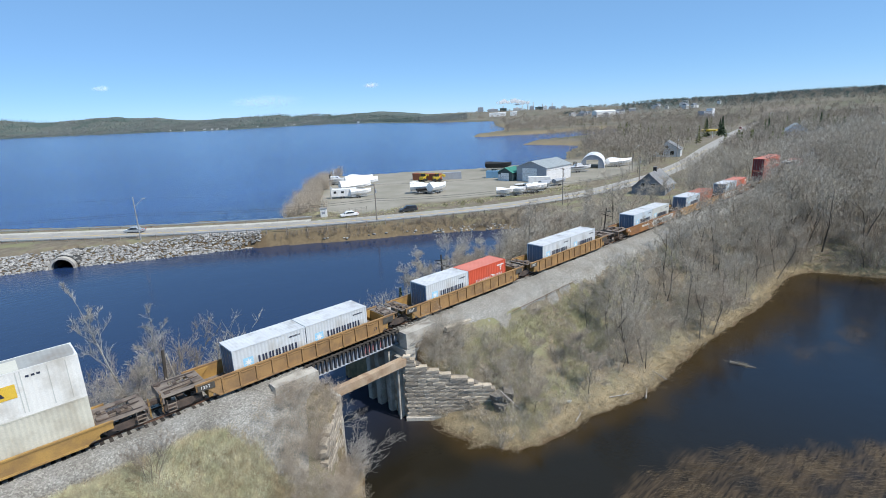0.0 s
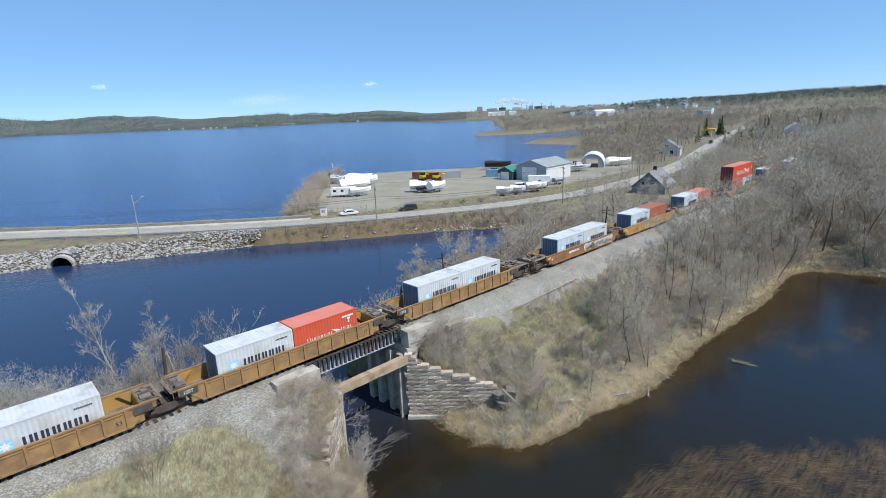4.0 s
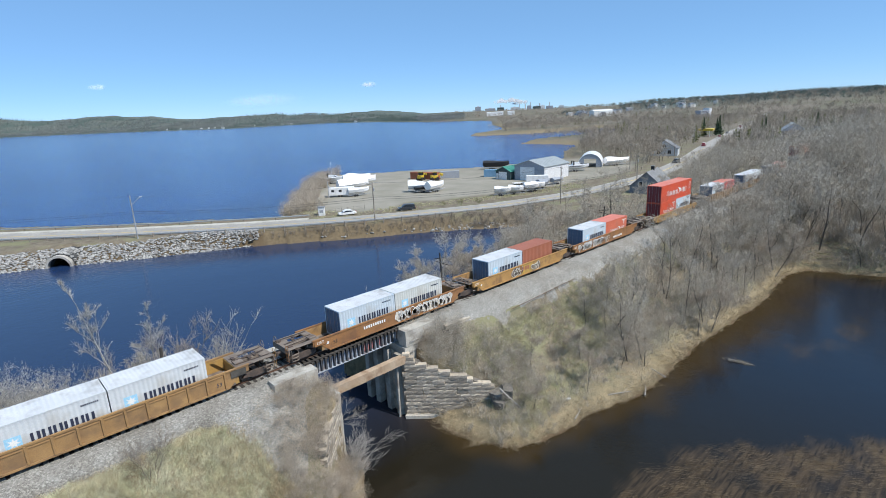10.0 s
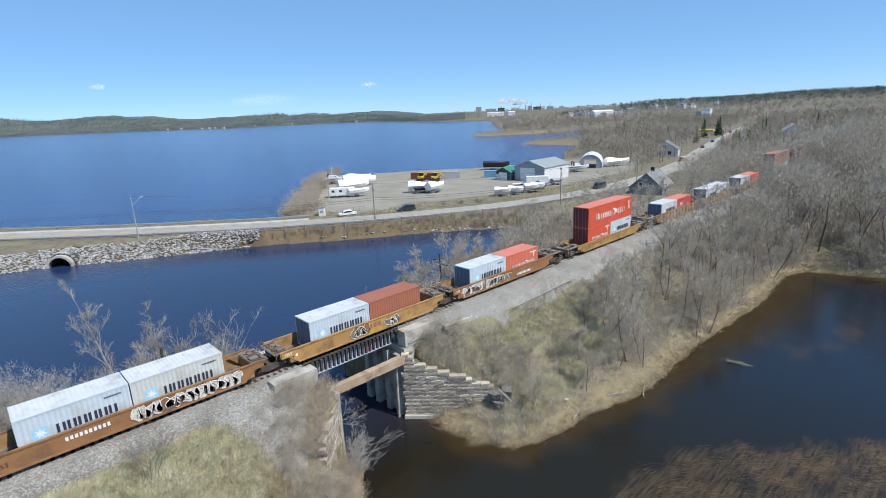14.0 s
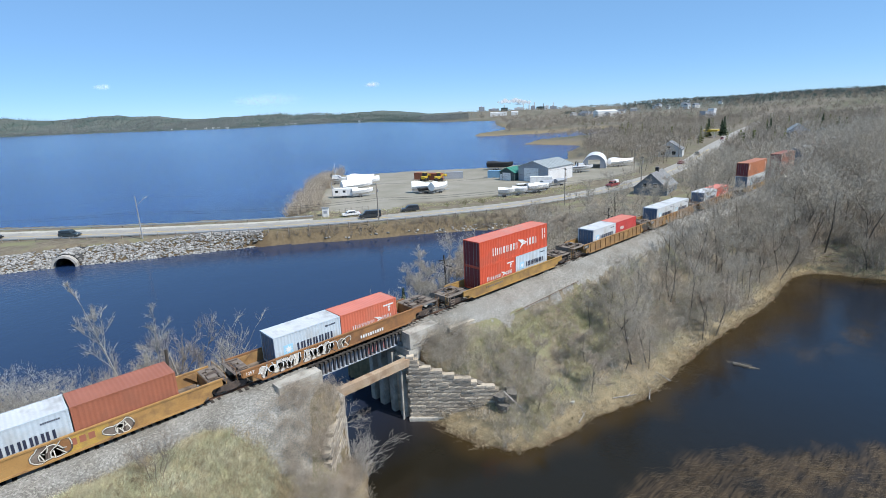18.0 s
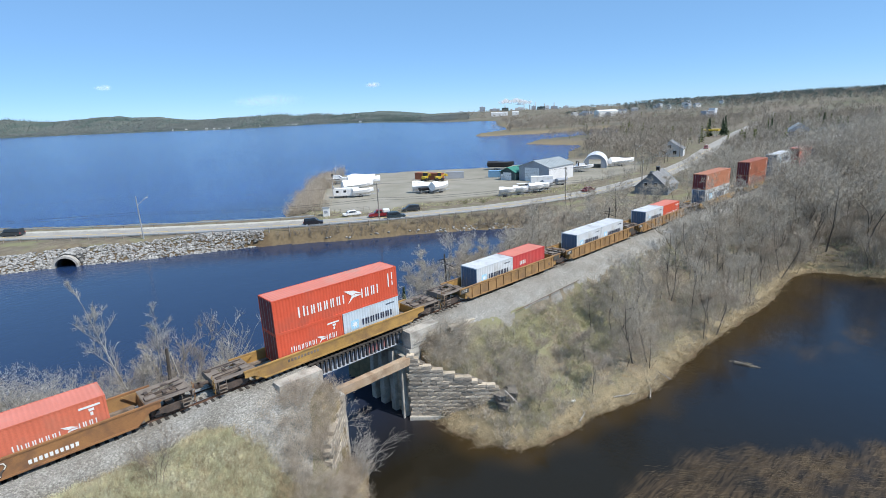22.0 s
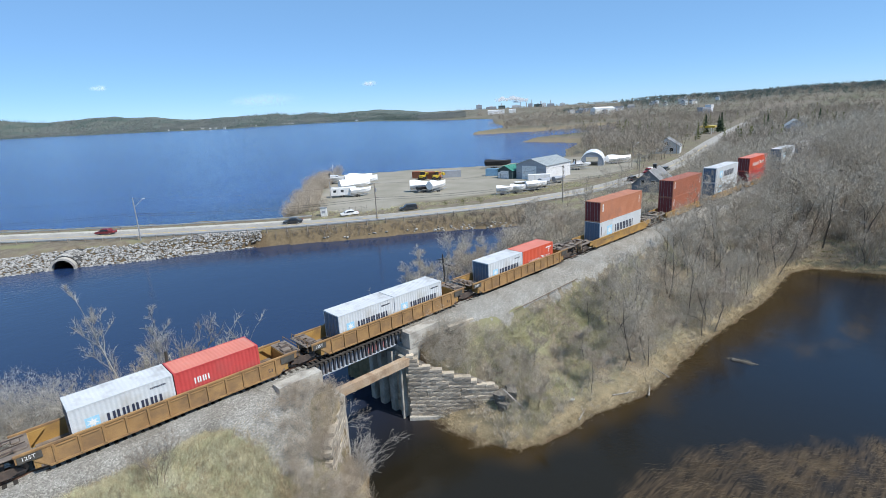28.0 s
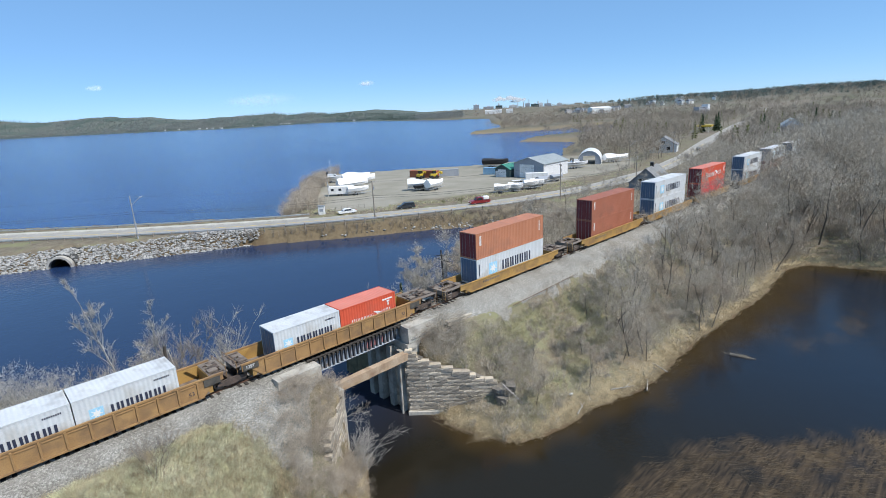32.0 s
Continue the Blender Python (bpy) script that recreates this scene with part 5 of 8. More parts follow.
def load_40s(off, *kinds):
    z = WELL_Z
    for paint, h, mark, label, door in kinds:
        if paint == "two20":
            z += 2.59
            continue
        ob = container(L40, h, paint, label, mark, door)
        MOVING.append((ob, off, 0.0, z))
        z += h


# the west ends face away from the sun: their shade is in these door colours
M_SHADEDGREYDOOR = box_paint("shaded_grey_door_paint", (0.10, 0.15, 0.22), (0.08, 0.10, 0.13))
M_SHADEDREDDOOR = box_paint("shaded_red_door_paint", (0.20, 0.03, 0.03), (0.12, 0.03, 0.03))
GREY = (M_GREYBOX, "word20", "pale grey twenty-foot container with dark bars and a blue square", M_SHADEDGREYDOOR)
BLUE = (M_BLUEBOX, "word20", "pale blue twenty-foot container with dark bars and a blue square", M_SHADEDGREYDOOR)
DULL = (M_DULLBOX, "word20", "dull grey streaked twenty-foot container with dark bars", M_SHADEDGREYDOOR)
RED20 = (M_REDBOX, "swoosh20", "bright red twenty-foot container with white bars and wing shape", M_SHADEDREDDOOR)
FADE20 = (M_FADEDRED, "swoosh20", "faded red twenty-foot container with white bars and wing shape", M_SHADEDREDDOOR)
RUST20 = (M_RUSTBOX, "", "plain brown-red corrugated steel twenty-foot container", M_SHADEDREDDOOR)
CRIM20 = (M_CRIMSON, "three20", "crimson twenty-foot container with three white bars", M_SHADEDREDDOOR)
RED40 = (M_REDBOX, 2.9, "swoosh40", "bright red forty-foot container with white bars and wing shape", M_SHADEDREDDOOR)
DRED40 = (M_CRIMSON, 2.9, "", "dull crimson corrugated forty-foot container", M_SHADEDREDDOOR)
GREY40 = (M_GREYBOX, 2.9, "word40", "pale grey forty-foot container with dark bars and a blue square", M_SHADEDGREYDOOR)
ORNG40 = (M_ORANGEBOX, 2.9, "side40", "faded orange-brown corrugated forty-foot container", M_SHADEDREDDOOR)
RUST40 = (M_RUSTBOX, 2.9, "side40", "brown-red corrugated steel forty-foot container", M_SHADEDREDDOOR)
TWO20 = ("two20", 0, "", "", None)


def car_at(off, label, paint, top, ribs, ends, inner=None, marks=""):
    MOVING.append((well_car(label, paint, top, ribs, ends, inner, marks), off + L40 / 2, 0.0, 0.0))


def build_train():
    J, C = "joint", "coupler"
    rib_label, plain_label, low_label = "ochre ribbed-side well car with yellow inside", "brown well car with spray-painted side", "yellow low-sided well car with long end decks"
    # lead stack
    car_at(-23.2, low_label, M_YELLOW, 1.3, False, (C, C), M_YELLOW, "number")
    a = container(16.15, 2.9, M_WHITEBOX, "white fifty-three-foot container with a golden yellow panel", "patch53", None, False)
    MOVING.append((a, -23.2 - 1.98, 0.0, WELL_Z + 2.9))
    b = container(16.15, 2.9, M_CREAMBOX, "cream ribbed steel fifty-three-foot container in the well", "")
    MOVING.append((b, -23.2 - 1.98, 0.0, WELL_Z))
    for k, (off, ends, loads) in enumerate(((0.0, (C, J), (GREY, GREY)), (19.4, (J, J), (GREY, RED20)), (38.8, (J, C), (GREY, GREY)))):
        car_at(off, rib_label, M_OCHRE, 1.6, True, ends, M_YELLOW)
        load_20s(off, *loads)
    for off, ends, loads, paint, marks in ((62.3, (C, J), (BLUE, DULL), M_BROWN, "sprayed_right"), (81.7, (J, J), (BLUE, RUST20), M_TAN, "sprayed_spots"), (101.1, (J, C), (BLUE, FADE20), M_BROWN, "sprayed_left")):
        car_at(off, plain_label, paint, 1.5, False, ends, M_OCHRE, marks)
        load_20s(off, *loads)
    car_at(124.9, low_label, M_YELLOW, 1.3, False, (C, C), M_YELLOW, "number")
    load_20s(124.9, RED20, BLUE)
    load_40s(124.9, TWO20, RED40)
    for off, ends, loads in ((147.9, (C, J), (GREY, CRIM20)), (167.3, (J, J), (GREY, GREY)), (186.7, (J, C), (GREY, RED20))):
        car_at(off, rib_label, M_OCHRE, 1.6, True, ends, M_YELLOW)
        load_20s(off, *loads)
    car_at(210.3, low_label, M_YELLOW, 1.3, False, (C, C), M_YELLOW, "number")
    load_40s(210.3, GREY40, ORNG40)
    for off, ends, loads in ((233.9, (C, J), (RUST40, RUST40)), (253.3, (J, J), (GREY40, GREY40)), (272.9, (J, C), (DRED40, RED40)),
                             (296.7, (C, J), (GREY40, GREY40)), (316.0, (J, J), (RUST40, GREY40)), (335.2, (J, C), (GREY40, GREY40))):
        car_at(off, low_label, M_YELLOW, 1.3, False, ends, M_YELLOW, "number")
        load_40s(off, *loads)


build_train()


# ---- plants ----
M_BARK = surf("grey_brown_bark", (0.095, 0.083, 0.068), (0.17, 0.15, 0.125), 2.0, 0.95, 0.4, fine=20.0, obj_var=0.2)
M_PALEBARK = surf("pale_birch_bark", (0.36, 0.335, 0.30), (0.48, 0.45, 0.41), 2.0, 0.9, 0.3, fine=12.0, stain=(0.12, 0.10, 0.09), stain_scale=3.0)
M_TWIG = surf("grey_twigs", (0.375, 0.332, 0.265), (0.495, 0.445, 0.372), 0.9, 0.95, 0.0, fine=3.0, island=0.3)
M_PALETWIG = surf("pale_grey_twigs", (0.33, 0.31, 0.275), (0.44, 0.42, 0.38), 0.9, 0.95, 0.0, fine=3.0, island=0.3)
M_REDTWIG = surf("reddish_twigs", (0.38, 0.315, 0.245), (0.48, 0.415, 0.335), 0.9, 0.95, 0.0, fine=3.0, island=0.25)
M_SOFTTWIG = surf("brown_grey_twigs", (0.27, 0.235, 0.20), (0.36, 0.315, 0.275), 0.9, 0.95, 0.0, fine=3.0, island=0.3)
M_DARKTWIG = surf("dark_brown_twigs", (0.20, 0.17, 0.135), (0.29, 0.25, 0.205), 0.9, 0.95, 0.0, fine=3.0, island=0.3)
M_STRAW = surf("dry_straw_grass", (0.37, 0.295, 0.18), (0.49, 0.40, 0.26), 0.5, 0.95, 0.0, fine=2.0, island=0.25, world_space=True)
M_BUD = surf("yellow_green_budding_grass", (0.60, 0.60, 0.39), (0.73, 0.71, 0.53), 0.6, 0.95, 0.0, fine=2.0, island=0.3, world_space=True)
M_BANKGRASS = surf("pale_greenish_grass", (0.40, 0.385, 0.225), (0.51, 0.475, 0.31), 0.4, 0.95, 0.0, fine=2.0, island=0.3, world_space=True)
M_WETREED = surf("wet_brown_reeds", (0.075, 0.053, 0.03), (0.19, 0.135, 0.075), 0.35, 0.7, 0.0, fine=2.0, island=0.35, world_space=True)
M_NEEDLE = surf("dark_conifer_needles", (0.035, 0.06, 0.028), (0.065, 0.095, 0.045), 0.8, 0.9, 0.0, fine=4.0, island=0.3)
M_OLIVE = surf("olive_young_needles", (0.13, 0.14, 0.055), (0.19, 0.19, 0.08), 0.8, 0.9, 0.0, fine=4.0, island=0.3)


def unit(v):
    return v / (np.linalg.norm(v) + 1e-9)


def grow(seed, height, spread=0.5, stems=1, levels=3, kids=6, r0=0.11, droop=0.0, limbs=(0.38, 0.62, 0.5)):
    """Branches as rows (p, q, r0, r1) and a list of twig ends (p, direction, length)."""
    rg = np.random.default_rng(seed)
    segs, ends = [], []

    def branch(p, d, length, r, lev):
        n = 4 if lev == levels else (3 if lev else 2)
        q = p
        pts = [p]
        for k in range(n):
            d = unit(d + rg.normal(0, 0.16 if lev == levels else 0.22, 3) + np.array([0, 0, 0.05 - droop]))
            q2 = q + d * length / n
            ra, rb = r * (1 - 0.8 * k / n), r * (1 - 0.8 * (k + 1) / n)
            segs.append((q, q2, ra, rb))
            q = q2
            pts.append(q)
        if lev <= 0:
            for k in range(1, n + 1):
                ends.append((pts[k], d, length))
            return
        for k in range(kids):
            f = rg.uniform(0.30 if lev == levels else 0.15, 1.0)
            i = min(n - 1, int(f * n))
            b = pts[i] + (pts[i + 1] - pts[i]) * (f * n - i)
            az = rg.uniform(0, math.tau)
            out = np.array([math.cos(az), math.sin(az), 0.0])
            nd = unit(d * (1 - spread) + out * spread * rg.uniform(0.7, 1.3) + np.array([0, 0, 0.25]))
            branch(b, nd, length * (rg.uniform(limbs[0], limbs[1]) * (1.15 - limbs[2] * f) if lev == levels else rg.uniform(0.38, 0.62) * (1.15 - 0.5 * f)), max(0.008, r * 0.42 * (1 - 0.5 * f)), lev - 1)
    for s in range(stems):
        lean = rg.normal(0, 0.05 if stems == 1 else 0.32, 3)
        d = unit(np.array([lean[0], lean[1], 1.0]))
        start = np.array([0, 0, -0.15]) + (np.array([*rg.normal(0, 0.15, 2), 0]) if stems > 1 else 0)
        branch(start, d, height * (1 if s == 0 else rg.uniform(0.7, 1.0)), r0, levels)
    return segs, ends


def blades(rows):
    """Single thin triangles from rows (base, tip, width)."""
    p = np.array([r[0] for r in rows], float)
    q = np.array([r[1] for r in rows], float)
    w = np.array([r[2] for r in rows], float)[:, None]
    d = q - p
    side = np.cross(d, np.random.default_rng(len(rows)).normal(0, 1, d.shape))
    side /= np.linalg.norm(side, axis=1, keepdims=True) + 1e-9
    V = np.stack([p - side * w / 2, p + side * w / 2, q], 1).reshape(-1, 3)
    F = np.arange(len(V)).reshape(-1, 3)
    return V, F


def twigs_of(ends, seed, n=3, length=0.5, width=0.014):
    rg = np.random.default_rng(seed)
    rows = []
    for p, d, ln in ends:
        for k in range(n):
            dd = unit(d + rg.normal(0, 0.55, 3))
            rows.append((p, p + dd * length * rg.uniform(0.5, 1.3), width))
    return blades(rows)


def tree_meshes(seed, height, spread, kids, stems=1, pale=False, r0=None, width=0.026):
    segs, ends = grow(seed, height, spread, stems, 3, kids, r0 or height * 0.0115, limbs=(0.26, 0.40, 0.72) if pale else (0.38, 0.62, 0.5))
    stem_n = 4 * stems
    big = [s for s in segs if s[2] > 0.03]
    small = [s for s in segs if s[2] <= 0.03]
    limb = [(p, q, max(a, 0.009), max(b, 0.005)) for p, q, a, b in small if a > 0.0081]
    fine = blades([(p, q, 0.03) for p, q, a, b in small if a <= 0.0081])
    tm = mesh_np("trunk", *tubes(big))
    tm.materials.append(M_PALEBARK if pale else M_BARK)
    tw = twigs_of(ends, seed, 2 if pale else 4, height * (0.045 if pale else 0.065), width)
    cm = mesh_np("crown", *merge([tubes(limb), fine, tw]))
    return tm, cm


TREES = []
for k, (h, sp, kd, pale) in enumerate(((9.5, 0.5, 6, False), (8.0, 0.55, 7, False), (11.5, 0.45, 7, False), (7.0, 0.48, 8, False), (9.0, 0.30, 8, True), (10.5, 0.5, 6, False))):
    tm, cm = tree_meshes(40 + k, h, sp, kd, pale=pale, r0=h * (0.0095 if pale else 0.0135), width=0.016 if pale else 0.026)
    cm.materials.append(M_REDTWIG if k == 3 else (M_PALETWIG if k == 4 else M_TWIG))
    TREES.append((tm, cm, h))


def slim_tree(seed, height, spread, stems, kids, limbs, bark, twig):
    """A tree whose limbs are round down to the twigs, for those close to the track."""
    segs, ends = grow(seed, height, spread, stems, 3 if stems == 1 else 2, kids, height * 0.0105 if stems == 1 else 0.035, limbs=limbs)
    tm = mesh_np("trunk", *tubes([q for q in segs if q[2] > 0.022]))
    tm.materials.append(bark)
    cm = mesh_np("crown", *merge([tubes([(p, q, max(a, 0.010), max(b, 0.006)) for p, q, a, b in segs if a <= 0.022]), twigs_of(ends, seed, 2, 0.32, 0.014)]))
    cm.materials.append(twig)
    return tm, cm, height


TREES.append(slim_tree(201, 10.0, 0.30, 1, 7, (0.24, 0.38, 0.75), M_PALEBARK, M_PALETWIG))
TREES.append(slim_tree(202, 6.0, 0.34, 6, 8, (0.30, 0.46, 0.5), M_BARK, M_SOFTTWIG))
TREES.append(slim_tree(203, 5.0, 0.45, 4, 7, (0.34, 0.5, 0.5), M_PALEBARK, M_PALETWIG))


def plant_tree(kind, x, y, scale=1.0, turn=0.0, label="bare grey-brown deciduous tree in early spring", group="bare trees"):
    tm, cm, h = TREES[kind]
    z = float(ground_z(np.array([x]), np.array([y]))[0])
    t = thing("bare_tree", label, "tree", group, pose(x, y, z - 0.1, 0, 0, turn))
    t.scale = (scale, scale, scale)
    part("trunk", tm, None, t)
    part("crown", cm, None, t)
    return t


def place_trees():
    rnd = random.Random(3)
    # between the track and the lagoon
    for x, y, k, s in ((7.7, 9.6, 6, 1.20), (9.0, 9.7, 6, 1.0), (8.3, 10.1, 7, 1.0), (11.2, 9.4, 7, 1.35), (10.2, 9.8, 7, 1.05), (12.2, 9.3, 7, 1.0), (14.9, 9.0, 8, 1.35), (5.5, 9.6, 7, 1.0), (-3.0, 9.0, 3, 0.9), (3.5, 10, 4, 0.6), (8, 9, 1, 0.7), (0, 11, 5, 0.5)):
        plant_tree(k, x, y, s, rnd.uniform(0, 360), "pale-barked bare tree beside the track" if k in (6, 8) else "bare grey tree beside the track")
    for k in range(30):
        x = rnd.uniform(38, 98)
        y = rnd.uniform(6.5, 9 + max(0, (x - 45)) * 0.42)
        plant_tree(rnd.choice((0, 1, 3, 3)), x, y, rnd.uniform(0.55, 0.85), rnd.uniform(0, 360))
    # south slope and shore
    for k in range(40):
        y = rnd.uniform(-16, -7)
        plant_tree(rnd.choice((0, 1, 2, 5)), rnd.uniform(78, 125), y, rnd.uniform(0.8, 1.0) * (0.62 if y > -11 else 0.9), rnd.uniform(0, 360))
    for k in range(58):
        x = 46 + 62 * rnd.random() ** 0.8
        y = rnd.uniform(-17.5, -8.5)
        plant_tree(rnd.choice((0, 1, 2, 3, 5)), x, y, rnd.uniform(0.55, 1.0) * (0.72 if x < 60 else 1), rnd.uniform(0, 360))
    for k in range(16):
        plant_tree(rnd.choice((0, 2, 5)), rnd.uniform(108, 130), rnd.uniform(-14, -7), rnd.uniform(0.9, 1.1), rnd.uniform(0, 360))
    for k in range(22):
        plant_tree(rnd.choice((0, 1, 1)), rnd.uniform(38, 64), rnd.uniform(7, 13), rnd.uniform(0.55, 0.8), rnd.uniform(0, 360))
    for x, y, s in ((34.5, -12.5, 0.45), (41, -14.2, 0.6), (38, -9.5, 0.5), (44, -11.5, 0.55)):
        plant_tree(3, x, y, s, rnd.uniform(0, 360))
    for k in range(36):
        plant_tree(rnd.choice((0, 1, 2, 5)), rnd.uniform(100, 132), rnd.uniform(-46, -13), rnd.uniform(0.7, 1.05), rnd.uniform(0, 360))
    for k in range(20):
        x, y = rnd.uniform(104, 170), rnd.uniform(-50, -9)
        plant_tree(rnd.choice((0, 2, 5)), x, y, rnd.uniform(0.85, 1.25), rnd.uniform(0, 360))
    for k in range(30):
        plant_tree(rnd.choice((0, 2, 5)), rnd.uniform(165, 222), rnd.uniform(-15, -7), rnd.uniform(1.2, 1.45), rnd.uniform(0, 360))
    for x, y, s in ((126, 19, 0.75), (121, 16.5, 0.6), (131, 17, 0.7), (128, 24, 0.65), (118, 21, 0.55), (136, 16, 0.8), (124, 27, 0.5)):
        plant_tree(1, x, y, s, 37 * x)
    for k in range(16):
        y = rnd.uniform(-14, -7)
        plant_tree(2, (y + 38) * rnd.uniform(5.1, 6.3), y, rnd.uniform(1.1, 1.3), rnd.uniform(0, 360))
    # north of the track, round the road
    for k in range(44):
        x = rnd.uniform(98, 210)
        y = rnd.uniform(8, 36)
        if 116 < x < 172 and 12 < y < 40:
            continue
        plant_tree(rnd.choice((0, 1, 2, 5)), x, y, rnd.uniform(0.6, 0.95), rnd.uniform(0, 360))


place_trees()


def shrub(seed, h, n, width, bushy=1.0):
    rg = np.random.default_rng(seed)
    rows = []
    for k in range(n):
        az, el = rg.uniform(0, math.tau), rg.uniform(0.15, 0.75)
        base = np.array([*rg.normal(0, 0.18 * bushy * h / 3, 2), -0.1])
        d = np.array([math.cos(az) * el, math.sin(az) * el, 1.0])
        tip = base + unit(d) * h * rg.uniform(0.6, 1.1)
        mid = base + (tip - base) * 0.5 + rg.normal(0, 0.06 * h, 3)
        rows += [(base, mid, width * 1.6), (mid, tip, width * 1.2)]
        for j in range(4):
            f = rg.uniform(0.3, 0.95)
            b = base + (tip - base) * f
            rows.append((b, b + unit(d + rg.normal(0, 0.8, 3)) * h * rg.uniform(0.15, 0.32), width))
    return blades(rows)


def bush(seed, h, width=0.018, stems=6, kids=6, twig=2):
    """A rounded many-stemmed shrub with fine branching twigs."""
    segs, ends = grow(seed, h, 0.55, stems, 2, kids, 0.03)
    rg = np.random.default_rng(seed)
    rows = [(p, q, max(width, 1.6 * a)) for p, q, a, b in segs]
    for p, d, ln in ends:
        for k in range(twig):
            rows.append((p, p + unit(d + rg.normal(0, 0.5, 3)) * h * rg.uniform(0.04, 0.095), width))
    return blades(rows)


def branchy(seed, h, stems=5, kids=5, r0=0.035):
    """A shrub of round stems and limbs with thin twigs."""
    segs, ends = grow(seed, h, 0.5, stems, 2, kids, r0)
    return merge([tubes([(p, q, max(a, 0.010), max(b, 0.007)) for p, q, a, b in segs]), twigs_of(ends, seed, 2, h * 0.10, 0.018)])


def scatter(n, x0, x1, y0, y1, seed, keep=None):
    rg = np.random.default_rng(seed)
    x, y = rg.uniform(x0, x1, n), rg.uniform(y0, y1, n)
    ok = ground_z(x, y) > WATER_Z + 0.12
    if keep is not None:
        ok &= keep(x, y)
    x, y = x[ok], y[ok]
    return np.stack([x, y, ground_z(x, y), rg.uniform(0, math.tau, len(x)), rg.uniform(0.6, 1.25, len(x))], 1)


def stuff(name, chunks, material, label, category):
    me = mesh_np(name, *merge(chunks))
    me.materials.append(material)
    return tagged(new(name, me), label, category, kind="stuff")


def spread_kinds(kinds, places):
    return [spread(v, f, places[i::len(kinds)]) for i, (v, f) in enumerate(kinds) if len(places[i::len(kinds)])]


def plant_brush():
    near = [bush(k, 2.5, 0.017, 4, 4, 2) for k in range(5)]
    low = [shrub(20 + k, 1.3, 22, 0.018, 1.6) for k in range(4)]
    mid = [shrub(10 + k, 3.6, 30, 0.030) for k in range(4)]
    slope = scatter(1300, 30, 112, -18, -5.4, 11, lambda x, y: np.random.default_rng(1).random(len(x)) < np.interp(x, [30, 44, 52, 70], [0.06, 0.12, 0.4, 0.9]) * (0.6 + 0.6 * wobble(x, y, 4.0)))
    edge = scatter(900, 45, 103, -19.5, -9, 19, lambda x, y: (shore_dist(MAIN_SHORE, x, y) > np.interp(x, [45, 60, 100], [3.0, 1.8, 0.9])) & (shore_dist(MAIN_SHORE, x, y) < 6.5))
    edge[:, 4] *= 0.85
    stuff("brush", spread_kinds(near, np.concatenate([slope, edge])), M_TWIG, "dense grey leafless brush on the railway bank", "brush")
    stuff("brush", spread_kinds(low, scatter(300, 29, 60, -14, -5.4, 12)), M_TWIG, "low grey brush on the railway bank", "brush")
    # over and behind the wing wall
    rg = np.random.default_rng(31)
    over = []
    for n, u0, u1, w0, w1, s0, s1 in ((22, 0.2, 2.2, -2.4, -0.6, 0.30, 0.50), (34, 2.4, 5.2, -3.0, -0.5, 0.36, 0.66), (46, 7.4, 12.5, -3.6, 0.4, 0.28, 0.50), (16, 5.0, 8.0, -4.0, -0.8, 0.22, 0.36)):
        u, w = rg.uniform(u0, u1, n), rg.uniform(w0, w1, n)
        x, y = 27.25 + 0.695 * u - 0.719 * w, -3.15 - 0.719 * u - 0.695 * w
        over.append(np.stack([x, y, ground_z(x, y), rg.uniform(0, 6.3, n), rg.uniform(s0, s1, n)], 1))
    bushes = [bush(60 + k, 4.0) for k in range(5)]
    stuff("brush", spread_kinds(bushes, np.concatenate(over[1:])), M_TWIG, "grey leafless brush hanging over the stone wing wall", "brush")
    stuff("brush", spread_kinds(bushes, over[0]), M_REDTWIG, "reddish brush behind the bridge parapet", "brush")
    west = scatter(210, 12.6, 19.2, -10.5, -3.9, 13)
    west[:, 4] *= 0.40
    stuff("brush", spread_kinds(bushes, west), M_REDTWIG, "reddish brush beside the bridge abutment", "brush")
    close = scatter(240, 9, 26, 6.0, 13.5, 14)
    close[:, 4] *= 0.6
    north = np.concatenate([close, scatter(700, 28, 100, 5.6, 34, 15)])
    stuff("brush", spread_kinds(mid, north), M_TWIG, "tangled grey brush between the track and the lagoon", "brush")
    lean = [branchy(90 + k, 4.0) for k in range(3)]
    for k, (x, y, s, turn) in enumerate(((18.9, -6.5, 0.95, 40), (19.1, -5.7, 0.8, 150), (18.4, -7.4, 0.75, 260))):
        t = thing("pale_shrub", "pale leafless shrub leaning over the water", "shrub", "shrubs over the channel", pose(x, y, float(ground_z(np.array([x]), np.array([y]))[0]) - 0.1, 0, 22, turn * 0.1 - 20))
        t.scale = (s, s, s)
        part("crown", mesh_np("crown", *lean[k]), M_PALEBARK, t)
    for x, y, s in ((98.8, 59.6, 0.55), (102.8, 56.6, 0.6), (96.5, 64, 0.4)):
        t = thing("roadside_bush", "small dark bush on the road verge", "bush", "bushes on the verge", pose(x, y, float(ground_z(np.array([x]), np.array([y]))[0]) - 0.1))
        t.scale = (s, s, s)
        part("crown", mesh_np("crown", *bush(int(x), 4.0, 0.06, 6, 5, 2)), M_OLIVE, t)
    t = thing("wall_shrub", "pale shrub growing out of the abutment wall", "shrub", "shrubs over the channel", pose(18.95, -4.75, -4.6, 0, 62, -10))
    t.scale = (0.5, 0.5, 0.5)
    part("crown", mesh_np("crown", *branchy(95, 4.0)), M_PALEBARK, t)
    t = thing("dark_shrub", "small dark leafless shrub on the grassy bank", "shrub", m=pose(5.4, -5.2, float(ground_z(np.array([5.4]), np.array([-5.2]))[0]) - 0.1))
    t.scale = (0.9, 0.9, 0.9)
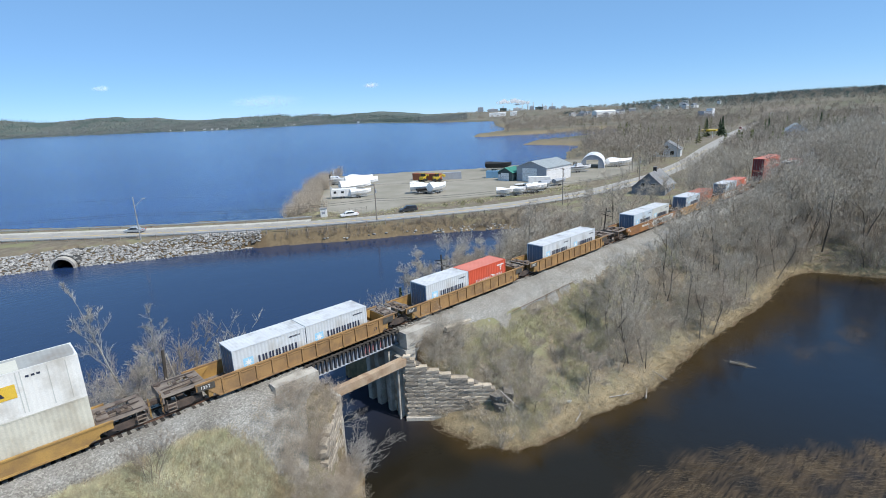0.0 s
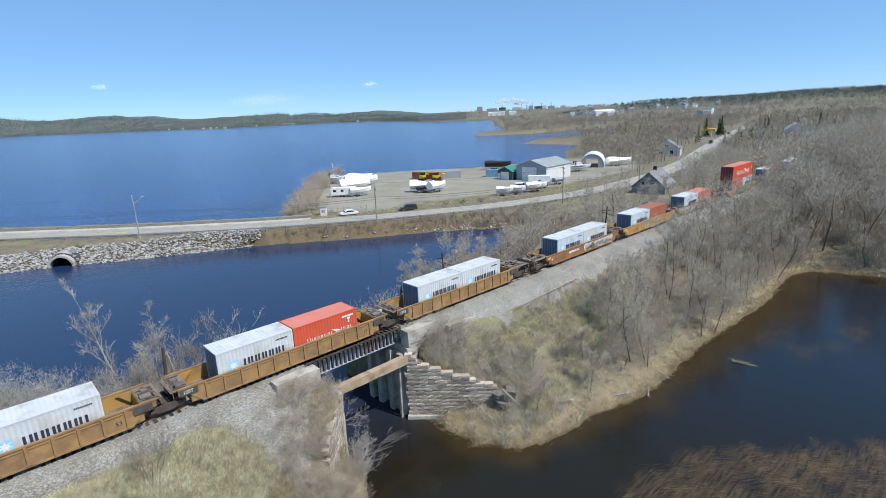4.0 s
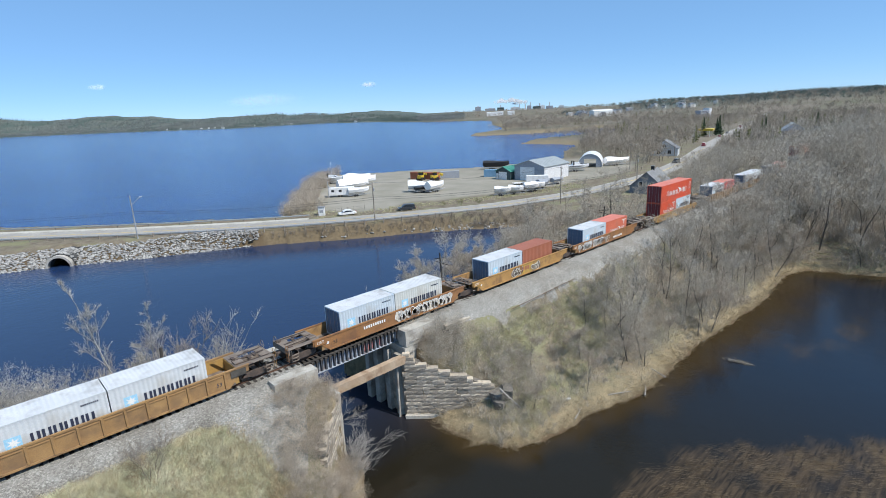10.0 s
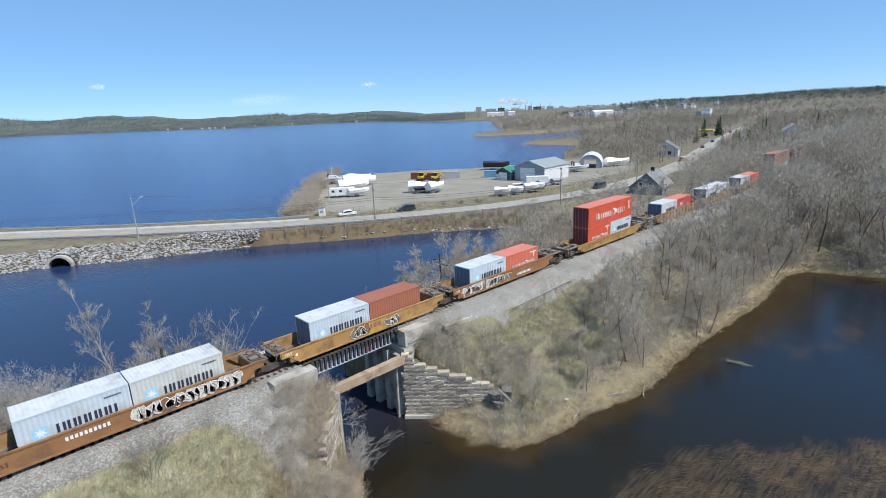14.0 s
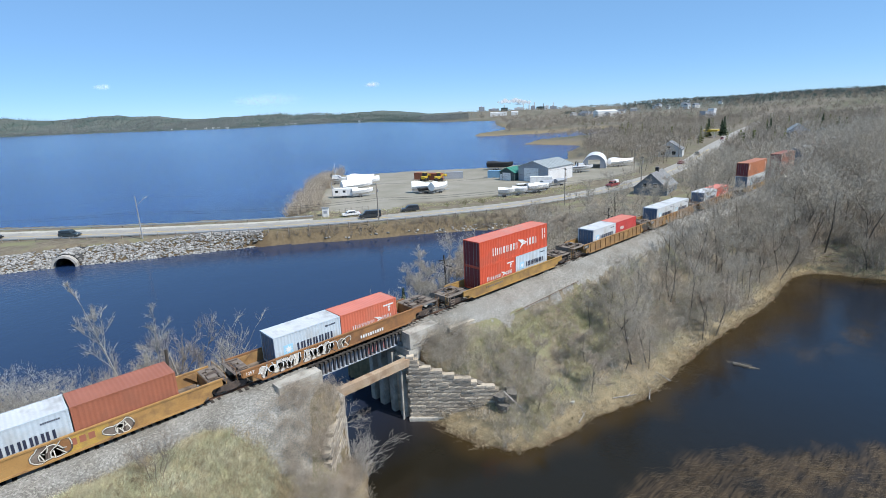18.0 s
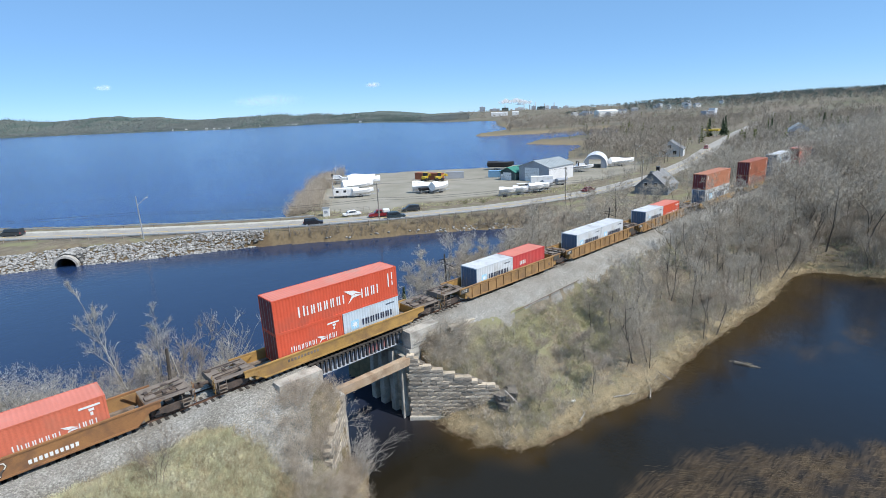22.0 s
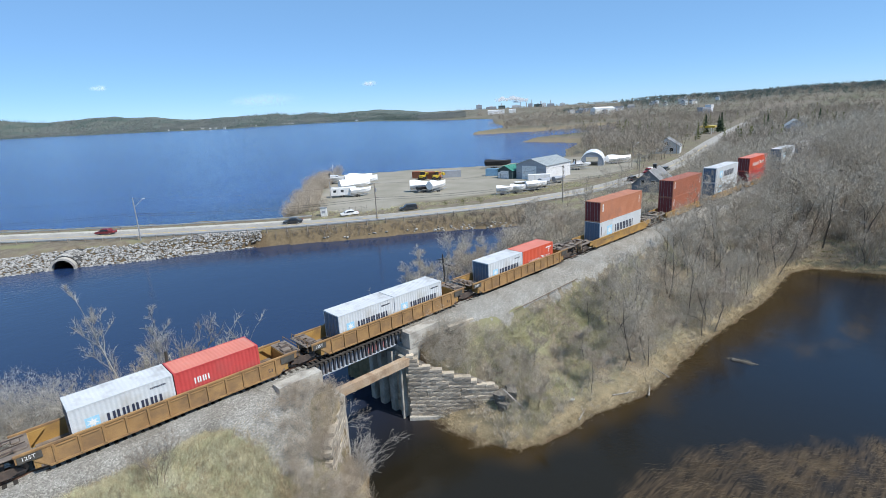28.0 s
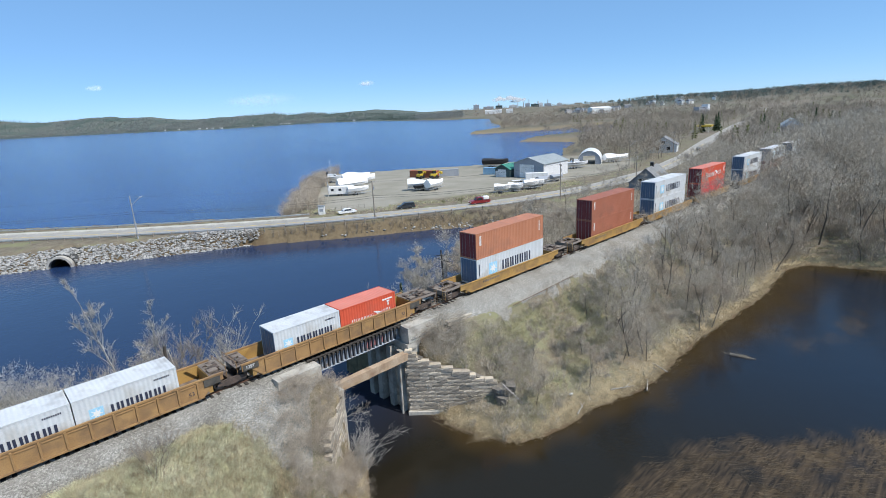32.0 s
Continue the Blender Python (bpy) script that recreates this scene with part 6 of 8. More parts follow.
    part("crown", mesh_np("crown", *branchy(97, 4.0, 4, 6, 0.03)), M_DARKTWIG, t)
    left = scatter(95, -22, 9.5, 6.6, 14.5, 18)
    left[:, 4] *= np.interp(left[:, 0], [-12, 0, 4, 9], [1.4, 1.3, 0.95, 0.85])
    stuff("brush", spread_kinds([bush(110 + k, 4.0, 0.011, 7, 7, 3) for k in range(4)], left), M_PALETWIG, "rounded pale grey bushes between the track and the lagoon", "brush")
    cause = scatter(9000, 46, 112, 36, 82, 16, lambda x, y: (line_dist(ROAD, x, y) > 5.9) & (shore_dist(MAIN_SHORE, x, y) < 9) & (y < 82 - (x - 46) * 0.53) & (wobble(x, y, 5.0) > -0.6))
    cause[:, 4] *= 0.38
    tiny = [shrub(70 + k, 3.6, 16, 0.034) for k in range(4)]
    stuff("brush", spread_kinds(tiny, cause), M_DARKTWIG, "low roadside brush on the lagoon shore", "brush")
    # tangle beyond the head of the pond
    head = scatter(190, 99, 150, -52, -13, 37, lambda x, y: shore_dist(MAIN_SHORE, x, y) > 1.2)
    head[:, 4] *= 1.0
    stuff("brush", spread_kinds(bushes, head[::4]), M_SOFTTWIG, "brown tangled brush beyond the head of the pond", "brush")
    stuff("brush", spread_kinds(bushes, head[1::4]), M_TWIG, "grey tangled brush beyond the head of the pond", "brush")
    thick = [shrub(80 + k, 4.2, 26, 0.05, 1.4) for k in range(4)]
    stuff("brush", spread_kinds(thick, scatter(330, 97, 140, -44, -11.5, 38, lambda x, y: shore_dist(MAIN_SHORE, x, y) > 1.0)), M_REDTWIG, "dense brown undergrowth beyond the pond", "brush")
    pen = scatter(1500, 64, 128, 88, 180, 17, lambda x, y: (shore_dist(LOT, x, y) < 0.5) & (line_dist(ROAD, x, y) > 6))
    pen[:, 4] *= 1.25
    stuff("brush", spread_kinds(mid, pen), M_REDTWIG, "brown brush on the point of the peninsula", "brush")


def plant_grass():
    rg = np.random.default_rng(5)

    def tuft(h, n, w, lean):
        rows = []
        for k in range(n):
            b = np.array([*rg.normal(0, 0.16, 2), -0.03])
            rows.append((b, b + np.array([*rg.normal(0, lean, 2), 1.0]) * h * rg.uniform(0.6, 1.2), w))
        return blades(rows)
    kinds = [tuft(0.55, 16, 0.022, 0.5) for _ in range(4)]
    flat = [tuft(0.30, 16, 0.020, 1.0) for _ in range(4)]
    shore = scatter(6500, 27, 112, -24, -5, 21, lambda x, y: np.random.default_rng(2).random(len(x)) < np.where(ground_z(x, y) < -6.9, 1.0, 0.5))
    stuff("dry_grass", spread_kinds(flat, shore), M_STRAW, "flattened straw-coloured grass along the shore", "grass")
    # ragged fringe along the pond's edge
    line = MAIN_SHORE[:16]
    fringe = []
    for (ax, ay), (bx, by) in zip(line, line[1:]):
        n = min(700, int(14 * math.hypot(bx - ax, by - ay)))
        f = rg.random(n)
        off = np.stack([rg.normal(0, 0.5, n), rg.normal(0.5, 0.32, n)], 1)
        fringe.append(np.stack([ax + (bx - ax) * f + off[:, 0], ay + (by - ay) * f + off[:, 1]], 1))
    fr = np.concatenate(fringe)
    fr = np.stack([fr[:, 0], fr[:, 1], np.maximum(ground_z(fr[:, 0], fr[:, 1]), WATER_Z - 0.05), rg.uniform(0, 6.3, len(fr)), rg.uniform(0.6, 1.3, len(fr))], 1)
    stuff("dry_grass", spread_kinds(flat, fr[(fr[:, 1] < -4) & (fr[:, 0] > 27.8)]), M_STRAW, "matted straw grass hanging into the pond", "grass")
    stuff("dry_grass", spread_kinds(kinds, scatter(5200, -9, 13, -13, -3.3, 25)), M_STRAW, "dry grass round the budding patch", "grass")
    stuff("dry_grass", spread_kinds(kinds, scatter(2600, -22, 19, -17, -5.4, 22)), M_STRAW, "dry grass on the bank beside the bridge", "grass")

    verge = [tuft(0.4, 14, 0.05, 0.7) for _ in range(4)]
    stuff("verge_grass", spread_kinds(verge, scatter(5200, 66, 150, 44, 92, 27, lambda x, y: (shore_dist(LOT, x, y) < 2.0 + wobble(x, y, 6.0)) & (shore_dist(LOT, x, y) > -9) & (line_dist(ROAD, x, y) > 5.2) & (line_dist(ROAD, x, y) < 15))), M_BANKGRASS, "dull green-brown grass verge beside the road", "grass")

    stuff("dry_grass", spread_kinds(verge, scatter(5200, 98, 150, -62, -10, 28, lambda x, y: (wobble(x, y, 6.0) > -0.5) & (shore_dist(MAIN_SHORE, x, y) > 0.3))), M_BANKGRASS, "pale olive grass below the trees behind the pond", "grass")

    def patch(x, y):
        return np.minimum(((x - 7.2) / 4.5) ** 2 + ((y + 6.6) / 3.7) ** 2, ((x - 0.8) / 5.6) ** 2 + ((y + 6.4) / 3.1) ** 2) < 1 + 0.45 * wobble(x, y, 1.5) + 0.4 * wobble(x, y, 0.5, 2.0)
    bud = [tuft(0.40, 34, 0.014, 0.5) for _ in range(4)]
    stuff("budding_grass", spread_kinds(bud, scatter(9500, -5, 13, -11.5, -2.8, 23, patch)), M_BUD, "yellow-green budding undergrowth on the bank", "grass")
    stuff("budding_grass", spread_kinds(bud, scatter(4200, 32, 62, -14, -5.6, 24, lambda x, y: (wobble(x, y, 5.0) > -0.5) & (y > -14 + 0.12 * (x - 32)))), M_BANKGRASS, "pale greenish-straw grass patches on the railway bank", "grass")
    # reeds lying over in shallow water, swept one way
    n = 11000
    x, y = rg.uniform(29, 62, n), rg.uniform(-56, -21, n)
    ok = (rg.random(n) < weed_cover(x, y) ** 1.5) & (wobble(x, y, 1.9, 5.0) > -0.2) & ((y > -42) | (x > 46))
    rows = []
    for px, py in zip(x[ok], y[ok]):
        sweep = -0.80 + 0.32 * float(wobble(np.array(px), np.array(py), 3.0, 4.0))
        for k in range(15):
            a = sweep + rg.normal(0, 0.16)
            ln = rg.uniform(0.5, 1.5)
            bx, by = px + rg.normal(0, 0.3), py + rg.normal(0, 0.3)
            rows.append(((bx, by, WATER_Z - 0.02), (bx + ln * math.cos(a), by + ln * math.sin(a), WATER_Z + rg.uniform(0.0, 0.05)), 0.016))
    stuff("reeds", [blades(rows)], M_WETREED, "swept brown reeds lying in the pond", "reeds")


plant_brush()
plant_grass()


# ---- causeway, rails, poles, wires ----
M_ROCK = surf("pale_riprap_rock", (0.25, 0.245, 0.232), (0.40, 0.39, 0.37), 0.8, 0.9, 0.5, fine=5.0, island=0.35, world_space=True)
M_POLEWOOD = surf("weathered_pole_wood", (0.25, 0.215, 0.18), (0.33, 0.29, 0.245), 1.5, 0.9, 0.3, fine=15.0)
M_GALV = surf("galvanised_steel", (0.42, 0.43, 0.44), (0.52, 0.53, 0.54), 1.5, 0.5, 0.1, metal=0.5)
M_WIRE = surf("dark_cable", (0.05, 0.05, 0.055), (0.07, 0.07, 0.07), 2.0, 0.7, 0)
M_PALECONC = surf("pale_concrete_shoulder", (0.46, 0.435, 0.375), (0.55, 0.52, 0.455), 0.4, 0.9, 0.2, fine=4.0, world_space=True)
M_LINE = surf("worn_road_paint", (0.55, 0.54, 0.50), (0.66, 0.65, 0.60), 0.6, 0.8, 0, fine=3.0, world_space=True)
# concrete inside the culvert, with the tunnel's darkness put into its colour
M_DARKHOLE = surf("tunnel_shade_concrete", (0.05, 0.05, 0.05), (0.08, 0.08, 0.078), 1.0, 0.9, 0.3)


def along(a, b, step=None):
    """The part of the road line between two x values."""
    k = np.where((road_P[:, 0] > a) & (road_P[:, 0] < b) & (road_R < 700))[0]
    return slice(k[0], k[-1] + 1)


def road_details():
    sl = along(-60, 63)
    struct("shoulder", strip_mesh("shoulder", road_P[sl], road_N[sl], 3.93, 6.2, -5.36), M_PALECONC, "pale concrete shoulder along the causeway", "shoulder")
    for side, off in (("near", -3.6), ("far", 3.6)):
        sl = along(-60, 300)
        struct("trim_line", strip_mesh("trim_line", road_P[sl], road_N[sl], off - 0.08, off + 0.08, -5.385), M_LINE, "worn white edge line", "road marking")
    for off in (-0.16, 0.16):
        sl = along(-60, 300)
        struct("trim_line", strip_mesh("trim_line", road_P[sl], road_N[sl], off - 0.06, off + 0.06, -5.385), M_GOLDINK, "worn yellow centre line", "road marking")

    def guard(off, a, b, label):
        sl = along(a, b)
        P, Nn = road_P[sl], road_N[sl]
        g = thing("guard_rail", label, "guard rail", "guard rails")
        n = len(P)
        V, F = [], []
        for p, q in zip(P, Nn):
            c = p + q * off
            for dz, dy in ((-0.16, 0.0), (-0.08, 0.05), (0.0, 0.0), (0.08, 0.05), (0.16, 0.0)):
                V.append((c[0] - q[0] * dy, c[1] - q[1] * dy, -4.85 + dz))
        F = [(i * 5 + j, (i + 1) * 5 + j, (i + 1) * 5 + j + 1, i * 5 + j + 1) for i in range(n - 1) for j in range(4)]
        me = mesh_np("rail_beam", V, F)
        part("rail_beam", me, M_GALV, g)
        post = bm_mesh("post", boxes((-0.09, 0.09, -0.09, 0.09, -0.9, 0.85), bevel=0.015))
        post.materials.append(M_POLEWOOD)
        for i in range(0, n, 1 if off < 0 else 2):
            c = P[i] + Nn[i] * (off + (0.16 if off > 0 else -0.16))
            part("post", post, None, g).location = (c[0], c[1], -5.5)
    guard(-5.6, -40, 150, "galvanised guard rail on wooden posts beside the road")
    guard(7.2, -40, 62, "galvanised guard rail on the lake side")


road_details()


def rock_mesh(seed):
    bm = bmesh.new()
    bmesh.ops.create_icosphere(bm, subdivisions=1, radius=1.0)
    for v in bm.verts:
        v.co *= 1 + 0.6 * noise.noise(v.co * 1.1 + Vector((seed * 7.0, 0, 0)))
        v.co.x *= 1.25
        v.co.z *= 0.62
    bm.verts.ensure_lookup_table()
    V = np.array([v.co[:] for v in bm.verts])
    F = np.array([[v.index for v in f.verts] for f in bm.faces])
    bm.free()
    return V, F


def riprap():
    rg = np.random.default_rng(9)
    kinds = [rock_mesh(k) for k in range(7)]
    line = np.array([(-45, 121.5), (-20, 109.6), (3.3, 99), (11, 96), (28.5, 86), (42, 80), (49, 76.6)], float)
    seg = np.cumsum(np.r_[0, np.linalg.norm(np.diff(line, axis=0), axis=1)])
    n = 5600
    s = rg.uniform(0, seg[-1], n)
    x, y = np.interp(s, seg, line[:, 0]), np.interp(s, seg, line[:, 1])
    up = rg.uniform(-0.7, 6.2, n) * np.interp(s, [0, seg[-1] - 12, seg[-1]], [1, 1, 0.5])
    x, y = x + up * 0.48, y + up * 0.87
    cu, cv = (x - 13.3) * 0.868 - (y - 94.7) * 0.496, (x - 13.3) * 0.496 + (y - 94.7) * 0.868
    ok = ~((np.abs(cu) < 2.9) & (cv < 0.35))
    x, y, up = x[ok], y[ok], up[ok]
    cu, cv = cu[ok], cv[ok]
    z = ground_z(x, y)
    vault = np.where((np.abs(cu) < 2.7) & (cv > 0), WATER_Z + np.sqrt(np.clip(2.65 ** 2 - cu ** 2, 0, None)), -99)
    z = np.maximum(z, vault)
    pl = np.stack([x, y, z + 0.12, rg.uniform(0, math.tau, len(x)), rg.uniform(0.14, 0.37, len(x))], 1)
    stuff("riprap", spread_kinds(kinds, pl), M_ROCK, "pale grey broken rocks armouring the causeway shore", "rocks")
    pl2 = scatter(2500, 52, 98, 38, 76, 33, lambda x, y: (ground_z(x, y) < -7.6))
    pl2[:, 4] *= 0.35
    stuff("shore_stones", spread_kinds(kinds, pl2), M_ROCK, "scattered stones on the lagoon shore", "rocks")


riprap()


def culvert():
    c = thing("culvert", "round-topped concrete culvert mouth in the causeway", "culvert", m=pose(13.3, 94.7, WATER_Z, 0, 0, -29.75))
    ring, vault = bmesh.new(), bmesh.new()
    n = 18

    def arch(bm, ri, ro, y0, y1):
        rows = []
        for k in range(n + 1):
            a = math.pi * k / n
            ca, sa = math.cos(a), math.sin(a)
            rows.append([bm.verts.new((r * ca, y, r * sa)) for r, y in ((ri, y0), (ro, y0), (ro, y1), (ri, y1))])
        for p, q in zip(rows, rows[1:]):
            for j in range(4):
                bm.faces.new((p[j], p[(j + 1) % 4], q[(j + 1) % 4], q[j]))
        bm.faces.new(rows[0][::-1]), bm.faces.new(rows[-1])
    arch(ring, 2.05, 2.5, -0.9, 0.3)
    arch(vault, 2.1, 2.65, 0.3, 7.4)
    part("mouth_ring", ring, M_CONCRETE, c)
    part("vault", vault, M_DARKHOLE, c)
    part("end_wall", boxes((-2.6, 2.6, 6.6, 7.2, -1.5, 2.5)), M_DARKHOLE, c)


culvert()


def utility_pole(x, y, h, z=-5.5, arm=0, lamp=False, pale=False, label="weathered wooden utility pole"):
    p = thing("utility_pole", label, "utility pole", "utility poles", pose(x, y, z))
    mat_p = M_GALV if pale else M_POLEWOOD
    part("pole", rod(bmesh.new(), (0, 0, -0.4), (0, 0, h), 0.17, 0.11, sides=10), mat_p, p)
    for k in range(arm):
        bm = boxes((-1.1, 1.1, -0.06, 0.06, h - 0.5 - 0.7 * k, h - 0.38 - 0.7 * k))
        a = part("crossarm", bm, M_POLEWOOD, p)
        a.rotation_euler = (0, 0, radians(50))
        for dx in (-0.95, -0.5, 0.5, 0.95):
            part("insulator", rod(bmesh.new(), (dx, 0, h - 0.38 - 0.7 * k), (dx, 0, h - 0.2 - 0.7 * k), 0.04, sides=6), M_WIRE, a)
    if lamp:
        arm_b = rod(bmesh.new(), (0, 0, h - 2.2), (1.7, -1.2, h - 0.4), 0.05, sides=6)
        part("lamp_arm", arm_b, M_GALV, p)
        part("lamp_head", boxes((1.55, 2.15, -1.45, -1.15, h - 0.48, h - 0.30), bevel=0.04), M_GALV, p)
    else:
        part("transformer", rod(bmesh.new(), (0.3, 0, h - 2.2), (0.3, 0, h - 1.4), 0.2, sides=10), M_GALV, p)
    return p


POLES = [(-40, 158, 9.8), (28.5, 94.6, 9.9), (73.4, 64.2, 9.4), (117.1, 40.0, 9.8), (155, 37.5, 9.6), (195.7, 60.5, 9.8), (250, 66, 9.8), (330, 88, 9.8)]


def wires():
    for k, (x, y, h) in enumerate(POLES):
        utility_pole(x, y, h, arm=0 if k == 1 else 1, lamp=(k in (1, 5)), pale=(k == 1), label="pale street lamp pole carrying cables" if k == 1 else "weathered wooden utility pole")
    utility_pole(86.9, 107.2, 5.2, pale=True, label="short pale post by the parked trailer")
    for (x0, y0, h0), (x1, y1, h1) in zip(POLES, POLES[1:]):
        for dh, off, r in ((0.15, 0.0, 0.022), (3.6, 0.2, 0.035), (4.1, 0.2, 0.03)):
            n = 14
            V = []
            for i in range(n + 1):
                f = i / n
                c = Vector((x0 + (x1 - x0) * f, y0 + (y1 - y0) * f - off, -5.5 + h0 + (h1 - h0) * f - dh - 3.6 * f * (1 - f)))
                side = Vector((y1 - y0, x0 - x1, 0)).normalized()
                for a in (0, 2.094, 4.189):
                    V.append(c + r * (math.cos(a) * side + math.sin(a) * Vector((0, 0, 1))))
            F = [(i * 3 + j, i * 3 + (j + 1) % 3, i * 3 + 3 + (j + 1) % 3, i * 3 + 3 + j) for i in range(n) for j in range(3)]
            me = mesh_np("cable", V, F)
            me.materials.append(M_WIRE)
            tagged(new("cable", me), "dark overhead cable strung between roadside poles", "cable", "overhead cables")
    # old line-side poles by the track
    for px, py, tilt in ((80.0, 6.8, 4), (41.8, 6.8, -3)):
        p = thing("telegraph_pole", "dark old telegraph pole with two sagging crossarms", "utility pole", "old poles beside the track", pose(px, py, -3.2, tilt, 0, 0))
        part("pole", rod(bmesh.new(), (0, 0, -0.5), (0, 0, 5.9), 0.13, 0.09, sides=8), M_TIE, p)
        for k, (lo, hi, dz) in enumerate(((-1.3, 1.0, 0.12), (-0.7, 1.3, -0.2))):
            part("crossarm", rod(bmesh.new(), (0.12, lo, 4.6 + 0.55 * k - dz), (0.12, hi, 4.6 + 0.55 * k + dz), 0.06, sides=4), M_TIE, p)
    s = thing("pole_stump", "dark broken pole stump leaning beside the track", "pole", m=pose(9.6, 7.2, -3.3, 2, 3, 0))
    part("stump", rod(bmesh.new(), (0, 0, -0.5), (0, 0, 4.9), 0.15, 0.12, sides=8), M_TIE, s)
    part("brace", rod(bmesh.new(), (0.25, 0.1, 4.4), (1.2, 0.4, 0.2), 0.05, sides=6), M_PALEBARK, s)


wires()


def bank_oddments():
    z = lambda x, y: float(ground_z(np.array([x]), np.array([y]))[0])
    r = thing("old_rail", "loose rusty rail lying along the bank", "rail")
    part("rail_length", rod(bmesh.new(), (40.5, -5.2, -1.2), (53.0, -4.9, -1.05), 0.04, sides=6), M_RUST_RAIL, r)
    k = thing("concrete_slab", "pale broken concrete slab on the bank", "slab", m=pose(33.7, -3.75, -0.78, 8, 2, 0))
    part("slab", rough_block(-1.7, 1.7, -0.22, 0.22, -0.35, 0.06, 61, 3, 0.04), M_STONE, k)
    p = thing("leaning_plank", "pale weathered plank leaning on the bank below the wall", "plank", m=pose(32.9, -11.1, z(32.9, -11.1) + 0.75, 0, 50, -30))
    part("plank", boxes((-1.5, 1.5, -0.14, 0.14, -0.04, 0.04), bevel=0.01), M_PALEBARK, p)
    for i, (x, y, s) in enumerate(((32.9, -9.9, 0.75), (33.5, -10.3, 0.6), (32.3, -10.4, 0.5))):
        t = thing("boulder", "dark weathered boulder at the end of the wall", "boulder", "boulders by the wall", pose(x, y, z(x, y) + 0.3 * s, 0, 0, 50 * i))
        part("rock", rough_block(-s, s, -0.7 * s, 0.7 * s, -0.8 * s, 0.8 * s, 70 + i, 4, 0.3 * s), M_MORTAR, t)
    for i, (x, y, ln, turn) in enumerate(((46.5, -17.6, 3.2, 20), (43.5, -16.4, 2.6, -35), (50.0, -17.0, 3.0, 60), (38.0, -15.2, 2.2, 10))):
        t = thing("driftwood", "bleached driftwood branch on the pond shore", "branch", "driftwood", pose(x, y, z(x, y) + 0.12, 0, 4, turn))
        bm = rod(bmesh.new(), (-ln / 2, 0, 0), (ln / 2, 0.2, 0.15), 0.06, 0.02, sides=7)
        rod(bm, (0.2, 0.05, 0.05), (ln * 0.4, 0.6, 0.3), 0.04, 0.015, sides=6)
        part("branch", bm, M_PALEBARK, t)
    g = thing("floating_log", "half-sunk log with dry grass in the pond", "log", m=pose(58.6, -22.6, WATER_Z, 0, 3, -80))
    part("log", rod(bmesh.new(), (-1.3, 0, -0.05), (1.2, 0.1, 0.05), 0.24, 0.08, sides=9), M_BARK, g)
    rg = np.random.default_rng(6)
    part("grass_tuft", mesh_np("grass_tuft", *blades([((x, w, 0.02), (x + rg.normal(0.3, 0.2), w + rg.normal(0, 0.2), rg.uniform(0.12, 0.4)), 0.03) for x, w in zip(rg.normal(-0.4, 0.5, 120), rg.normal(0, 0.2, 120))])), M_STRAW, g, "dry grass grown on the log")
    for x, y in ((38.6, -13.6), (52, -12)):
        t = thing("litter_scrap", "small white scrap of litter on the bank", "litter", m=pose(x, y, z(x, y) + 0.05))
        part("scrap", boxes((-0.2, 0.2, -0.14, 0.14, -0.05, 0.06), bevel=0.03), M_WHITEINK, t)


bank_oddments()


def place_ties():
    tie = bm_mesh("tie", boxes((-0.115, 0.115, -1.3, 1.3, -0.34, -0.168)))
    tie.materials.append(M_TIE)
    bed = tagged(new("track_ties"), "dark creosoted wooden ties in the ballast", "ties", kind="structure")
    xs = [x for x in np.arange(-14, 130, 0.52) if not (X_NEAR - 0.35 < x < X_FAR + 0.35)]
    for x in xs:
        part("tie", tie, None, bed).location = (x, 0.03 * math.sin(x * 7.1), 0)


place_ties()


# ---- boat yard and houses ----
M_SIDING = surf("grey_metal_siding", (0.29, 0.31, 0.345), (0.35, 0.37, 0.405), 0.3, 0.55, 0.1, fine=5.0)
M_PALESIDING = surf("pale_metal_siding", (0.62, 0.63, 0.65), (0.70, 0.71, 0.72), 0.3, 0.55, 0.1, fine=5.0)
M_ROOFMETAL = surf("grey_metal_roof", (0.30, 0.335, 0.34), (0.37, 0.40, 0.405), 0.3, 0.5, 0.1, fine=4.0)
M_WHITEPAINT = surf("white_paint", (0.74, 0.74, 0.73), (0.82, 0.82, 0.81), 0.5, 0.5, 0.05, stain=(0.60, 0.58, 0.54), stain_scale=0.8)
M_GREENROOF = surf("green_metal_roof", (0.04, 0.20, 0.15), (0.06, 0.26, 0.19), 0.5, 0.5, 0.05)
M_DARKGREEN = surf("dark_green_siding", (0.03, 0.06, 0.065), (0.05, 0.085, 0.09), 0.5, 0.6, 0.05)
M_PALEBLUE = surf("pale_blue_container_paint", (0.20, 0.38, 0.55), (0.25, 0.44, 0.60), 0.5, 0.5, 0.05)
M_SLATE = surf("slate_blue_shingles", (0.15, 0.17, 0.20), (0.21, 0.235, 0.265), 0.8, 0.8, 0.3, fine=9.0)
M_SHINGLE = surf("grey_roof_shingles", (0.19, 0.195, 0.20), (0.27, 0.275, 0.28), 0.8, 0.9, 0.3, fine=8.0)
M_WRAP = surf("white_shrink_wrap", (0.78, 0.78, 0.78), (0.85, 0.85, 0.85), 0.6, 0.35, 0.15, fine=4.0)
M_HULL = surf("white_gelcoat", (0.70, 0.71, 0.72), (0.78, 0.79, 0.80), 0.6, 0.25, 0)
M_BLACK = surf("black_rubber_and_trim", (0.02, 0.02, 0.022), (0.035, 0.035, 0.036), 2.0, 0.7, 0.05)
M_GLASS = surf("dark_window_glass", (0.02, 0.025, 0.03), (0.035, 0.04, 0.05), 1.0, 0.08, 0)
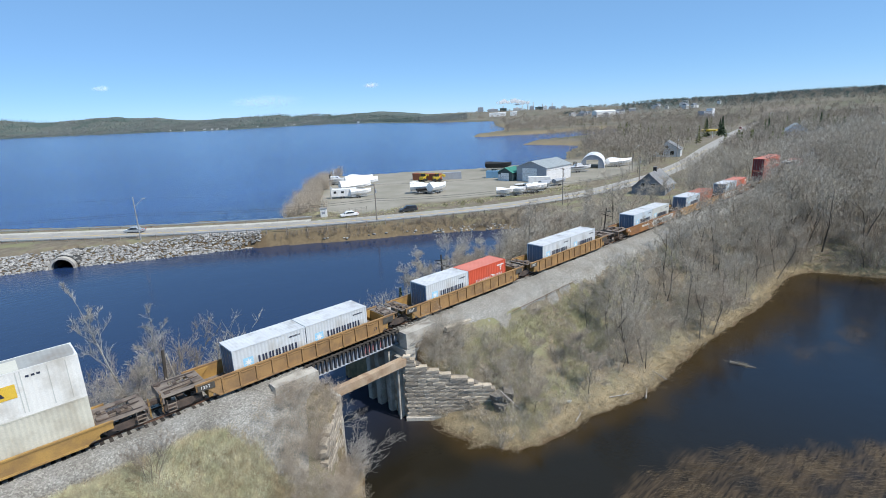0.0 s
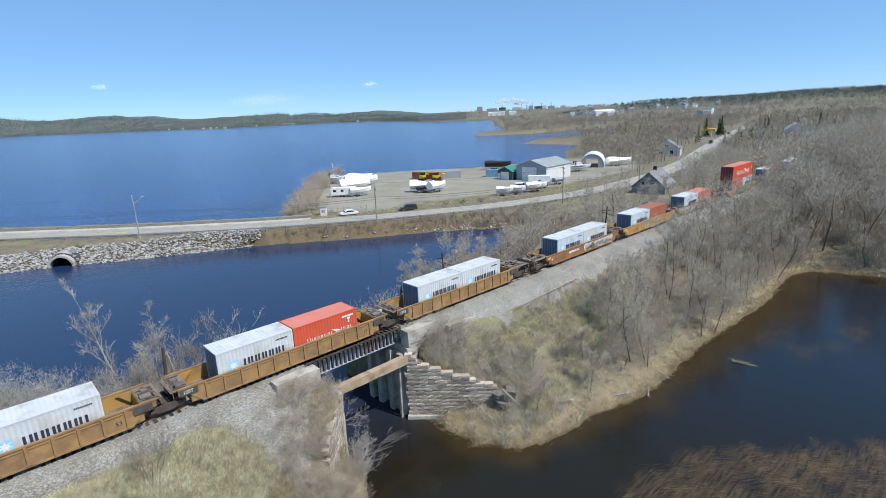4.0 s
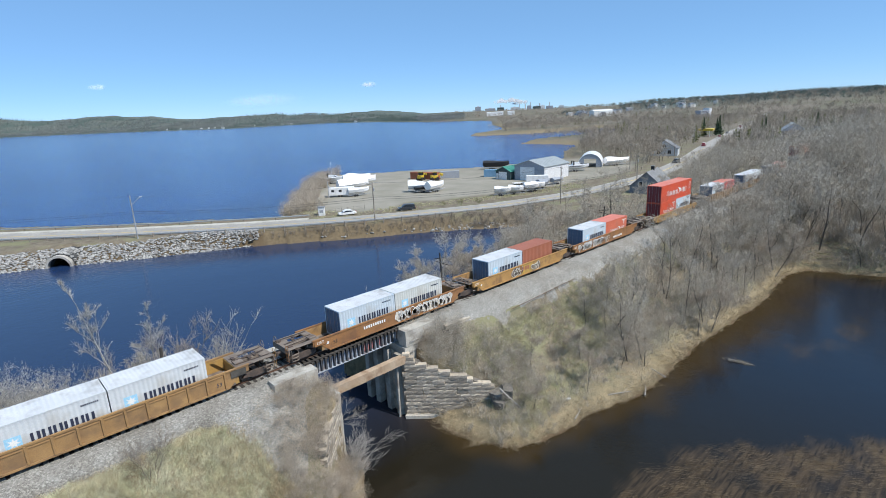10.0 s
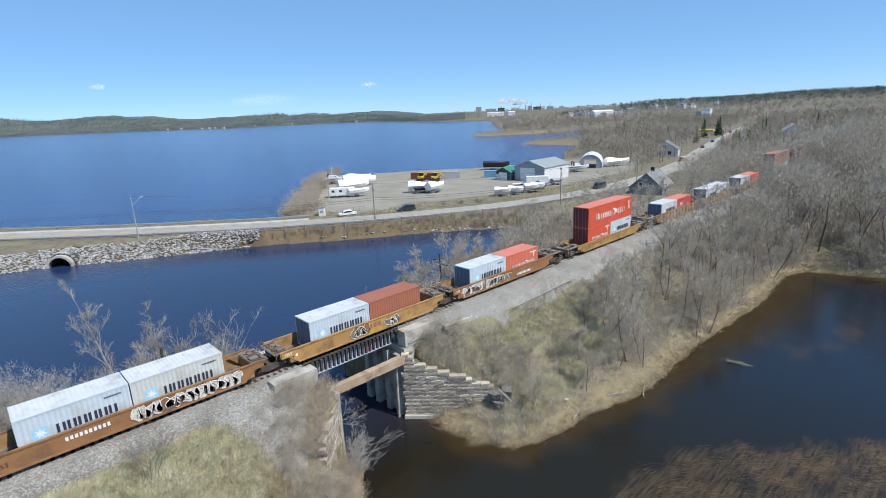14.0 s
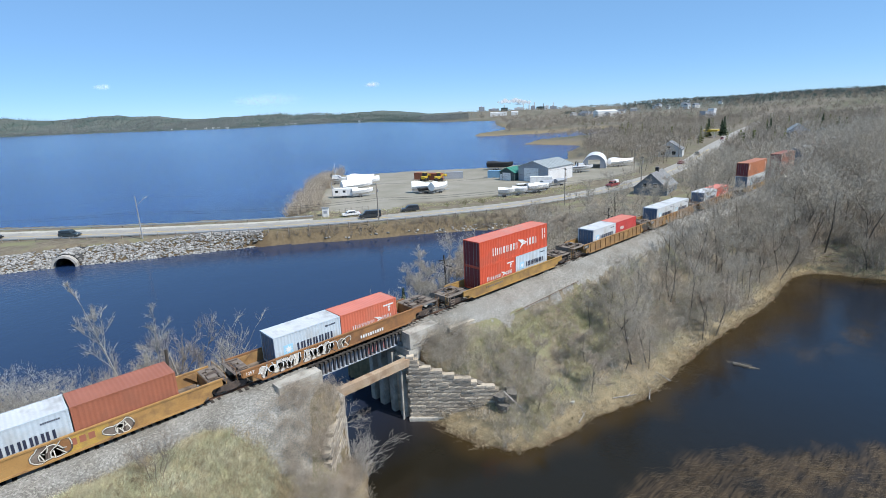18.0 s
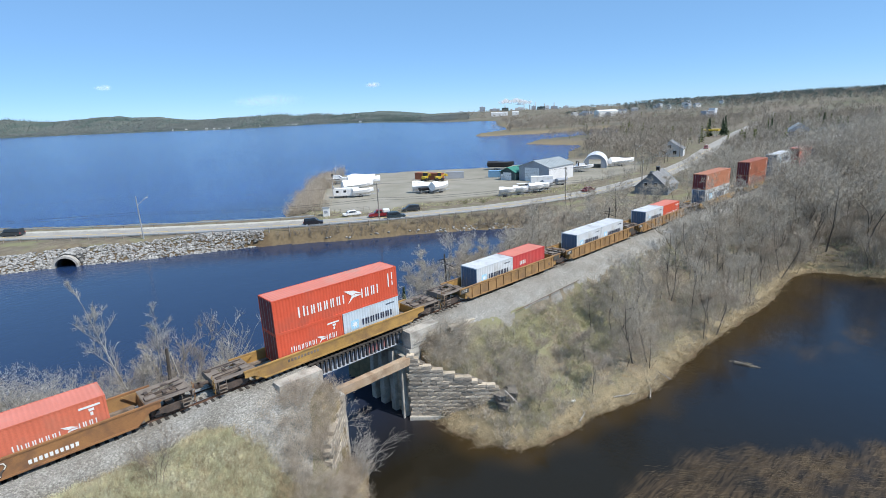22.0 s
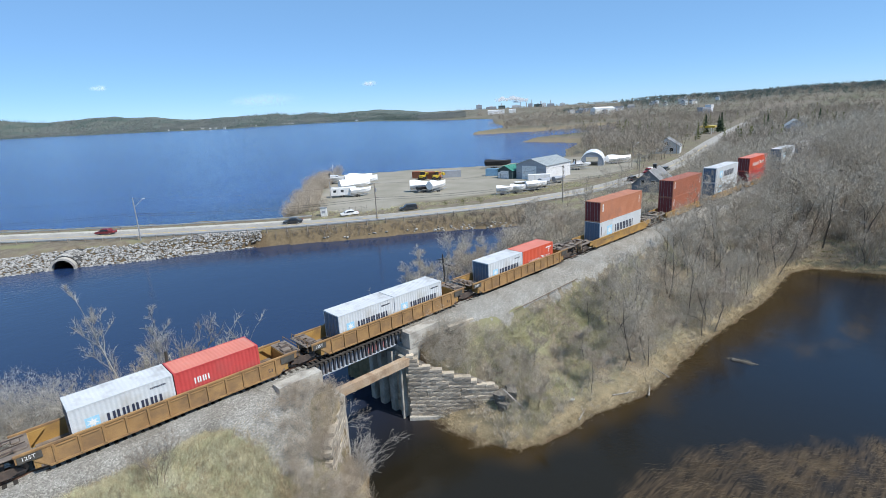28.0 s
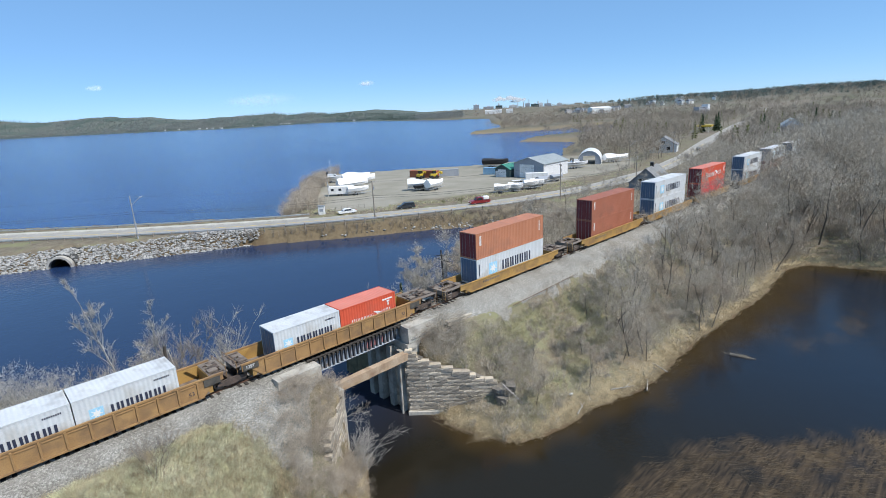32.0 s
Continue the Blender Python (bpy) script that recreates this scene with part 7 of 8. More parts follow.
M_MACHINE = surf("yellow_machine_paint", (0.55, 0.38, 0.03), (0.62, 0.44, 0.05), 1.0, 0.5, 0.05)
M_RUSTCONT = surf("rusty_red_container", (0.30, 0.09, 0.045), (0.38, 0.13, 0.06), 0.5, 0.7, 0.1)
M_GREYHOUSE = surf("pale_grey_clapboard", (0.50, 0.52, 0.54), (0.58, 0.60, 0.62), 0.6, 0.8, 0.1)


def gable(name, label, w, ln, eave, ridge, wall_m, roof_m, m, doors=(), windows=(), side_m=None, category="building", over=0.35):
    """A gabled building: its gable faces local -x, it runs along +x; the origin is at the middle of the gable's base."""
    g = thing(name, label, category, m=m)
    wall_g = bmesh.new()
    prism(wall_g, [(-w / 2, -1.0), (w / 2, -1.0), (w / 2, eave), (0, ridge), (-w / 2, eave)], "x", 0, 0.2)
    part("gable_wall", wall_g, wall_m, g)
    back = bmesh.new()
    prism(back, [(-w / 2, -1.0), (w / 2, -1.0), (w / 2, eave), (0, ridge), (-w / 2, eave)], "x", ln - 0.2, ln)
    part("gable_wall", back, wall_m, g)
    for s in (-1, 1):
        part("side_wall", boxes((0.2, ln - 0.2, s * w / 2 - 0.2 * (s > 0), s * w / 2 + 0.2 * (s < 0), -1.0, eave)), side_m or wall_m, g)
        n = (ridge - eave) / (w / 2)
        e = w / 2 + over
        sl = bmesh.new()
        prism(sl, [(0, ridge + 0.03), (s * e, eave - over * n + 0.03), (s * e, eave - over * n + 0.15), (0, ridge + 0.18)], "x", -over, ln + over)
        roof = part("roof", sl, roof_m, g)
        ribs = max(2, int(ln / 1.5))
        for k in range(ribs + 1):
            rb = bmesh.new()
            x = -over + 0.05 + (ln + 2 * over - 0.1) * k / ribs
            prism(rb, [(0, ridge + 0.18), (s * e, eave - over * n + 0.15), (s * e, eave - over * n + 0.20), (0, ridge + 0.23)], "x", x - 0.03, x + 0.03)
            part("roof_seam", rb, roof_m, roof)
    for y0, y1, z0, z1, mat_d in doors:
        d = part("garage_door", boxes((-0.05, 0.02, y0, y1, z0, z1), bevel=0.01), mat_d, g)
        for k in range(1, 5):
            z = z0 + (z1 - z0) * k / 5
            part("door_groove", boxes((-0.06, -0.045, y0, y1, z - 0.02, z + 0.02)), M_SIDING, d)
        for a, b, c, e2 in ((y0 - 0.12, y0, z0, z1 + 0.12), (y1, y1 + 0.12, z0, z1 + 0.12), (y0, y1, z1, z1 + 0.12)):
            part("door_trim", boxes((-0.07, 0.02, a, b, c, e2)), M_WHITEPAINT, d)
    for side, u, z, ww, hh in windows:
        if side == "g":
            r = (-0.06, 0.02, u - ww / 2, u + ww / 2, z, z + hh)
            f = (-0.04, 0.01, u - ww / 2 - 0.1, u + ww / 2 + 0.1, z - 0.1, z + hh + 0.1)
        else:
            s = -1 if side == "r" else 1
            y = s * w / 2
            r = (u - ww / 2, u + ww / 2, y - 0.06, y + 0.06, z, z + hh)
            f = (u - ww / 2 - 0.1, u + ww / 2 + 0.1, y - 0.04, y + 0.04, z - 0.1, z + hh + 0.1)
        wf = part("window_frame", boxes(f), M_WHITEPAINT, g)
        part("pane", boxes(r), M_GLASS, wf)
    return g


def boat_hull(ln, beam, depth, wrapped=True, top=1.2, keel=0.9):
    """Rings of a hull from stern (x = 0) to bow, closed by a deck or a peaked cover."""
    bm = bmesh.new()
    rings = []
    n = 10
    for k in range(n + 1):
        f = k / n
        b = beam / 2 * (1 - max(0, (f - 0.45) / 0.55) ** 2.2) + 0.02
        d = depth * (1 - 0.55 * max(0, (f - 0.6) / 0.4) ** 2)
        up = keel + (depth - d)
        sheer = keel + depth + 0.25 * f * f
        peak = sheer + (top * (1 - 0.55 * f) * (0.85 + 0.15 * math.sin(7 * f)) if wrapped else 0.12)
        x = f * ln
        rings.append([bm.verts.new(c) for c in ((x, 0, up), (x, -b * 0.7, up + 0.35 * d), (x, -b, sheer), (x, -b * 0.55, sheer + 0.62 * (peak - sheer)), (x, 0, peak), (x, b * 0.55, sheer + 0.62 * (peak - sheer)), (x, b, sheer), (x, b * 0.7, up + 0.35 * d))])
    for p, q in zip(rings, rings[1:]):
        for j in range(8):
            bm.faces.new((p[j], p[(j + 1) % 8], q[(j + 1) % 8], q[j]))
    bm.faces.new(rings[0][::-1]), bm.faces.new(rings[-1])
    return bm


def boat_trailer(parent, ln, beam):
    f = bmesh.new()
    for s in (-1, 1):
        box(f, -0.2, ln * 0.8, s * beam * 0.32 - 0.06, s * beam * 0.32 + 0.06, 0.5, 0.62)
    box(f, ln * 0.8, ln * 1.08, -0.06, 0.06, 0.5, 0.62)
    for x in (0.1, ln * 0.4, ln * 0.78):
        box(f, x - 0.05, x + 0.05, -beam * 0.38, beam * 0.38, 0.5, 0.62)
    for x in (0.4, ln * 0.6):
        for s in (-1, 1):
            box(f, x - 0.06, x + 0.06, s * beam * 0.3 - 0.06, s * beam * 0.3 + 0.06, 0.6, 1.15)
    tr = part("trailer_frame", f, M_GALV, parent)
    for s in (-1, 1):
        for x in (ln * 0.28, ln * 0.40):
            part("wheel", rod(bmesh.new(), (x, s * beam * 0.46 - 0.1, 0.32), (x, s * beam * 0.46 + 0.1, 0.32), 0.32, sides=14), M_BLACK, tr)


def wrapped_boat(x, y, turn, ln, beam=2.6, top=1.2, label="shrink-wrapped white boat stored on a trailer"):
    b = thing("stored_boat", label, "boat", "boats in the yard", pose(x, y, -5.5, 0, 0, turn))
    part("cover", boat_hull(ln, beam, 1.3, True, top), M_WRAP, b, smooth=False)
    boat_trailer(b, ln, beam)
    return b


def cruiser(x, y, turn, ln, label):
    b = thing("motor_boat", label, "boat", "boats in the yard", pose(x, y, -5.5, 0, 0, turn))
    hull = part("hull", boat_hull(ln, 2.9, 1.5, False), M_HULL, b)
    cab = bmesh.new()
    prism(cab, [(ln * 0.22, 2.45), (ln * 0.72, 2.5), (ln * 0.58, 3.35), (ln * 0.30, 3.45)], "y", -0.95, 0.95)
    part("cabin", cab, M_HULL, b)
    scr = bmesh.new()
    prism(scr, [(ln * 0.60, 2.75), (ln * 0.69, 2.62), (ln * 0.585, 3.30), (ln * 0.55, 3.28)], "y", -0.98, 0.98)
    part("windscreen", scr, M_GLASS, b)
    part("radar_arch", boxes((ln * 0.25, ln * 0.30, -1.0, -0.9, 2.4, 4.1), (ln * 0.25, ln * 0.30, 0.9, 1.0, 2.4, 4.1), (ln * 0.25, ln * 0.30, -1.0, 1.0, 4.1, 4.2)), M_BLACK, b)
    part("stripe", boxes((0.2, ln * 0.6, -1.47, -1.44, 2.0, 2.15)), M_INK, b)
    boat_trailer(b, ln, 2.9)
    return b


def yard():
    # sun and shade are in the siding colours: paler lit side, darker gable
    gable("grey_shed", "large grey metal shed with a big white roll-up door", 12.6, 16.6, 5.0, 7.1, M_SIDING, M_ROOFMETAL, pose(150, 75.4, -5.5, 0, 0, 3),
          doors=((-2.2, 3.6, 0, 4.6, M_WHITEPAINT),), side_m=M_PALESIDING, category="shed")
    gable("green_shed", "small dark green shed with a green roof and white door", 6.6, 7.0, 3.0, 4.6, M_DARKGREEN, M_GREENROOF, pose(147.8, 85.6, -5.5, 0, 0, 3),
          doors=((-1.6, 1.8, 0, 2.7, M_WHITEPAINT), (2.2, 3.0, 0, 2.1, M_WHITEPAINT)), category="shed")
    for x, y, turn, ln, paint, label in ((151.5, 98.0, -64, 6.06, M_PALEBLUE, "pale blue storage container in the boat yard"), (133.5, 120.6, -75, 12.19, M_RUSTCONT, "rusty red storage container behind yellow machines"),
                                         (139.6, 110.4, -42, 7.2, M_SIDING, "grey storage container in the boat yard")):
        c = container(ln, 2.59, paint, label)
        c["group"] = "storage containers"
        c.matrix_basis = pose(x, y, -5.48, 0, 0, turn)
    d = thing("dark_boat", "long dark covered boat on blocks beside the sheds", "boat", "boats in the yard", pose(171, 116, -5.5, 0, 0, -64))
    part("hull", boat_hull(11.5, 3.4, 2.0, True, 0.9, 1.0), M_BLACK, d)
    boat_trailer(d, 11.5, 3.0)
    # arched shelter
    q = thing("arched_shelter", "white fabric arched storage shelter with an open front", "shelter", m=pose(194.5, 77.6, -5.5, 0, 0, 28))
    arc = bmesh.new()
    n, rows = 14, []
    for k in range(n + 1):
        a = math.pi * k / n
        rows.append([bm_v for bm_v in (arc.verts.new((x, r * math.cos(a), 1.0 + (r * 0.95) * math.sin(a))) for x, r in ((0, 4.9), (16, 4.9), (16, 4.8), (0, 4.8)))])
    for p, r2 in zip(rows, rows[1:]):
        for j in range(4):
            arc.faces.new((p[j], p[(j + 1) % 4], r2[(j + 1) % 4], r2[j]))
    part("fabric_skin", arc, M_WRAP, q)
    for s in (-1, 1):
        part("side_wall", boxes((0, 16, s * 4.85 - 0.06, s * 4.85 + 0.06, 0, 1.05)), M_WRAP, q)
    fr = bmesh.new()
    pts = [(4.75 * math.cos(math.pi * k / n), 1.0 + 4.5 * math.sin(math.pi * k / n)) for k in range(n + 1)]
    prism(fr, [(2.4, 0), (2.4, 3.6), (-2.4, 3.6), (-2.4, 0), (-4.75, 0)] + pts[::-1] + [(4.75, 0)], "x", 0.15, 0.3)
    part("front_panel", fr, M_SIDING, q)
    for k in range(1, 5):
        bb = bmesh.new()
        prev = None
        for j in range(n + 1):
            a = math.pi * j / n
            cur = (3.2 * k, 4.93 * math.cos(a), 1.0 + 4.68 * math.sin(a))
            if prev:
                rod(bb, prev, cur, 0.03, sides=5)
            prev = cur
        part("seam_rib", bb, M_WRAP, q)
    cruiser(177.5, 77.8, -32, 9.5, "white cabin cruiser on a trailer")
    wrapped_boat(201.5, 74.6, -26, 12.0, 3.6, 1.9, "large shrink-wrapped white yacht on a cradle")
    wrapped_boat(108.6, 93.4, -42, 9.0, 3.0, 1.9)
    wrapped_boat(110.4, 85.8, 8, 8.4, 3.0, 1.9)
    e = thing("open_boat", "small dark open boat on a trailer", "boat", "boats in the yard", pose(108.2, 89.4, -5.5, 0, 0, -15))
    part("hull", boat_hull(6.5, 2.2, 0.9, False), M_BLACK, e)
    boat_trailer(e, 6.5, 2.2)
    # cluster at the point
    wrapped_boat(96, 116, -12, 11.5, 3.4, 2.2)
    wrapped_boat(104, 125, -20, 12.5, 3.6, 2.6)
    wrapped_boat(112, 135, -30, 9.5, 3.0, 1.6)
    sb = cruiser(104, 140, -40, 9.0, "white sailing boat with a bare mast on a trailer")
    part("mast", rod(bmesh.new(), (4, 0, 2.6), (4, 0, 8.6), 0.07, 0.04, sides=8), M_HULL, sb)
    wrapped_boat(91.5, 103.0, -20, 7.0, 2.3, 0.8)
    t = thing("travel_trailer", "white travel trailer with small dark windows", "caravan", m=pose(87.6, 108.2, -5.5, 0, 0, -40))
    part("body", boxes((0, 8.2, -1.2, 1.2, 0.55, 3.1), bevel=0.15), M_WHITEPAINT, t)
    for x in (1.0, 3.4, 6.2):
        part("window", boxes((x, x + 0.9, -1.23, -1.19, 1.7, 2.4)), M_GLASS, t)
    part("door", boxes((4.7, 5.4, -1.23, -1.19, 0.7, 2.6)), M_PALESIDING, t)
    for x in (3.3, 4.2):
        part("wheel", rod(bmesh.new(), (x, -1.22, 0.34), (x, -1.0, 0.34), 0.34, sides=14), M_BLACK, t)
    part("hitch", boxes((8.2, 9.2, -0.06, 0.06, 0.5, 0.62)), M_BLACK, t)
    # row of small boats by the road
    for x, y, turn, ln in ((117.2, 63.4, -50, 5.0), (121.6, 61.6, -62, 4.6), (127.6, 60.4, -35, 5.0), (131.0, 60.4, -58, 4.4)):
        wrapped_boat(x, y, turn, ln, 2.2, 0.9, "small wrapped boat by the roadside")
    for x, y in ((124.6, 61.2), (134.4, 61.0), (139.0, 63.5), (144.5, 62.0)):
        o = thing("covered_boat", "small boat under a dark grey cover", "boat", "boats in the yard", pose(x, y, -5.5, 0, 0, -10))
        part("cover", boat_hull(5.6, 2.2, 0.9, True, 0.7), M_SIDING, o)
        boat_trailer(o, 5.6, 2.2)
    v = thing("box_trailer", "white enclosed cargo trailer", "trailer", m=pose(142.0, 70.6, -5.5, 0, 0, -48))
    part("body", boxes((0, 7.4, -1.15, 1.15, 0.5, 2.9), bevel=0.06), M_WHITEPAINT, v)
    for x in (3.3, 4.2):
        part("wheel", rod(bmesh.new(), (x, -1.2, 0.34), (x, -0.95, 0.34), 0.34, sides=14), M_BLACK, v)
    part("tongue", boxes((7.4, 8.5, -0.06, 0.06, 0.45, 0.57)), M_BLACK, v)
    w = thing("flat_trailer", "low white flat trailer beside the shed", "trailer", m=pose(138.5, 73.5, -5.5, 0, 0, -35))
    part("bed", boxes((0, 6.0, -1.2, 1.2, 0.5, 0.62)), M_WHITEPAINT, w)
    for x in (2.6, 3.4):
        part("wheel", rod(bmesh.new(), (x, -1.3, 0.32), (x, -1.1, 0.32), 0.32, sides=14), M_BLACK, w)
    # yellow machines
    for x, y, turn in ((131.5, 113.0, 20), (134.0, 107.8, -30)):
        mch = thing("yellow_loader", "yellow wheeled loader in front of a container", "loader", "yellow machines", pose(x, y, -5.5, 0, 0, turn))
        part("body", boxes((-1.6, 0.9, -0.9, 0.9, 0.8, 1.9), bevel=0.1), M_MACHINE, mch)
        part("cab", boxes((-0.6, 0.7, -0.75, 0.75, 1.9, 3.1), bevel=0.08), M_GLASS, mch)
        part("cab_roof", boxes((-0.7, 0.8, -0.85, 0.85, 3.1, 3.2)), M_MACHINE, mch)
        arm = rod(bmesh.new(), (0.8, -0.6, 1.6), (2.4, -0.6, 2.6), 0.12, sides=6)
        rod(arm, (0.8, 0.6, 1.6), (2.4, 0.6, 2.6), 0.12, sides=6)
        part("boom", arm, M_MACHINE, mch)
        part("bucket", boxes((2.2, 3.1, -1.2, 1.2, 1.7, 2.5), bevel=0.08), M_MACHINE, mch)
        for wx in (-1.1, 0.9):
            for s in (-1, 1):
                part("wheel", rod(bmesh.new(), (wx, s * 0.8, 0.65), (wx, s * 1.2, 0.65), 0.65, sides=16), M_BLACK, mch)
    # kiosk and fence by the entrance
    k = thing("white_kiosk", "small white notice hut by the yard entrance", "kiosk", m=pose(69.0, 81.6, -5.5, 0, 0, -40))
    part("body", boxes((-0.8, 0.8, -0.6, 0.6, 0, 2.3), bevel=0.03), M_WHITEPAINT, k)
    part("sign", boxes((-0.45, 0.45, -0.64, -0.6, 0.9, 1.6)), M_SIDING, k)
    part("roof", boxes((-0.95, 0.95, -0.75, 0.75, 2.3, 2.42)), M_SHINGLE, k)
    f = thing("yard_fence", "grey wire fence with posts along the yard", "fence")
    for i in range(7):
        x, y = 72 + i * 1.5, 82.5 - i * 0.55
        part("post", rod(bmesh.new(), (x, y, -5.6), (x, y, -4.2), 0.05, sides=6), M_POLEWOOD, f)
    for h in (-4.4, -4.8, -5.2):
        part("wire", rod(bmesh.new(), (72, 82.5, h), (81.0, 79.2, h), 0.015, sides=4), M_WIRE, f)


yard()


def houses():
    gable("slate_house", "slate-blue shingled house with a steep gable by the track", 9.0, 13.0, 2.5, 6.5, M_SLATE, M_SHINGLE, pose(142.5, 28.6, -6.0, 0, 0, 12), windows=(("g", -1.3, 2.6, 1.0, 1.2), ("g", 1.5, 2.6, 1.0, 1.2), ("r", 4, 0.9, 1.2, 0.9), ("r", 9, 0.9, 1.2, 0.9)), category="house")
    ch = thing("house_chimney_stack", "short dark brick chimney on the slate house roof", "chimney", m=pose(149.5, 30.1, 0.0, 0, 0, 12))
    part("shaft", boxes((-0.45, 0.45, -0.45, 0.45, -1.2, 1.6), bevel=0.03), M_BLACK, ch)
    part("cap", boxes((-0.55, 0.55, -0.55, 0.55, 1.6, 1.75)), M_SHINGLE, ch)
    gable("white_house", "small pale grey gabled house beyond the yard", 12.0, 11.0, 3.4, 7.2, M_GREYHOUSE, M_SHINGLE, pose(250, 71.0, -5.4, 0, 0, 18), windows=(("g", 0.0, 4.0, 1.4, 1.3), ("g", -2.4, 1.0, 1.6, 1.7), ("g", 2.4, 1.0, 1.6, 1.7)), category="house")
    gable("blue_house", "pale blue two-storey house with white trim", 10.5, 13.0, 6.0, 9.6, surf("pale_blue_clapboard", (0.36, 0.45, 0.58), (0.42, 0.50, 0.62), 0.6, 0.8, 0.1), M_ROOFMETAL, pose(350, 41.5, -4.6, 0, 0, 20), windows=(("g", -2, 4.2, 1.3, 1.6), ("g", 2, 4.2, 1.3, 1.6), ("g", 0, 1.0, 2.0, 2.0), ("r", 4, 1.2, 1.4, 1.6), ("r", 8, 1.2, 1.4, 1.6)), category="house")
    gable("white_bungalow", "low white bungalow beside the blue house", 9.0, 15.0, 3.2, 5.6, M_WHITEPAINT, M_ROOFMETAL, pose(375, 36.0, -4.4, 0, 0, 10), windows=(("g", 0, 1.1, 1.6, 1.3), ("r", 5, 1.1, 1.4, 1.3), ("r", 10, 1.1, 1.4, 1.3)), category="house")


houses()


# ---- road vehicles ----
def paint(name, c):
    return surf(name, c, tuple(v * 1.15 + 0.005 for v in c), 0.6, 0.3, 0.0, fine=6.0)


CAR_SHAPES = {
    # lower body outline and cabin outline, x forward, for a length of one
    "sedan": (4.7, 1.80, 0.78, [(0.17, 0.78), (0.30, 1.38), (0.62, 1.42), (0.80, 0.86)]),
    "suv": (4.7, 1.85, 0.95, [(0.02, 0.95), (0.05, 1.62), (0.60, 1.68), (0.76, 1.0)]),
    "van": (5.6, 2.00, 1.05, [(0.01, 1.05), (0.02, 1.85), (0.70, 1.88), (0.82, 1.1)]),
    "pickup": (5.7, 1.95, 1.00, [(0.36, 1.0), (0.39, 1.80), (0.62, 1.82), (0.74, 1.04)]),
}


def car(kind, body_paint, label, group="cars on the road"):
    """Its origin is on the road under the middle; it heads along +x."""
    ln, w, belt, cab = CAR_SHAPES[kind]
    c = thing("pickup_truck" if kind == "pickup" else "car", label, "pickup truck" if kind == "pickup" else "car", group)
    hx = ln / 2
    lo = bmesh.new()
    prism(lo, [(-hx, 0.45), (-hx + 0.05, belt - 0.05), (-hx + 0.2, belt), (hx * 0.5, belt), (hx - 0.25, belt - 0.14), (hx, 0.70), (hx, 0.35), (hx - 0.15, 0.25), (-hx + 0.1, 0.28)], "y", -w / 2, w / 2)
    bmesh.ops.bevel(lo, geom=lo.edges[:], offset=0.06, segments=2, affect="EDGES", clamp_overlap=True)
    part("body", lo, body_paint, c)
    pts = [(-hx + u * ln, z) for u, z in cab]
    top = bmesh.new()
    prism(top, pts, "y", -w / 2 + 0.12, w / 2 - 0.12)
    for v in top.verts:
        if v.co.z > belt + 0.3:
            v.co.y *= 0.88
    bmesh.ops.bevel(top, geom=top.edges[:], offset=0.05, segments=1, affect="EDGES", clamp_overlap=True)
    part("cabin", top, body_paint, c)
    (x0, z0), (x1, z1), (x2, z2), (x3, z3) = pts
    for s in (-1, 1):
        g = bmesh.new()
        y = s * (w / 2 - 0.145)
        prism(g, [(x0 + 0.28, belt + 0.08), (x1 + 0.18, z1 - 0.16), (x2 - 0.05, z2 - 0.16), (x3 - 0.22, belt + 0.08)], "y", y - 0.03, y + 0.03)
        for v in g.verts:
            if v.co.z > belt + 0.3:
                v.co.y *= 0.92
        part("side_window", g, M_GLASS, c)
        part("headlight", boxes((hx - 0.06, hx + 0.01, s * (w / 2 - 0.35) - 0.18, s * (w / 2 - 0.35) + 0.18, 0.62, 0.76)), M_WHITEINK, c)
        part("tail_light", boxes((-hx - 0.01, -hx + 0.05, s * (w / 2 - 0.2) - 0.1, s * (w / 2 - 0.2) + 0.1, 0.65, 0.9)), M_CRIMSON, c)
        for x in (-hx * 0.62, hx * 0.62):
            wh = part("wheel", rod(bmesh.new(), (0, -0.11, 0), (0, 0.11, 0), 0.34, sides=16), M_BLACK, c)
            wh.location = (x, s * (w / 2 - 0.12), 0.34)
            part("rim", rod(bmesh.new(), (0, s * 0.105, 0), (0, s * 0.118, 0), 0.20, sides=10), M_GALV, wh)
    ws = bmesh.new()
    prism(ws, [(x3 - 0.06, belt + 0.10), (x3 + 0.005, belt + 0.12), (x2 + 0.06, z2 - 0.12), (x2, z2 - 0.12)], "y", -w / 2 + 0.25, w / 2 - 0.25)
    part("windscreen", ws, M_GLASS, c)
    if kind == "pickup":
        part("bed_liner", boxes((-hx + 0.15, -0.75, -w / 2 + 0.15, w / 2 - 0.15, 0.7, 1.012)), M_BLACK, c)
    return c


def lane_pose(s, side):
    """A pose on the road at the distance s along it; side: +1 heads west on the north lane, -1 heads east."""
    x, y = np.interp(s, ROAD_S, road_P[:, 0]), np.interp(s, ROAD_S, road_P[:, 1])
    nx, ny = np.interp(s, ROAD_S, road_N[:, 0]), np.interp(s, ROAD_S, road_N[:, 1])
    z = np.interp(s, ROAD_S, road_Z)
    head = math.degrees(math.atan2(-nx, ny)) + (180 if side > 0 else 0)
    return pose(x + 1.8 * side * nx, y + 1.8 * side * ny, z + 0.005, 0, 0, head)


ROAD_S = np.r_[0, np.cumsum(np.linalg.norm(np.diff(road_P, axis=0), axis=1))]
TRAFFIC = []


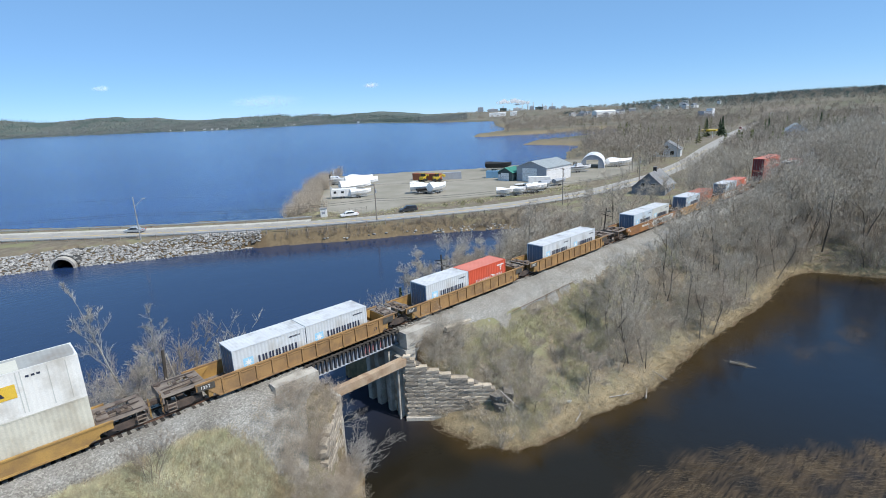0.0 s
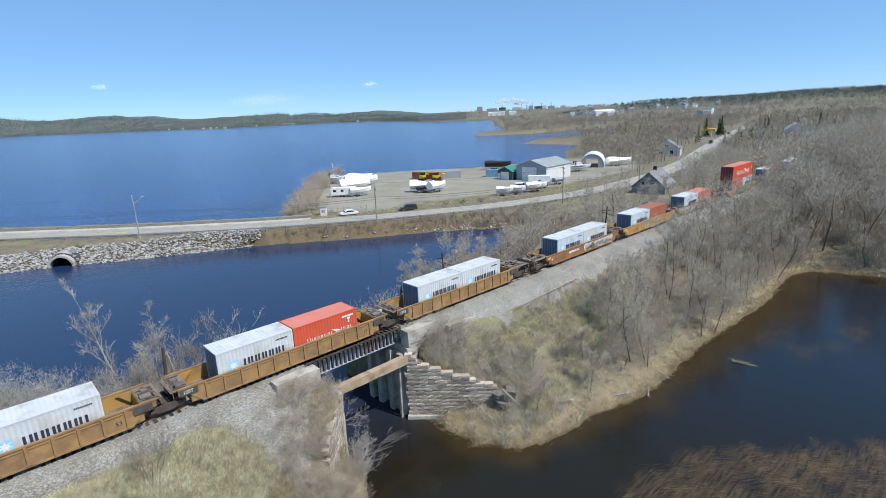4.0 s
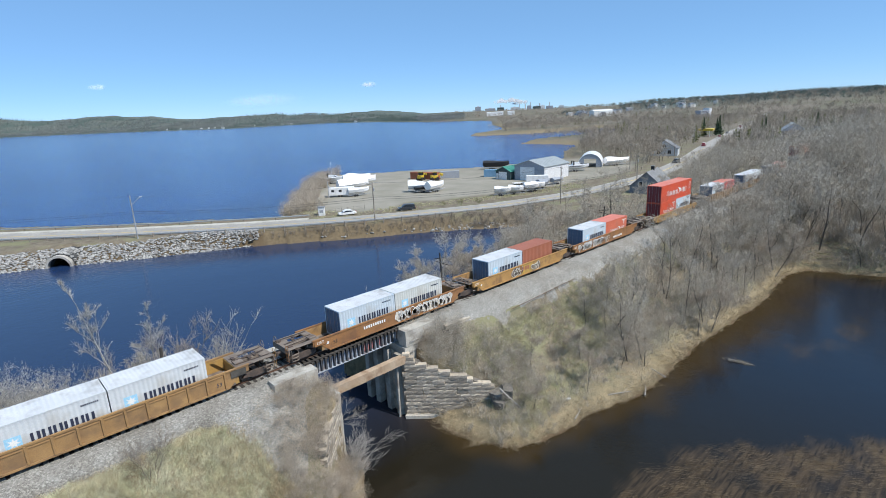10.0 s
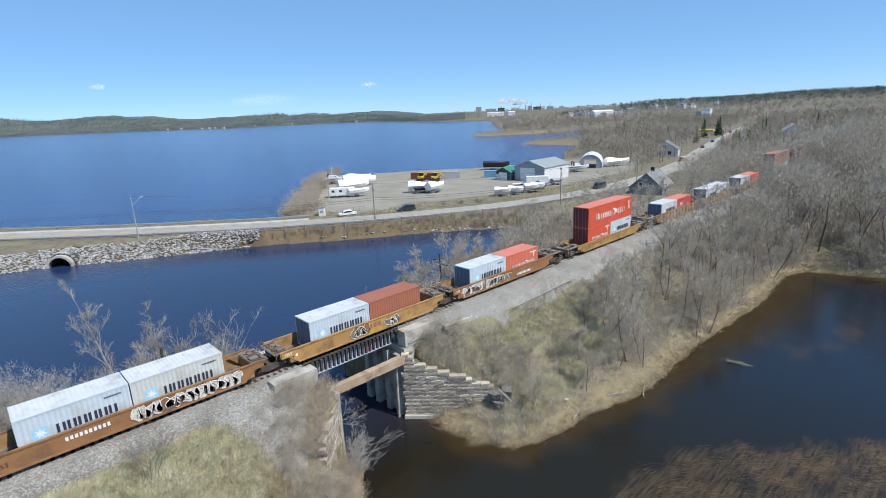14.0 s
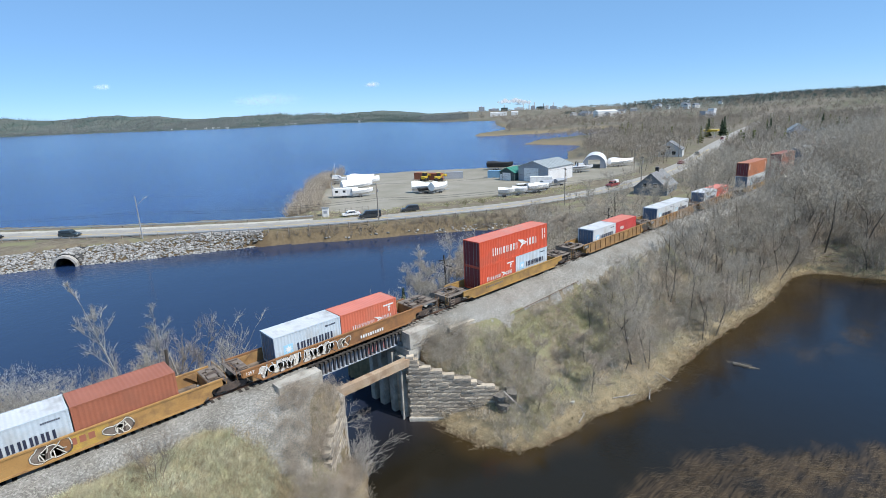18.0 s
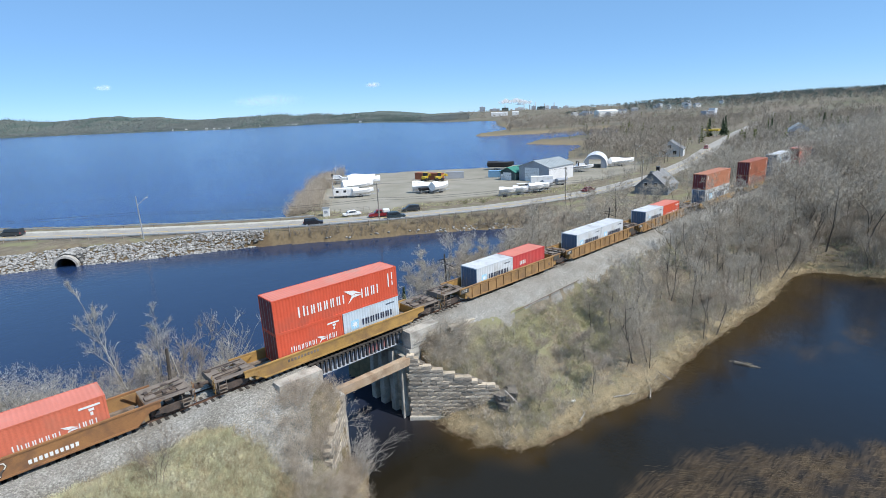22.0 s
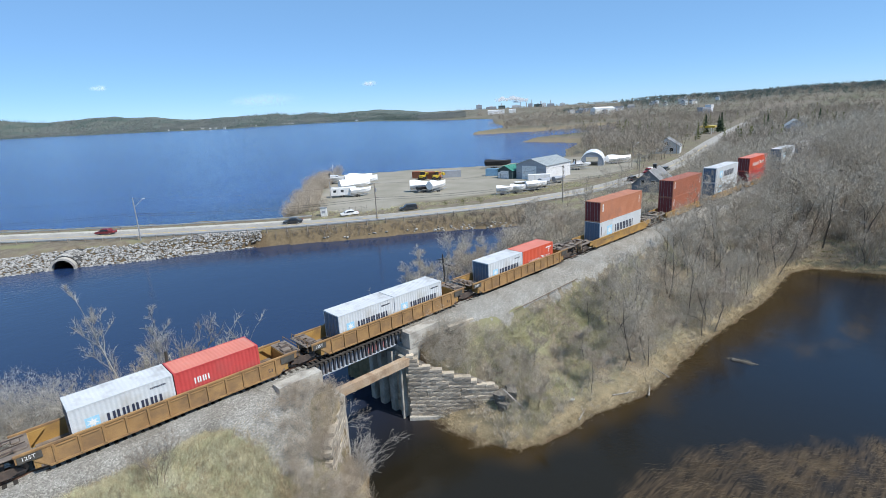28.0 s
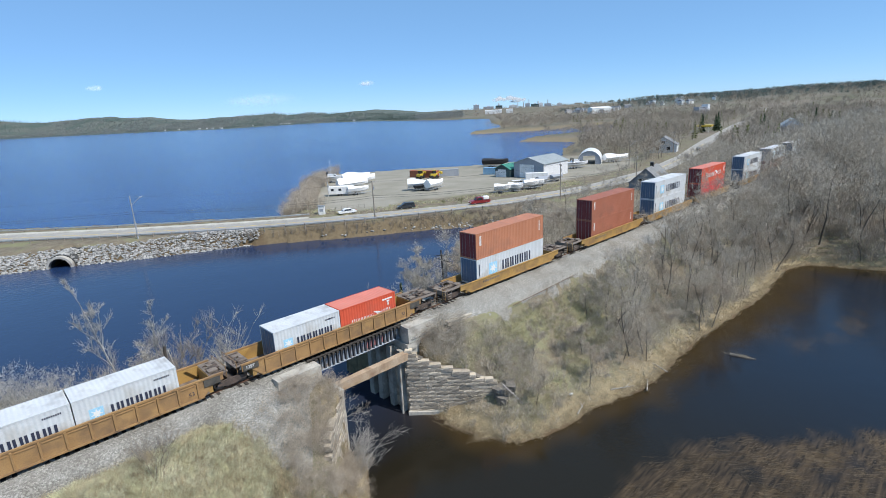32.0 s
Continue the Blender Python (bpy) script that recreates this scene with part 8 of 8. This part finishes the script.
def build_traffic():
    dark, teal = paint("dark_grey_car_paint", (0.035, 0.04, 0.045)), paint("dark_teal_car_paint", (0.03, 0.045, 0.055))
    black, silver = paint("black_car_paint", (0.02, 0.02, 0.025)), paint("silver_car_paint", (0.30, 0.33, 0.36))
    red, maroon, white = paint("red_truck_paint", (0.19, 0.015, 0.02)), paint("maroon_car_paint", (0.16, 0.02, 0.025)), paint("white_car_paint", (0.72, 0.72, 0.72))
    rows = [("sedan", silver, "silver sedan driving over the causeway", 1, (0, -21.98, 1312.8), 0, 1),
            ("van", dark, "long dark van driving over the causeway", 1, (-0.5501, -0.541, 1558.64), 17, 22),
            ("suv", teal, "dark green-grey station wagon on the road", -1, (-0.0725, 22.4243, 918.37), 18, 25),
            ("suv", black, "small black car driving along the road", -1, (-0.228, 28.6152, 837.38), 19, 25),
            ("pickup", red, "red pickup truck carrying a white load", 1, (0.0257, -21.3415, 1829.98), 19, 25),
            ("sedan", maroon, "dark maroon sedan driving over the causeway", 1, (-0.226, -11.0221, 1791.32), 23, 29),
            ("sedan", dark, "dark sedan driving over the causeway", 1, (-0.1341, -15.0379, 1877.99), 25, 30),
            ("pickup", red, "red pickup with a white box behind", 1, (0, -20.2, 2047.97), 31, 32)]
    for kind, pt, label, side, poly, t0, t1 in rows:
        c = car(kind, pt, label)
        if "white" in label:
            part("white_load", boxes((-2.6, -0.85, -0.75, 0.75, 1.0, 1.9), bevel=0.15), M_WHITEPAINT, c, "white rounded load")
        TRAFFIC.append((c, side, poly, t0, t1))
    for kind, pt, label, x, y, turn in (("sedan", white, "white sedan parked by the yard entrance", 73.6, 76.6, 158), ("suv", dark, "dark grey sport utility car parked beside the road", 86.9, 68.3, 150), ("pickup", black, "black pickup parked among the boats", 121.5, 137.0, -30)):
        car(kind, pt, label, "parked cars").matrix_basis = pose(x, y, -5.49, 0, 0, turn)


build_traffic()


# ---- woods, town and far shore ----
M_FARTWIG = surf("far_bare_woods", (0.27, 0.225, 0.175), (0.34, 0.295, 0.235), 0.03, 0.95, 0.0, fine=0.5, island=0.15, world_space=True)
# distance haze is mixed into the next two colours, bluer than near woods
M_HAZEGREY = surf("hazed_grey_woods", (0.17, 0.187, 0.18), (0.245, 0.255, 0.235), 0.006, 0.95, 0.0, fine=0.05, island=0.25, world_space=True)
M_HAZEGREEN = surf("hazed_conifers", (0.075, 0.112, 0.10), (0.12, 0.152, 0.135), 0.05, 0.95, 0.0, fine=0.5, island=0.3, world_space=True)


def clump(seed, h, w, n, width):
    """An open broom of twigs: a rough crown seen from afar."""
    rg = np.random.default_rng(seed)
    rows = [((0, 0, -0.3), (0, 0, h * 0.75), width * 1.6)]
    for k in range(n):
        c = unit(rg.normal(0, 1, 3)) * rg.uniform(0.45, 1.0)
        p = np.array([c[0] * w * 0.6, c[1] * w * 0.6, h * (0.60 + 0.30 * c[2])])
        d = unit(np.array([c[0], c[1], 0.5 + 0.5 * c[2]]) + rg.normal(0, 0.45, 3))
        rows.append((p, p + d * w * rg.uniform(0.35, 0.75), width))
    return blades(rows)


def conifer(seed, h, tiers=7):
    """A spruce of many short drooping sprays in uneven tiers."""
    rg = np.random.default_rng(seed)
    rows = []
    for k in range(tiers):
        f = k / tiers
        r = (1 - f) ** 0.9 * h * 0.22 * rg.uniform(0.8, 1.15)
        z = h * (0.10 + 0.88 * f)
        n = max(5, int(13 * (1 - f)) + 3)
        for j in range(n):
            az = j * math.tau / n + rg.uniform(-0.3, 0.3)
            rr = r * rg.uniform(0.7, 1.15)
            rows.append(((0, 0, z + h * 0.05), (rr * math.cos(az), rr * math.sin(az), z - h * 0.03 * rg.uniform(0, 2)), h * 0.085))
    rows.append(((0, 0, h * 0.9), (0, 0, h * 1.04), h * 0.02))
    return blades(rows)


def azimuth(x, y):
    return np.degrees(np.arctan2(x, y + 38))


def polar(n, r0, r1, a0, a1, seed, keep=None):
    rg = np.random.default_rng(seed)
    r = np.exp(rg.uniform(math.log(r0), math.log(r1), n))
    a = np.radians(rg.uniform(a0, a1, n))
    x, y = r * np.sin(a), -38 + r * np.cos(a)
    d = np.maximum(shore_dist(MAIN_SHORE, x, y), shore_dist(WEST_SHORE, x, y))
    ok = (d > np.where(r > 200, 9, 1.5)) & (line_dist(ROAD, x, y) > np.where(r > 460, 4.5, 7)) & (shore_dist(LOT, x, y) < -2) & (np.abs(y) > 6.0)
    if keep is not None:
        ok &= keep(x, y, r)
    x, y, r = x[ok], y[ok], r[ok]
    return np.stack([x, y, ground_z(x, y), rg.uniform(0, math.tau, len(x)), rg.uniform(0.7, 1.25, len(x))], 1), r


HOUSE_SPOTS = [(148, 30, 15), (255, 73, 12), (356, 44, 14), (383, 39, 13), (300, 84, 10), (430, 120, 14)]


def clear_of_houses(x, y, r):
    ok = np.ones(x.shape, bool)
    for hx, hy, hr in HOUSE_SPOTS:
        ok &= np.hypot(x - hx, y - hy) > hr
    ok &= ~((x > 118) & (x < 150) & (y > 9) & (y < 40))
    return ok


def far_woods():
    near = [clump(k, 8.5, 2.9, 84, 0.055) for k in range(5)]
    # whole dark-trunked trees in the woods behind the pond, along the line and round the road
    plain = []
    for k in range(6):
        segs, ends = grow(300 + k, 9.5, 0.55, 1, 3, 5, 0.17)
        plain.append((tubes([q for q in segs if q[2] > 0.028]),
                      merge([blades([(p, q, max(0.045, 2 * a)) for p, q, a, b in segs if a <= 0.028]), twigs_of(ends, k, 2, 0.75, 0.04)])))
    rg = np.random.default_rng(71)
    spots = []
    for n, x0, x1, y0, y1, s0, s1 in ((260, 103, 215, -75, -9, 0.75, 1.2), (130, 160, 330, -22, -7, 0.75, 1.2), (190, 170, 330, 8, 75, 0.5, 0.75)):
        x, y = rg.uniform(x0, x1, n), rg.uniform(y0, y1, n)
        ok = (shore_dist(MAIN_SHORE, x, y) > 1.5) & (line_dist(ROAD, x, y) > 8) & (shore_dist(LOT, x, y) < -2) & clear_of_houses(x, y, None)
        spots.append(np.stack([x, y, ground_z(x, y) - 0.1, rg.uniform(0, 6.3, n), rg.uniform(s0, s1, n)], 1)[ok])
    spots = np.concatenate(spots)
    stuff("woodland", spread_kinds([c for t, c in plain], spots), M_TWIG, "crowns of bare trees in the leafless woods", "trees")
    stuff("woodland", spread_kinds([t for t, c in plain], spots), M_BARK, "dark trunks of bare trees in the leafless woods", "trees")
    low = [clump(30 + k, 3.2, 1.9, 60, 0.05) for k in range(4)]
    mid = [clump(10 + k, 8.5, 3.9, 58, 0.12) for k in range(4)]
    far = [clump(20 + k, 9, 5.5, 52, 0.26) for k in range(4)]
    pl, r = polar(1500, 135, 330, 66, 90, 51, lambda x, y, r: clear_of_houses(x, y, r) & ((x > 178) | (y < -13) | (y > 11)) & (line_dist(ROAD, x, y) > 12))
    pl[:, 4] *= np.where((pl[:, 0] > 172) & (pl[:, 1] > -30) & (pl[:, 1] < 14), 1.5, np.where((pl[:, 1] > -24) & (pl[:, 1] < 14), 0.72, 1.0))
    stuff("woodland", spread_kinds(near, pl), M_TWIG, "leafless grey woodland beside the railway", "trees")
    pl, r = polar(1500, 112, 300, 60, 92, 52, lambda x, y, r: clear_of_houses(x, y, r) & (np.abs(y) > 8))
    stuff("undergrowth", spread_kinds(low, pl), M_TWIG, "leafless undergrowth below the trees", "brush")
    pl, r = polar(5200, 235, 800, 50, 90, 53, lambda x, y, r: clear_of_houses(x, y, r) & (line_dist(ROAD, x, y) > np.where(x > 440, 5.5, 12)))
    stuff("woodland", spread_kinds(mid, pl), M_FARTWIG, "leafless brown woodland on the rising land", "trees")
    pl, r = polar(4200, 650, 3200, 44, 90, 54, lambda x, y, r: (r < 1400) | (azimuth(x, y) < 62))
    stuff("woodland", spread_kinds(far, pl), M_FARTWIG, "hazy leafless woods on the hills", "trees")
    cons = [conifer(k, 10.0) for k in range(4)]
    small_cons = [conifer(10 + k, 10.0, 4) for k in range(4)]
    pl, r = polar(420, 260, 900, 54, 88, 55, lambda x, y, r: clear_of_houses(x, y, r) & (wobble(x, y, 60.0) > 0.15))
    stuff("conifers", spread_kinds(cons, pl), M_OLIVE, "olive young conifers among bare trees", "trees")
    pl, r = polar(6400, 900, 2200, 56, 90, 56, lambda x, y, r: ((wobble(x, y, 260.0) > 0.3) & (r > 1150)) | ((r > 1150) & (azimuth(x, y) > 71)) | ((r > 1350) & (azimuth(x, y) > 62) & (wobble(x, y, 120.0) > -0.2)))
    pl[:, 4] *= 1.15
    stuff("conifers", spread_kinds(small_cons, pl[::3]), M_HAZEGREEN, "dark conifers along the far ridge", "trees")
    stuff("pines", spread_kinds([clump(60 + k, 10, 5.0, 46, 0.5) for k in range(4)], pl[1::3]), M_HAZEGREEN, "dark rounded pines along the far ridge", "trees")
    stuff("woodland", spread_kinds(far, pl[2::3]), M_FARTWIG, "bare woods between the pines on the far ridge", "trees")
    # the lake's far shore: dark conifers in stands and on the ridge, bare grey woods between
    rg = np.random.default_rng(57)
    n = 12000
    a = rg.uniform(-3, 46, n)
    r = np.interp(a, FAR_AZ, FAR_R) + 8 + 820 * rg.random(n) ** 1.25
    x, y = r * np.sin(np.radians(a)), -38 + r * np.cos(np.radians(a))
    d = shore_dist(MAIN_SHORE, x, y)
    field = (wobble(x, y, 150.0, 2.0) > 0.75) & (d < 420)
    ok = (d > 5) & ~field
    x, y, d, a = x[ok], y[ok], d[ok], a[ok]
    dark = (wobble(x, y, 210.0) + 0.5 * wobble(x, y, 60.0) + 0.9 * smooth(350, 700, d) + 0.9 * ((a > 31.5) & (a < 41)) + rg.normal(0, 0.12, len(x))) > 0.45
    pl = np.stack([x, y, ground_z(x, y), rg.uniform(0, 6.3, len(x)), rg.uniform(0.7, 1.5, len(x)) * np.interp(np.hypot(x, y), [1700, 4000], [0.85, 1.3])], 1)
    stuff("woodland", spread_kinds([clump(80 + k, 9, 6.0, 26, 0.55) for k in range(4)], pl[~dark]), M_HAZEGREY, "bare woods greyed by haze on the far shore of the lake", "trees")
    stuff("conifers", spread_kinds(small_cons, pl[dark]), M_HAZEGREEN, "dark conifer stands on the far shore of the lake", "trees")


far_woods()


def plant_conifer(x, y, h, label="dark green spruce standing among bare trees"):
    z = float(ground_z(np.array([x]), np.array([y]))[0])
    t = thing("conifer", label, "tree", "conifers near the road", pose(x, y, z - 0.1))
    part("trunk", rod(bmesh.new(), (0, 0, -0.2), (0, 0, h * 0.9), h * 0.018, h * 0.004, sides=7), M_BARK, t)
    me = mesh_np("crown", *conifer(int(x), h, 15))
    part("crown", me, M_NEEDLE, t)


for cx, cy, ch in ((398, 69, 13), (389, 64, 9), (380, 66, 10), (385, 59, 8), (505, 62, 13), (405, 100, 15), (412, 104, 13), (398, 108, 14), (440, 40, 12)):
    plant_conifer(cx, cy, ch)
plant_conifer(36.0, 8.2, 4.2, "small green pine beside the track")


def town():
    rnd = random.Random(8)
    z = lambda x, y: float(ground_z(np.array([x]), np.array([y]))[0])
    c = thing("yellow_canopy", "flat yellow filling station canopy on posts", "canopy", m=pose(400, 107, z(400, 107), 0, 0, 12))
    part("canopy_top", boxes((-5.5, 5.5, -5, 5, 4.4, 5.6), bevel=0.05), M_MACHINE, c)
    for x in (-4, 4):
        for y in (-3, 3):
            part("post", rod(bmesh.new(), (x, y, -0.5), (x, y, 4.4), 0.18, sides=8), M_WHITEPAINT, c)
    w = thing("white_warehouse", "long low white warehouse on the far shore", "building", m=pose(1010, 540, z(1010, 540) + 4, 0, 0, -30))
    part("body", boxes((-22, 22, -10, 10, -6, 7)), M_WHITEPAINT, w)
    rf = bmesh.new()
    prism(rf, [(-10.5, 7.0), (10.5, 7.0), (0, 10.0)], "x", -22.5, 22.5)
    part("roof", rf, M_WHITEPAINT, w)
    a = thing("apartment_block", "pale grey apartment block with rows of windows", "building", m=pose(800, 258, z(800, 258) + 3, 0, 0, -20))
    a.scale = (0.62, 0.62, 0.62)
    part("body", boxes((-17, 17, -8, 8, -4, 12)), M_SIDING, a)
    part("tower", boxes((9, 17, -8.4, 8.4, -4, 17)), M_PALESIDING, a)
    for r in range(4):
        for k in range(9):
            x = -15 + k * 2.6
            part("window", boxes((x, x + 1.4, -8.06, -7.98, 0.5 + 2.9 * r, 2.0 + 2.9 * r)), M_GLASS, a)
    n = 0
    while n < 22:
        az, r = radians(rnd.uniform(56, 74)), rnd.uniform(1150, 1500)
        x, y = r * math.sin(az), -38 + r * math.cos(az)
        if float(shore_dist(MAIN_SHORE, np.array([x]), np.array([y]))[0]) < 20 or float(line_dist(ROAD, np.array([x]), np.array([y]))[0]) < 45:
            continue
        h = thing("far_house", "small pale house among trees on the hill", "house", "houses on the hill", pose(x, y, z(x, y), 0, 0, rnd.uniform(0, 180)))
        w2, l2, e2 = rnd.uniform(7, 10), rnd.uniform(9, 15), rnd.uniform(5, 8)
        part("house_body", boxes((-l2 / 2, l2 / 2, -w2 / 2, w2 / 2, -2, e2)), rnd.choice((M_WHITEPAINT, M_GREYHOUSE, M_WHITEPAINT, M_SIDING)), h)
        rf = bmesh.new()
        prism(rf, [(-w2 / 2 - 0.4, e2), (w2 / 2 + 0.4, e2), (0, e2 + 3)], "x", -l2 / 2 - 0.4, l2 / 2 + 0.4)
        part("roof", rf, rnd.choice((M_SHINGLE, M_SLATE)), h)
        for k in range(3):
            part("window", boxes((-l2 / 3 + k * l2 / 3 - 0.6, -l2 / 3 + k * l2 / 3 + 0.6, -w2 / 2 - 0.05, -w2 / 2 + 0.03, e2 - 2.2, e2 - 0.8)), M_GLASS, h)
        n += 1
    # houses along the far shore
    for az, back in ((16.2, 40), (17.4, 90), (19.2, 60), (19.9, 30), (20.4, 75), (21.2, 45), (19.0, 330), (26.9, 60), (27.4, 110), (27.8, 45), (29.0, 210), (34.4, 20), (24.2, 80)):
        r = float(np.interp(az, FAR_AZ, FAR_R)) + back
        x, y = r * math.sin(radians(az)), -38 + r * math.cos(radians(az))
        h = thing("far_house", "white house on the far shore", "house", "houses on the far shore", pose(x, y, z(x, y), 0, 0, rnd.uniform(0, 180)))
        part("house_body", boxes((-6, 6, -4, 4, -2, 5.5)), M_WHITEPAINT, h)
        rf = bmesh.new()
        prism(rf, [(-4.4, 5.5), (4.4, 5.5), (0, 8.5)], "x", -6.4, 6.4)
        part("roof", rf, M_SHINGLE, h)
    # works with stacks far behind
    for az, hh, rad in ((49.9, 33, 2.4), (51.9, 38, 2.2), (53.05, 47, 2.0), (54.0, 36, 3.6), (55.0, 40, 2.2), (52.5, 31, 3.4)):
        r = 3300
        x, y = r * math.sin(radians(az)), -38 + r * math.cos(radians(az))
        s = thing("factory_stack", "tall grey stack of a distant works", "chimney", "distant works", pose(x, y, z(x, y)))
        part("stack", rod(bmesh.new(), (0, 0, -20), (0, 0, hh), rad * 1.3, rad, sides=10), M_GREYHOUSE, s)
    for az, hh, ww, pt in ((47.5, 27, 34, M_SIDING), (48.8, 15, 60, M_SIDING), (49.9, 18, 40, M_DARKGREEN), (51.4, 17, 50, M_GREYHOUSE), (52.9, 23, 26, M_SIDING), (53.7, 19, 50, M_DARKGREEN), (54.3, 22, 24, M_PALESIDING), (55.0, 17, 40, M_SIDING), (56.2, 16, 30, M_GREYHOUSE)):
        r = 3250
        x, y = r * math.sin(radians(az)), -38 + r * math.cos(radians(az))
        s = thing("factory_hall", "hall of a distant works", "building", "distant works", pose(x, y, z(x, y), 0, 0, -az))
        hall = part("hall", boxes((-ww / 2, ww / 2, -20, 20, -25, hh)), pt, s)
        part("roof_house", boxes((-ww / 6, ww / 8, -8, 8, hh, hh + 4)), M_PALESIDING, hall)
    # long white sheds on the mill shore
    for az, r, ww in ((49.3, 1950, 60), (51.0, 1900, 24)):
        x, y = r * math.sin(radians(az)), -38 + r * math.cos(radians(az))
        s = thing("white_shed", "long low white shed on the mill shore", "building", "distant works", pose(x, y, z(x, y), 0, 0, -az))
        part("body", boxes((-ww / 2, ww / 2, -8, 8, -5, 12)), M_WHITEPAINT, s)
        part("roof", prism(bmesh.new(), [(-8.4, 12), (8.4, 12), (0, 14)], "x", -ww / 2 - 0.5, ww / 2 + 0.5), M_WHITEPAINT, s)


town()



def puffs():
    """Steam over the works and small clouds: shallow domes of vapour that thin out towards their rims."""
    m = bpy.data.materials.new("white_vapour")
    m.use_nodes = True
    N, K = m.node_tree.nodes, m.node_tree.links
    mixs, tr = N.new("ShaderNodeMixShader"), N.new("ShaderNodeBsdfTransparent")
    thick = N.new("ShaderNodeAttribute")
    thick.attribute_name = "thick"
    wisp = N.new("ShaderNodeTexNoise")
    wisp.inputs["Scale"].default_value, wisp.inputs["Detail"].default_value = 0.045, 6.0
    K.new(N.new("ShaderNodeNewGeometry").outputs["Position"], wisp.inputs["Vector"])
    torn = N.new("ShaderNodeMapRange")
    torn.inputs["From Min"].default_value, torn.inputs["From Max"].default_value = 0.34, 0.62
    torn.inputs["To Min"].default_value, torn.inputs["To Max"].default_value = 0.15, 1.15
    K.new(wisp.outputs["Fac"], torn.inputs["Value"])
    mul = N.new("ShaderNodeMath")
    mul.operation, mul.use_clamp = "MULTIPLY", True
    K.new(thick.outputs["Fac"], mul.inputs[0]), K.new(torn.outputs["Result"], mul.inputs[1])
    K.new(mul.outputs[0], mixs.inputs[0])
    N["Principled BSDF"].inputs["Base Color"].default_value = (0.84, 0.9, 0.97, 1)
    N["Principled BSDF"].inputs["Roughness"].default_value = 1.0
    up = N.new("ShaderNodeCombineXYZ")             # vapour scatters evenly: one upward normal for all of it
    for k, v in enumerate((0.1, -0.55, 0.83)):
        up.inputs[k].default_value = v
    K.new(up.outputs[0], N["Principled BSDF"].inputs["Normal"])
    K.new(tr.outputs[0], mixs.inputs[1]), K.new(N["Principled BSDF"].outputs[0], mixs.inputs[2])
    K.new(mixs.outputs[0], N["Material Output"].inputs["Surface"])

    def dome(az, r, z, w, h, dens):
        """One shallow dome towards the south-west, w wide and h high, and how thick it is at each point."""
        q = np.linspace(0, 1, 9)
        t = np.linspace(0, math.tau, 24, endpoint=False)
        Q, T = np.meshgrid(q, t, indexing="ij")
        u, v = 0.5 * w * Q * np.cos(T), 0.5 * h * Q * np.sin(T)
        back = 0.03 * h * (1 - Q ** 2)
        c, s2 = math.cos(radians(az)), math.sin(radians(az))
        V = np.stack([(r - back) * s2 + u * c, -38 + (r - back) * c - u * s2, z + v], -1).reshape(-1, 3)
        i, j = np.meshgrid(np.arange(8), np.arange(24), indexing="ij")
        a, b = (i * 24 + j).ravel(), (i * 24 + (j + 1) % 24).ravel()
        return V, np.stack([a, b, b + 24, a + 24], -1), (dens * (1 - Q ** 2) ** 2.0).ravel()

    def vapour(name, label, rows):
        vs, fs, ts, n = [], [], [], 0
        for row in rows:
            V, F, T = dome(*row)
            vs.append(V), fs.append(F + n), ts.append(T)
            n += len(V)
        me = mesh_np(name, np.concatenate(vs), np.concatenate(fs))
        me.polygons.foreach_set("use_smooth", np.ones(len(me.polygons), bool))
        me.attributes.new("thick", "FLOAT", "POINT").data.foreach_set("value", np.concatenate(ts).astype(np.float32))
        me.materials.append(m)
        tagged(new(name, me), label, "cloud", kind="stuff")
    vapour("steam_plume", "white steam drifting from the distant works", [
        (49.55, 3200, 67, 50, 26, 2.0), (50.0, 3206, 73, 44, 34, 2.6), (50.5, 3212, 66, 54, 26, 2.0), (51.05, 3203, 73, 54, 36, 3.0), (51.55, 3209, 68, 50, 30, 3.0),
        (52.0, 3200, 63, 54, 26, 2.6), (52.5, 3207, 60, 40, 28, 2.4), (51.6, 3215, 52, 90, 14, 1.6)])
    vapour("small_cloud", "small faint white cloud", [(36.1, 3900, 238, 120, 46, 0.75), (35.8, 3908, 236, 100, 36, 0.35)])
    vapour("small_cloud", "small faint white cloud", [(11.3, 3900, 262, 90, 42, 0.6), (11.0, 3907, 260, 80, 32, 0.3)])
    vapour("thin_cloud", "wide faint veil of cloud", [(25.5, 4300, 170, 620, 120, 0.2), (23.8, 4310, 165, 360, 70, 0.12)])


puffs()


# ---- motion ----
def motions():
    t = np.arange(0, 32.01, 1.0)
    xs = train_x(t)
    for ob, off, y, z in MOVING:
        walk(ob, [(float(a), pose(float(b) + off, y, z)) for a, b in zip(t, xs)])
    for ob, side, poly, t0, t1 in TRAFFIC:
        c = np.clip(t, t0, t1)
        s = np.polyval(poly, c) + np.polyval(np.polyder(poly), c) * (t - c)
        walk(ob, [(float(a), lane_pose(float(b), side)) for a, b in zip(t, s)])

    fine = np.arange(0, 32.001, 0.1)
    turn = -np.degrees((train_x(fine) - train_x(0.0)) / 0.42)
    for wheel, dx in WHEELS:
        walk(wheel, [(float(a), pose(dx, 0, 0.42, 0, float(-b), 0)) for a, b in zip(fine, turn)])


motions()
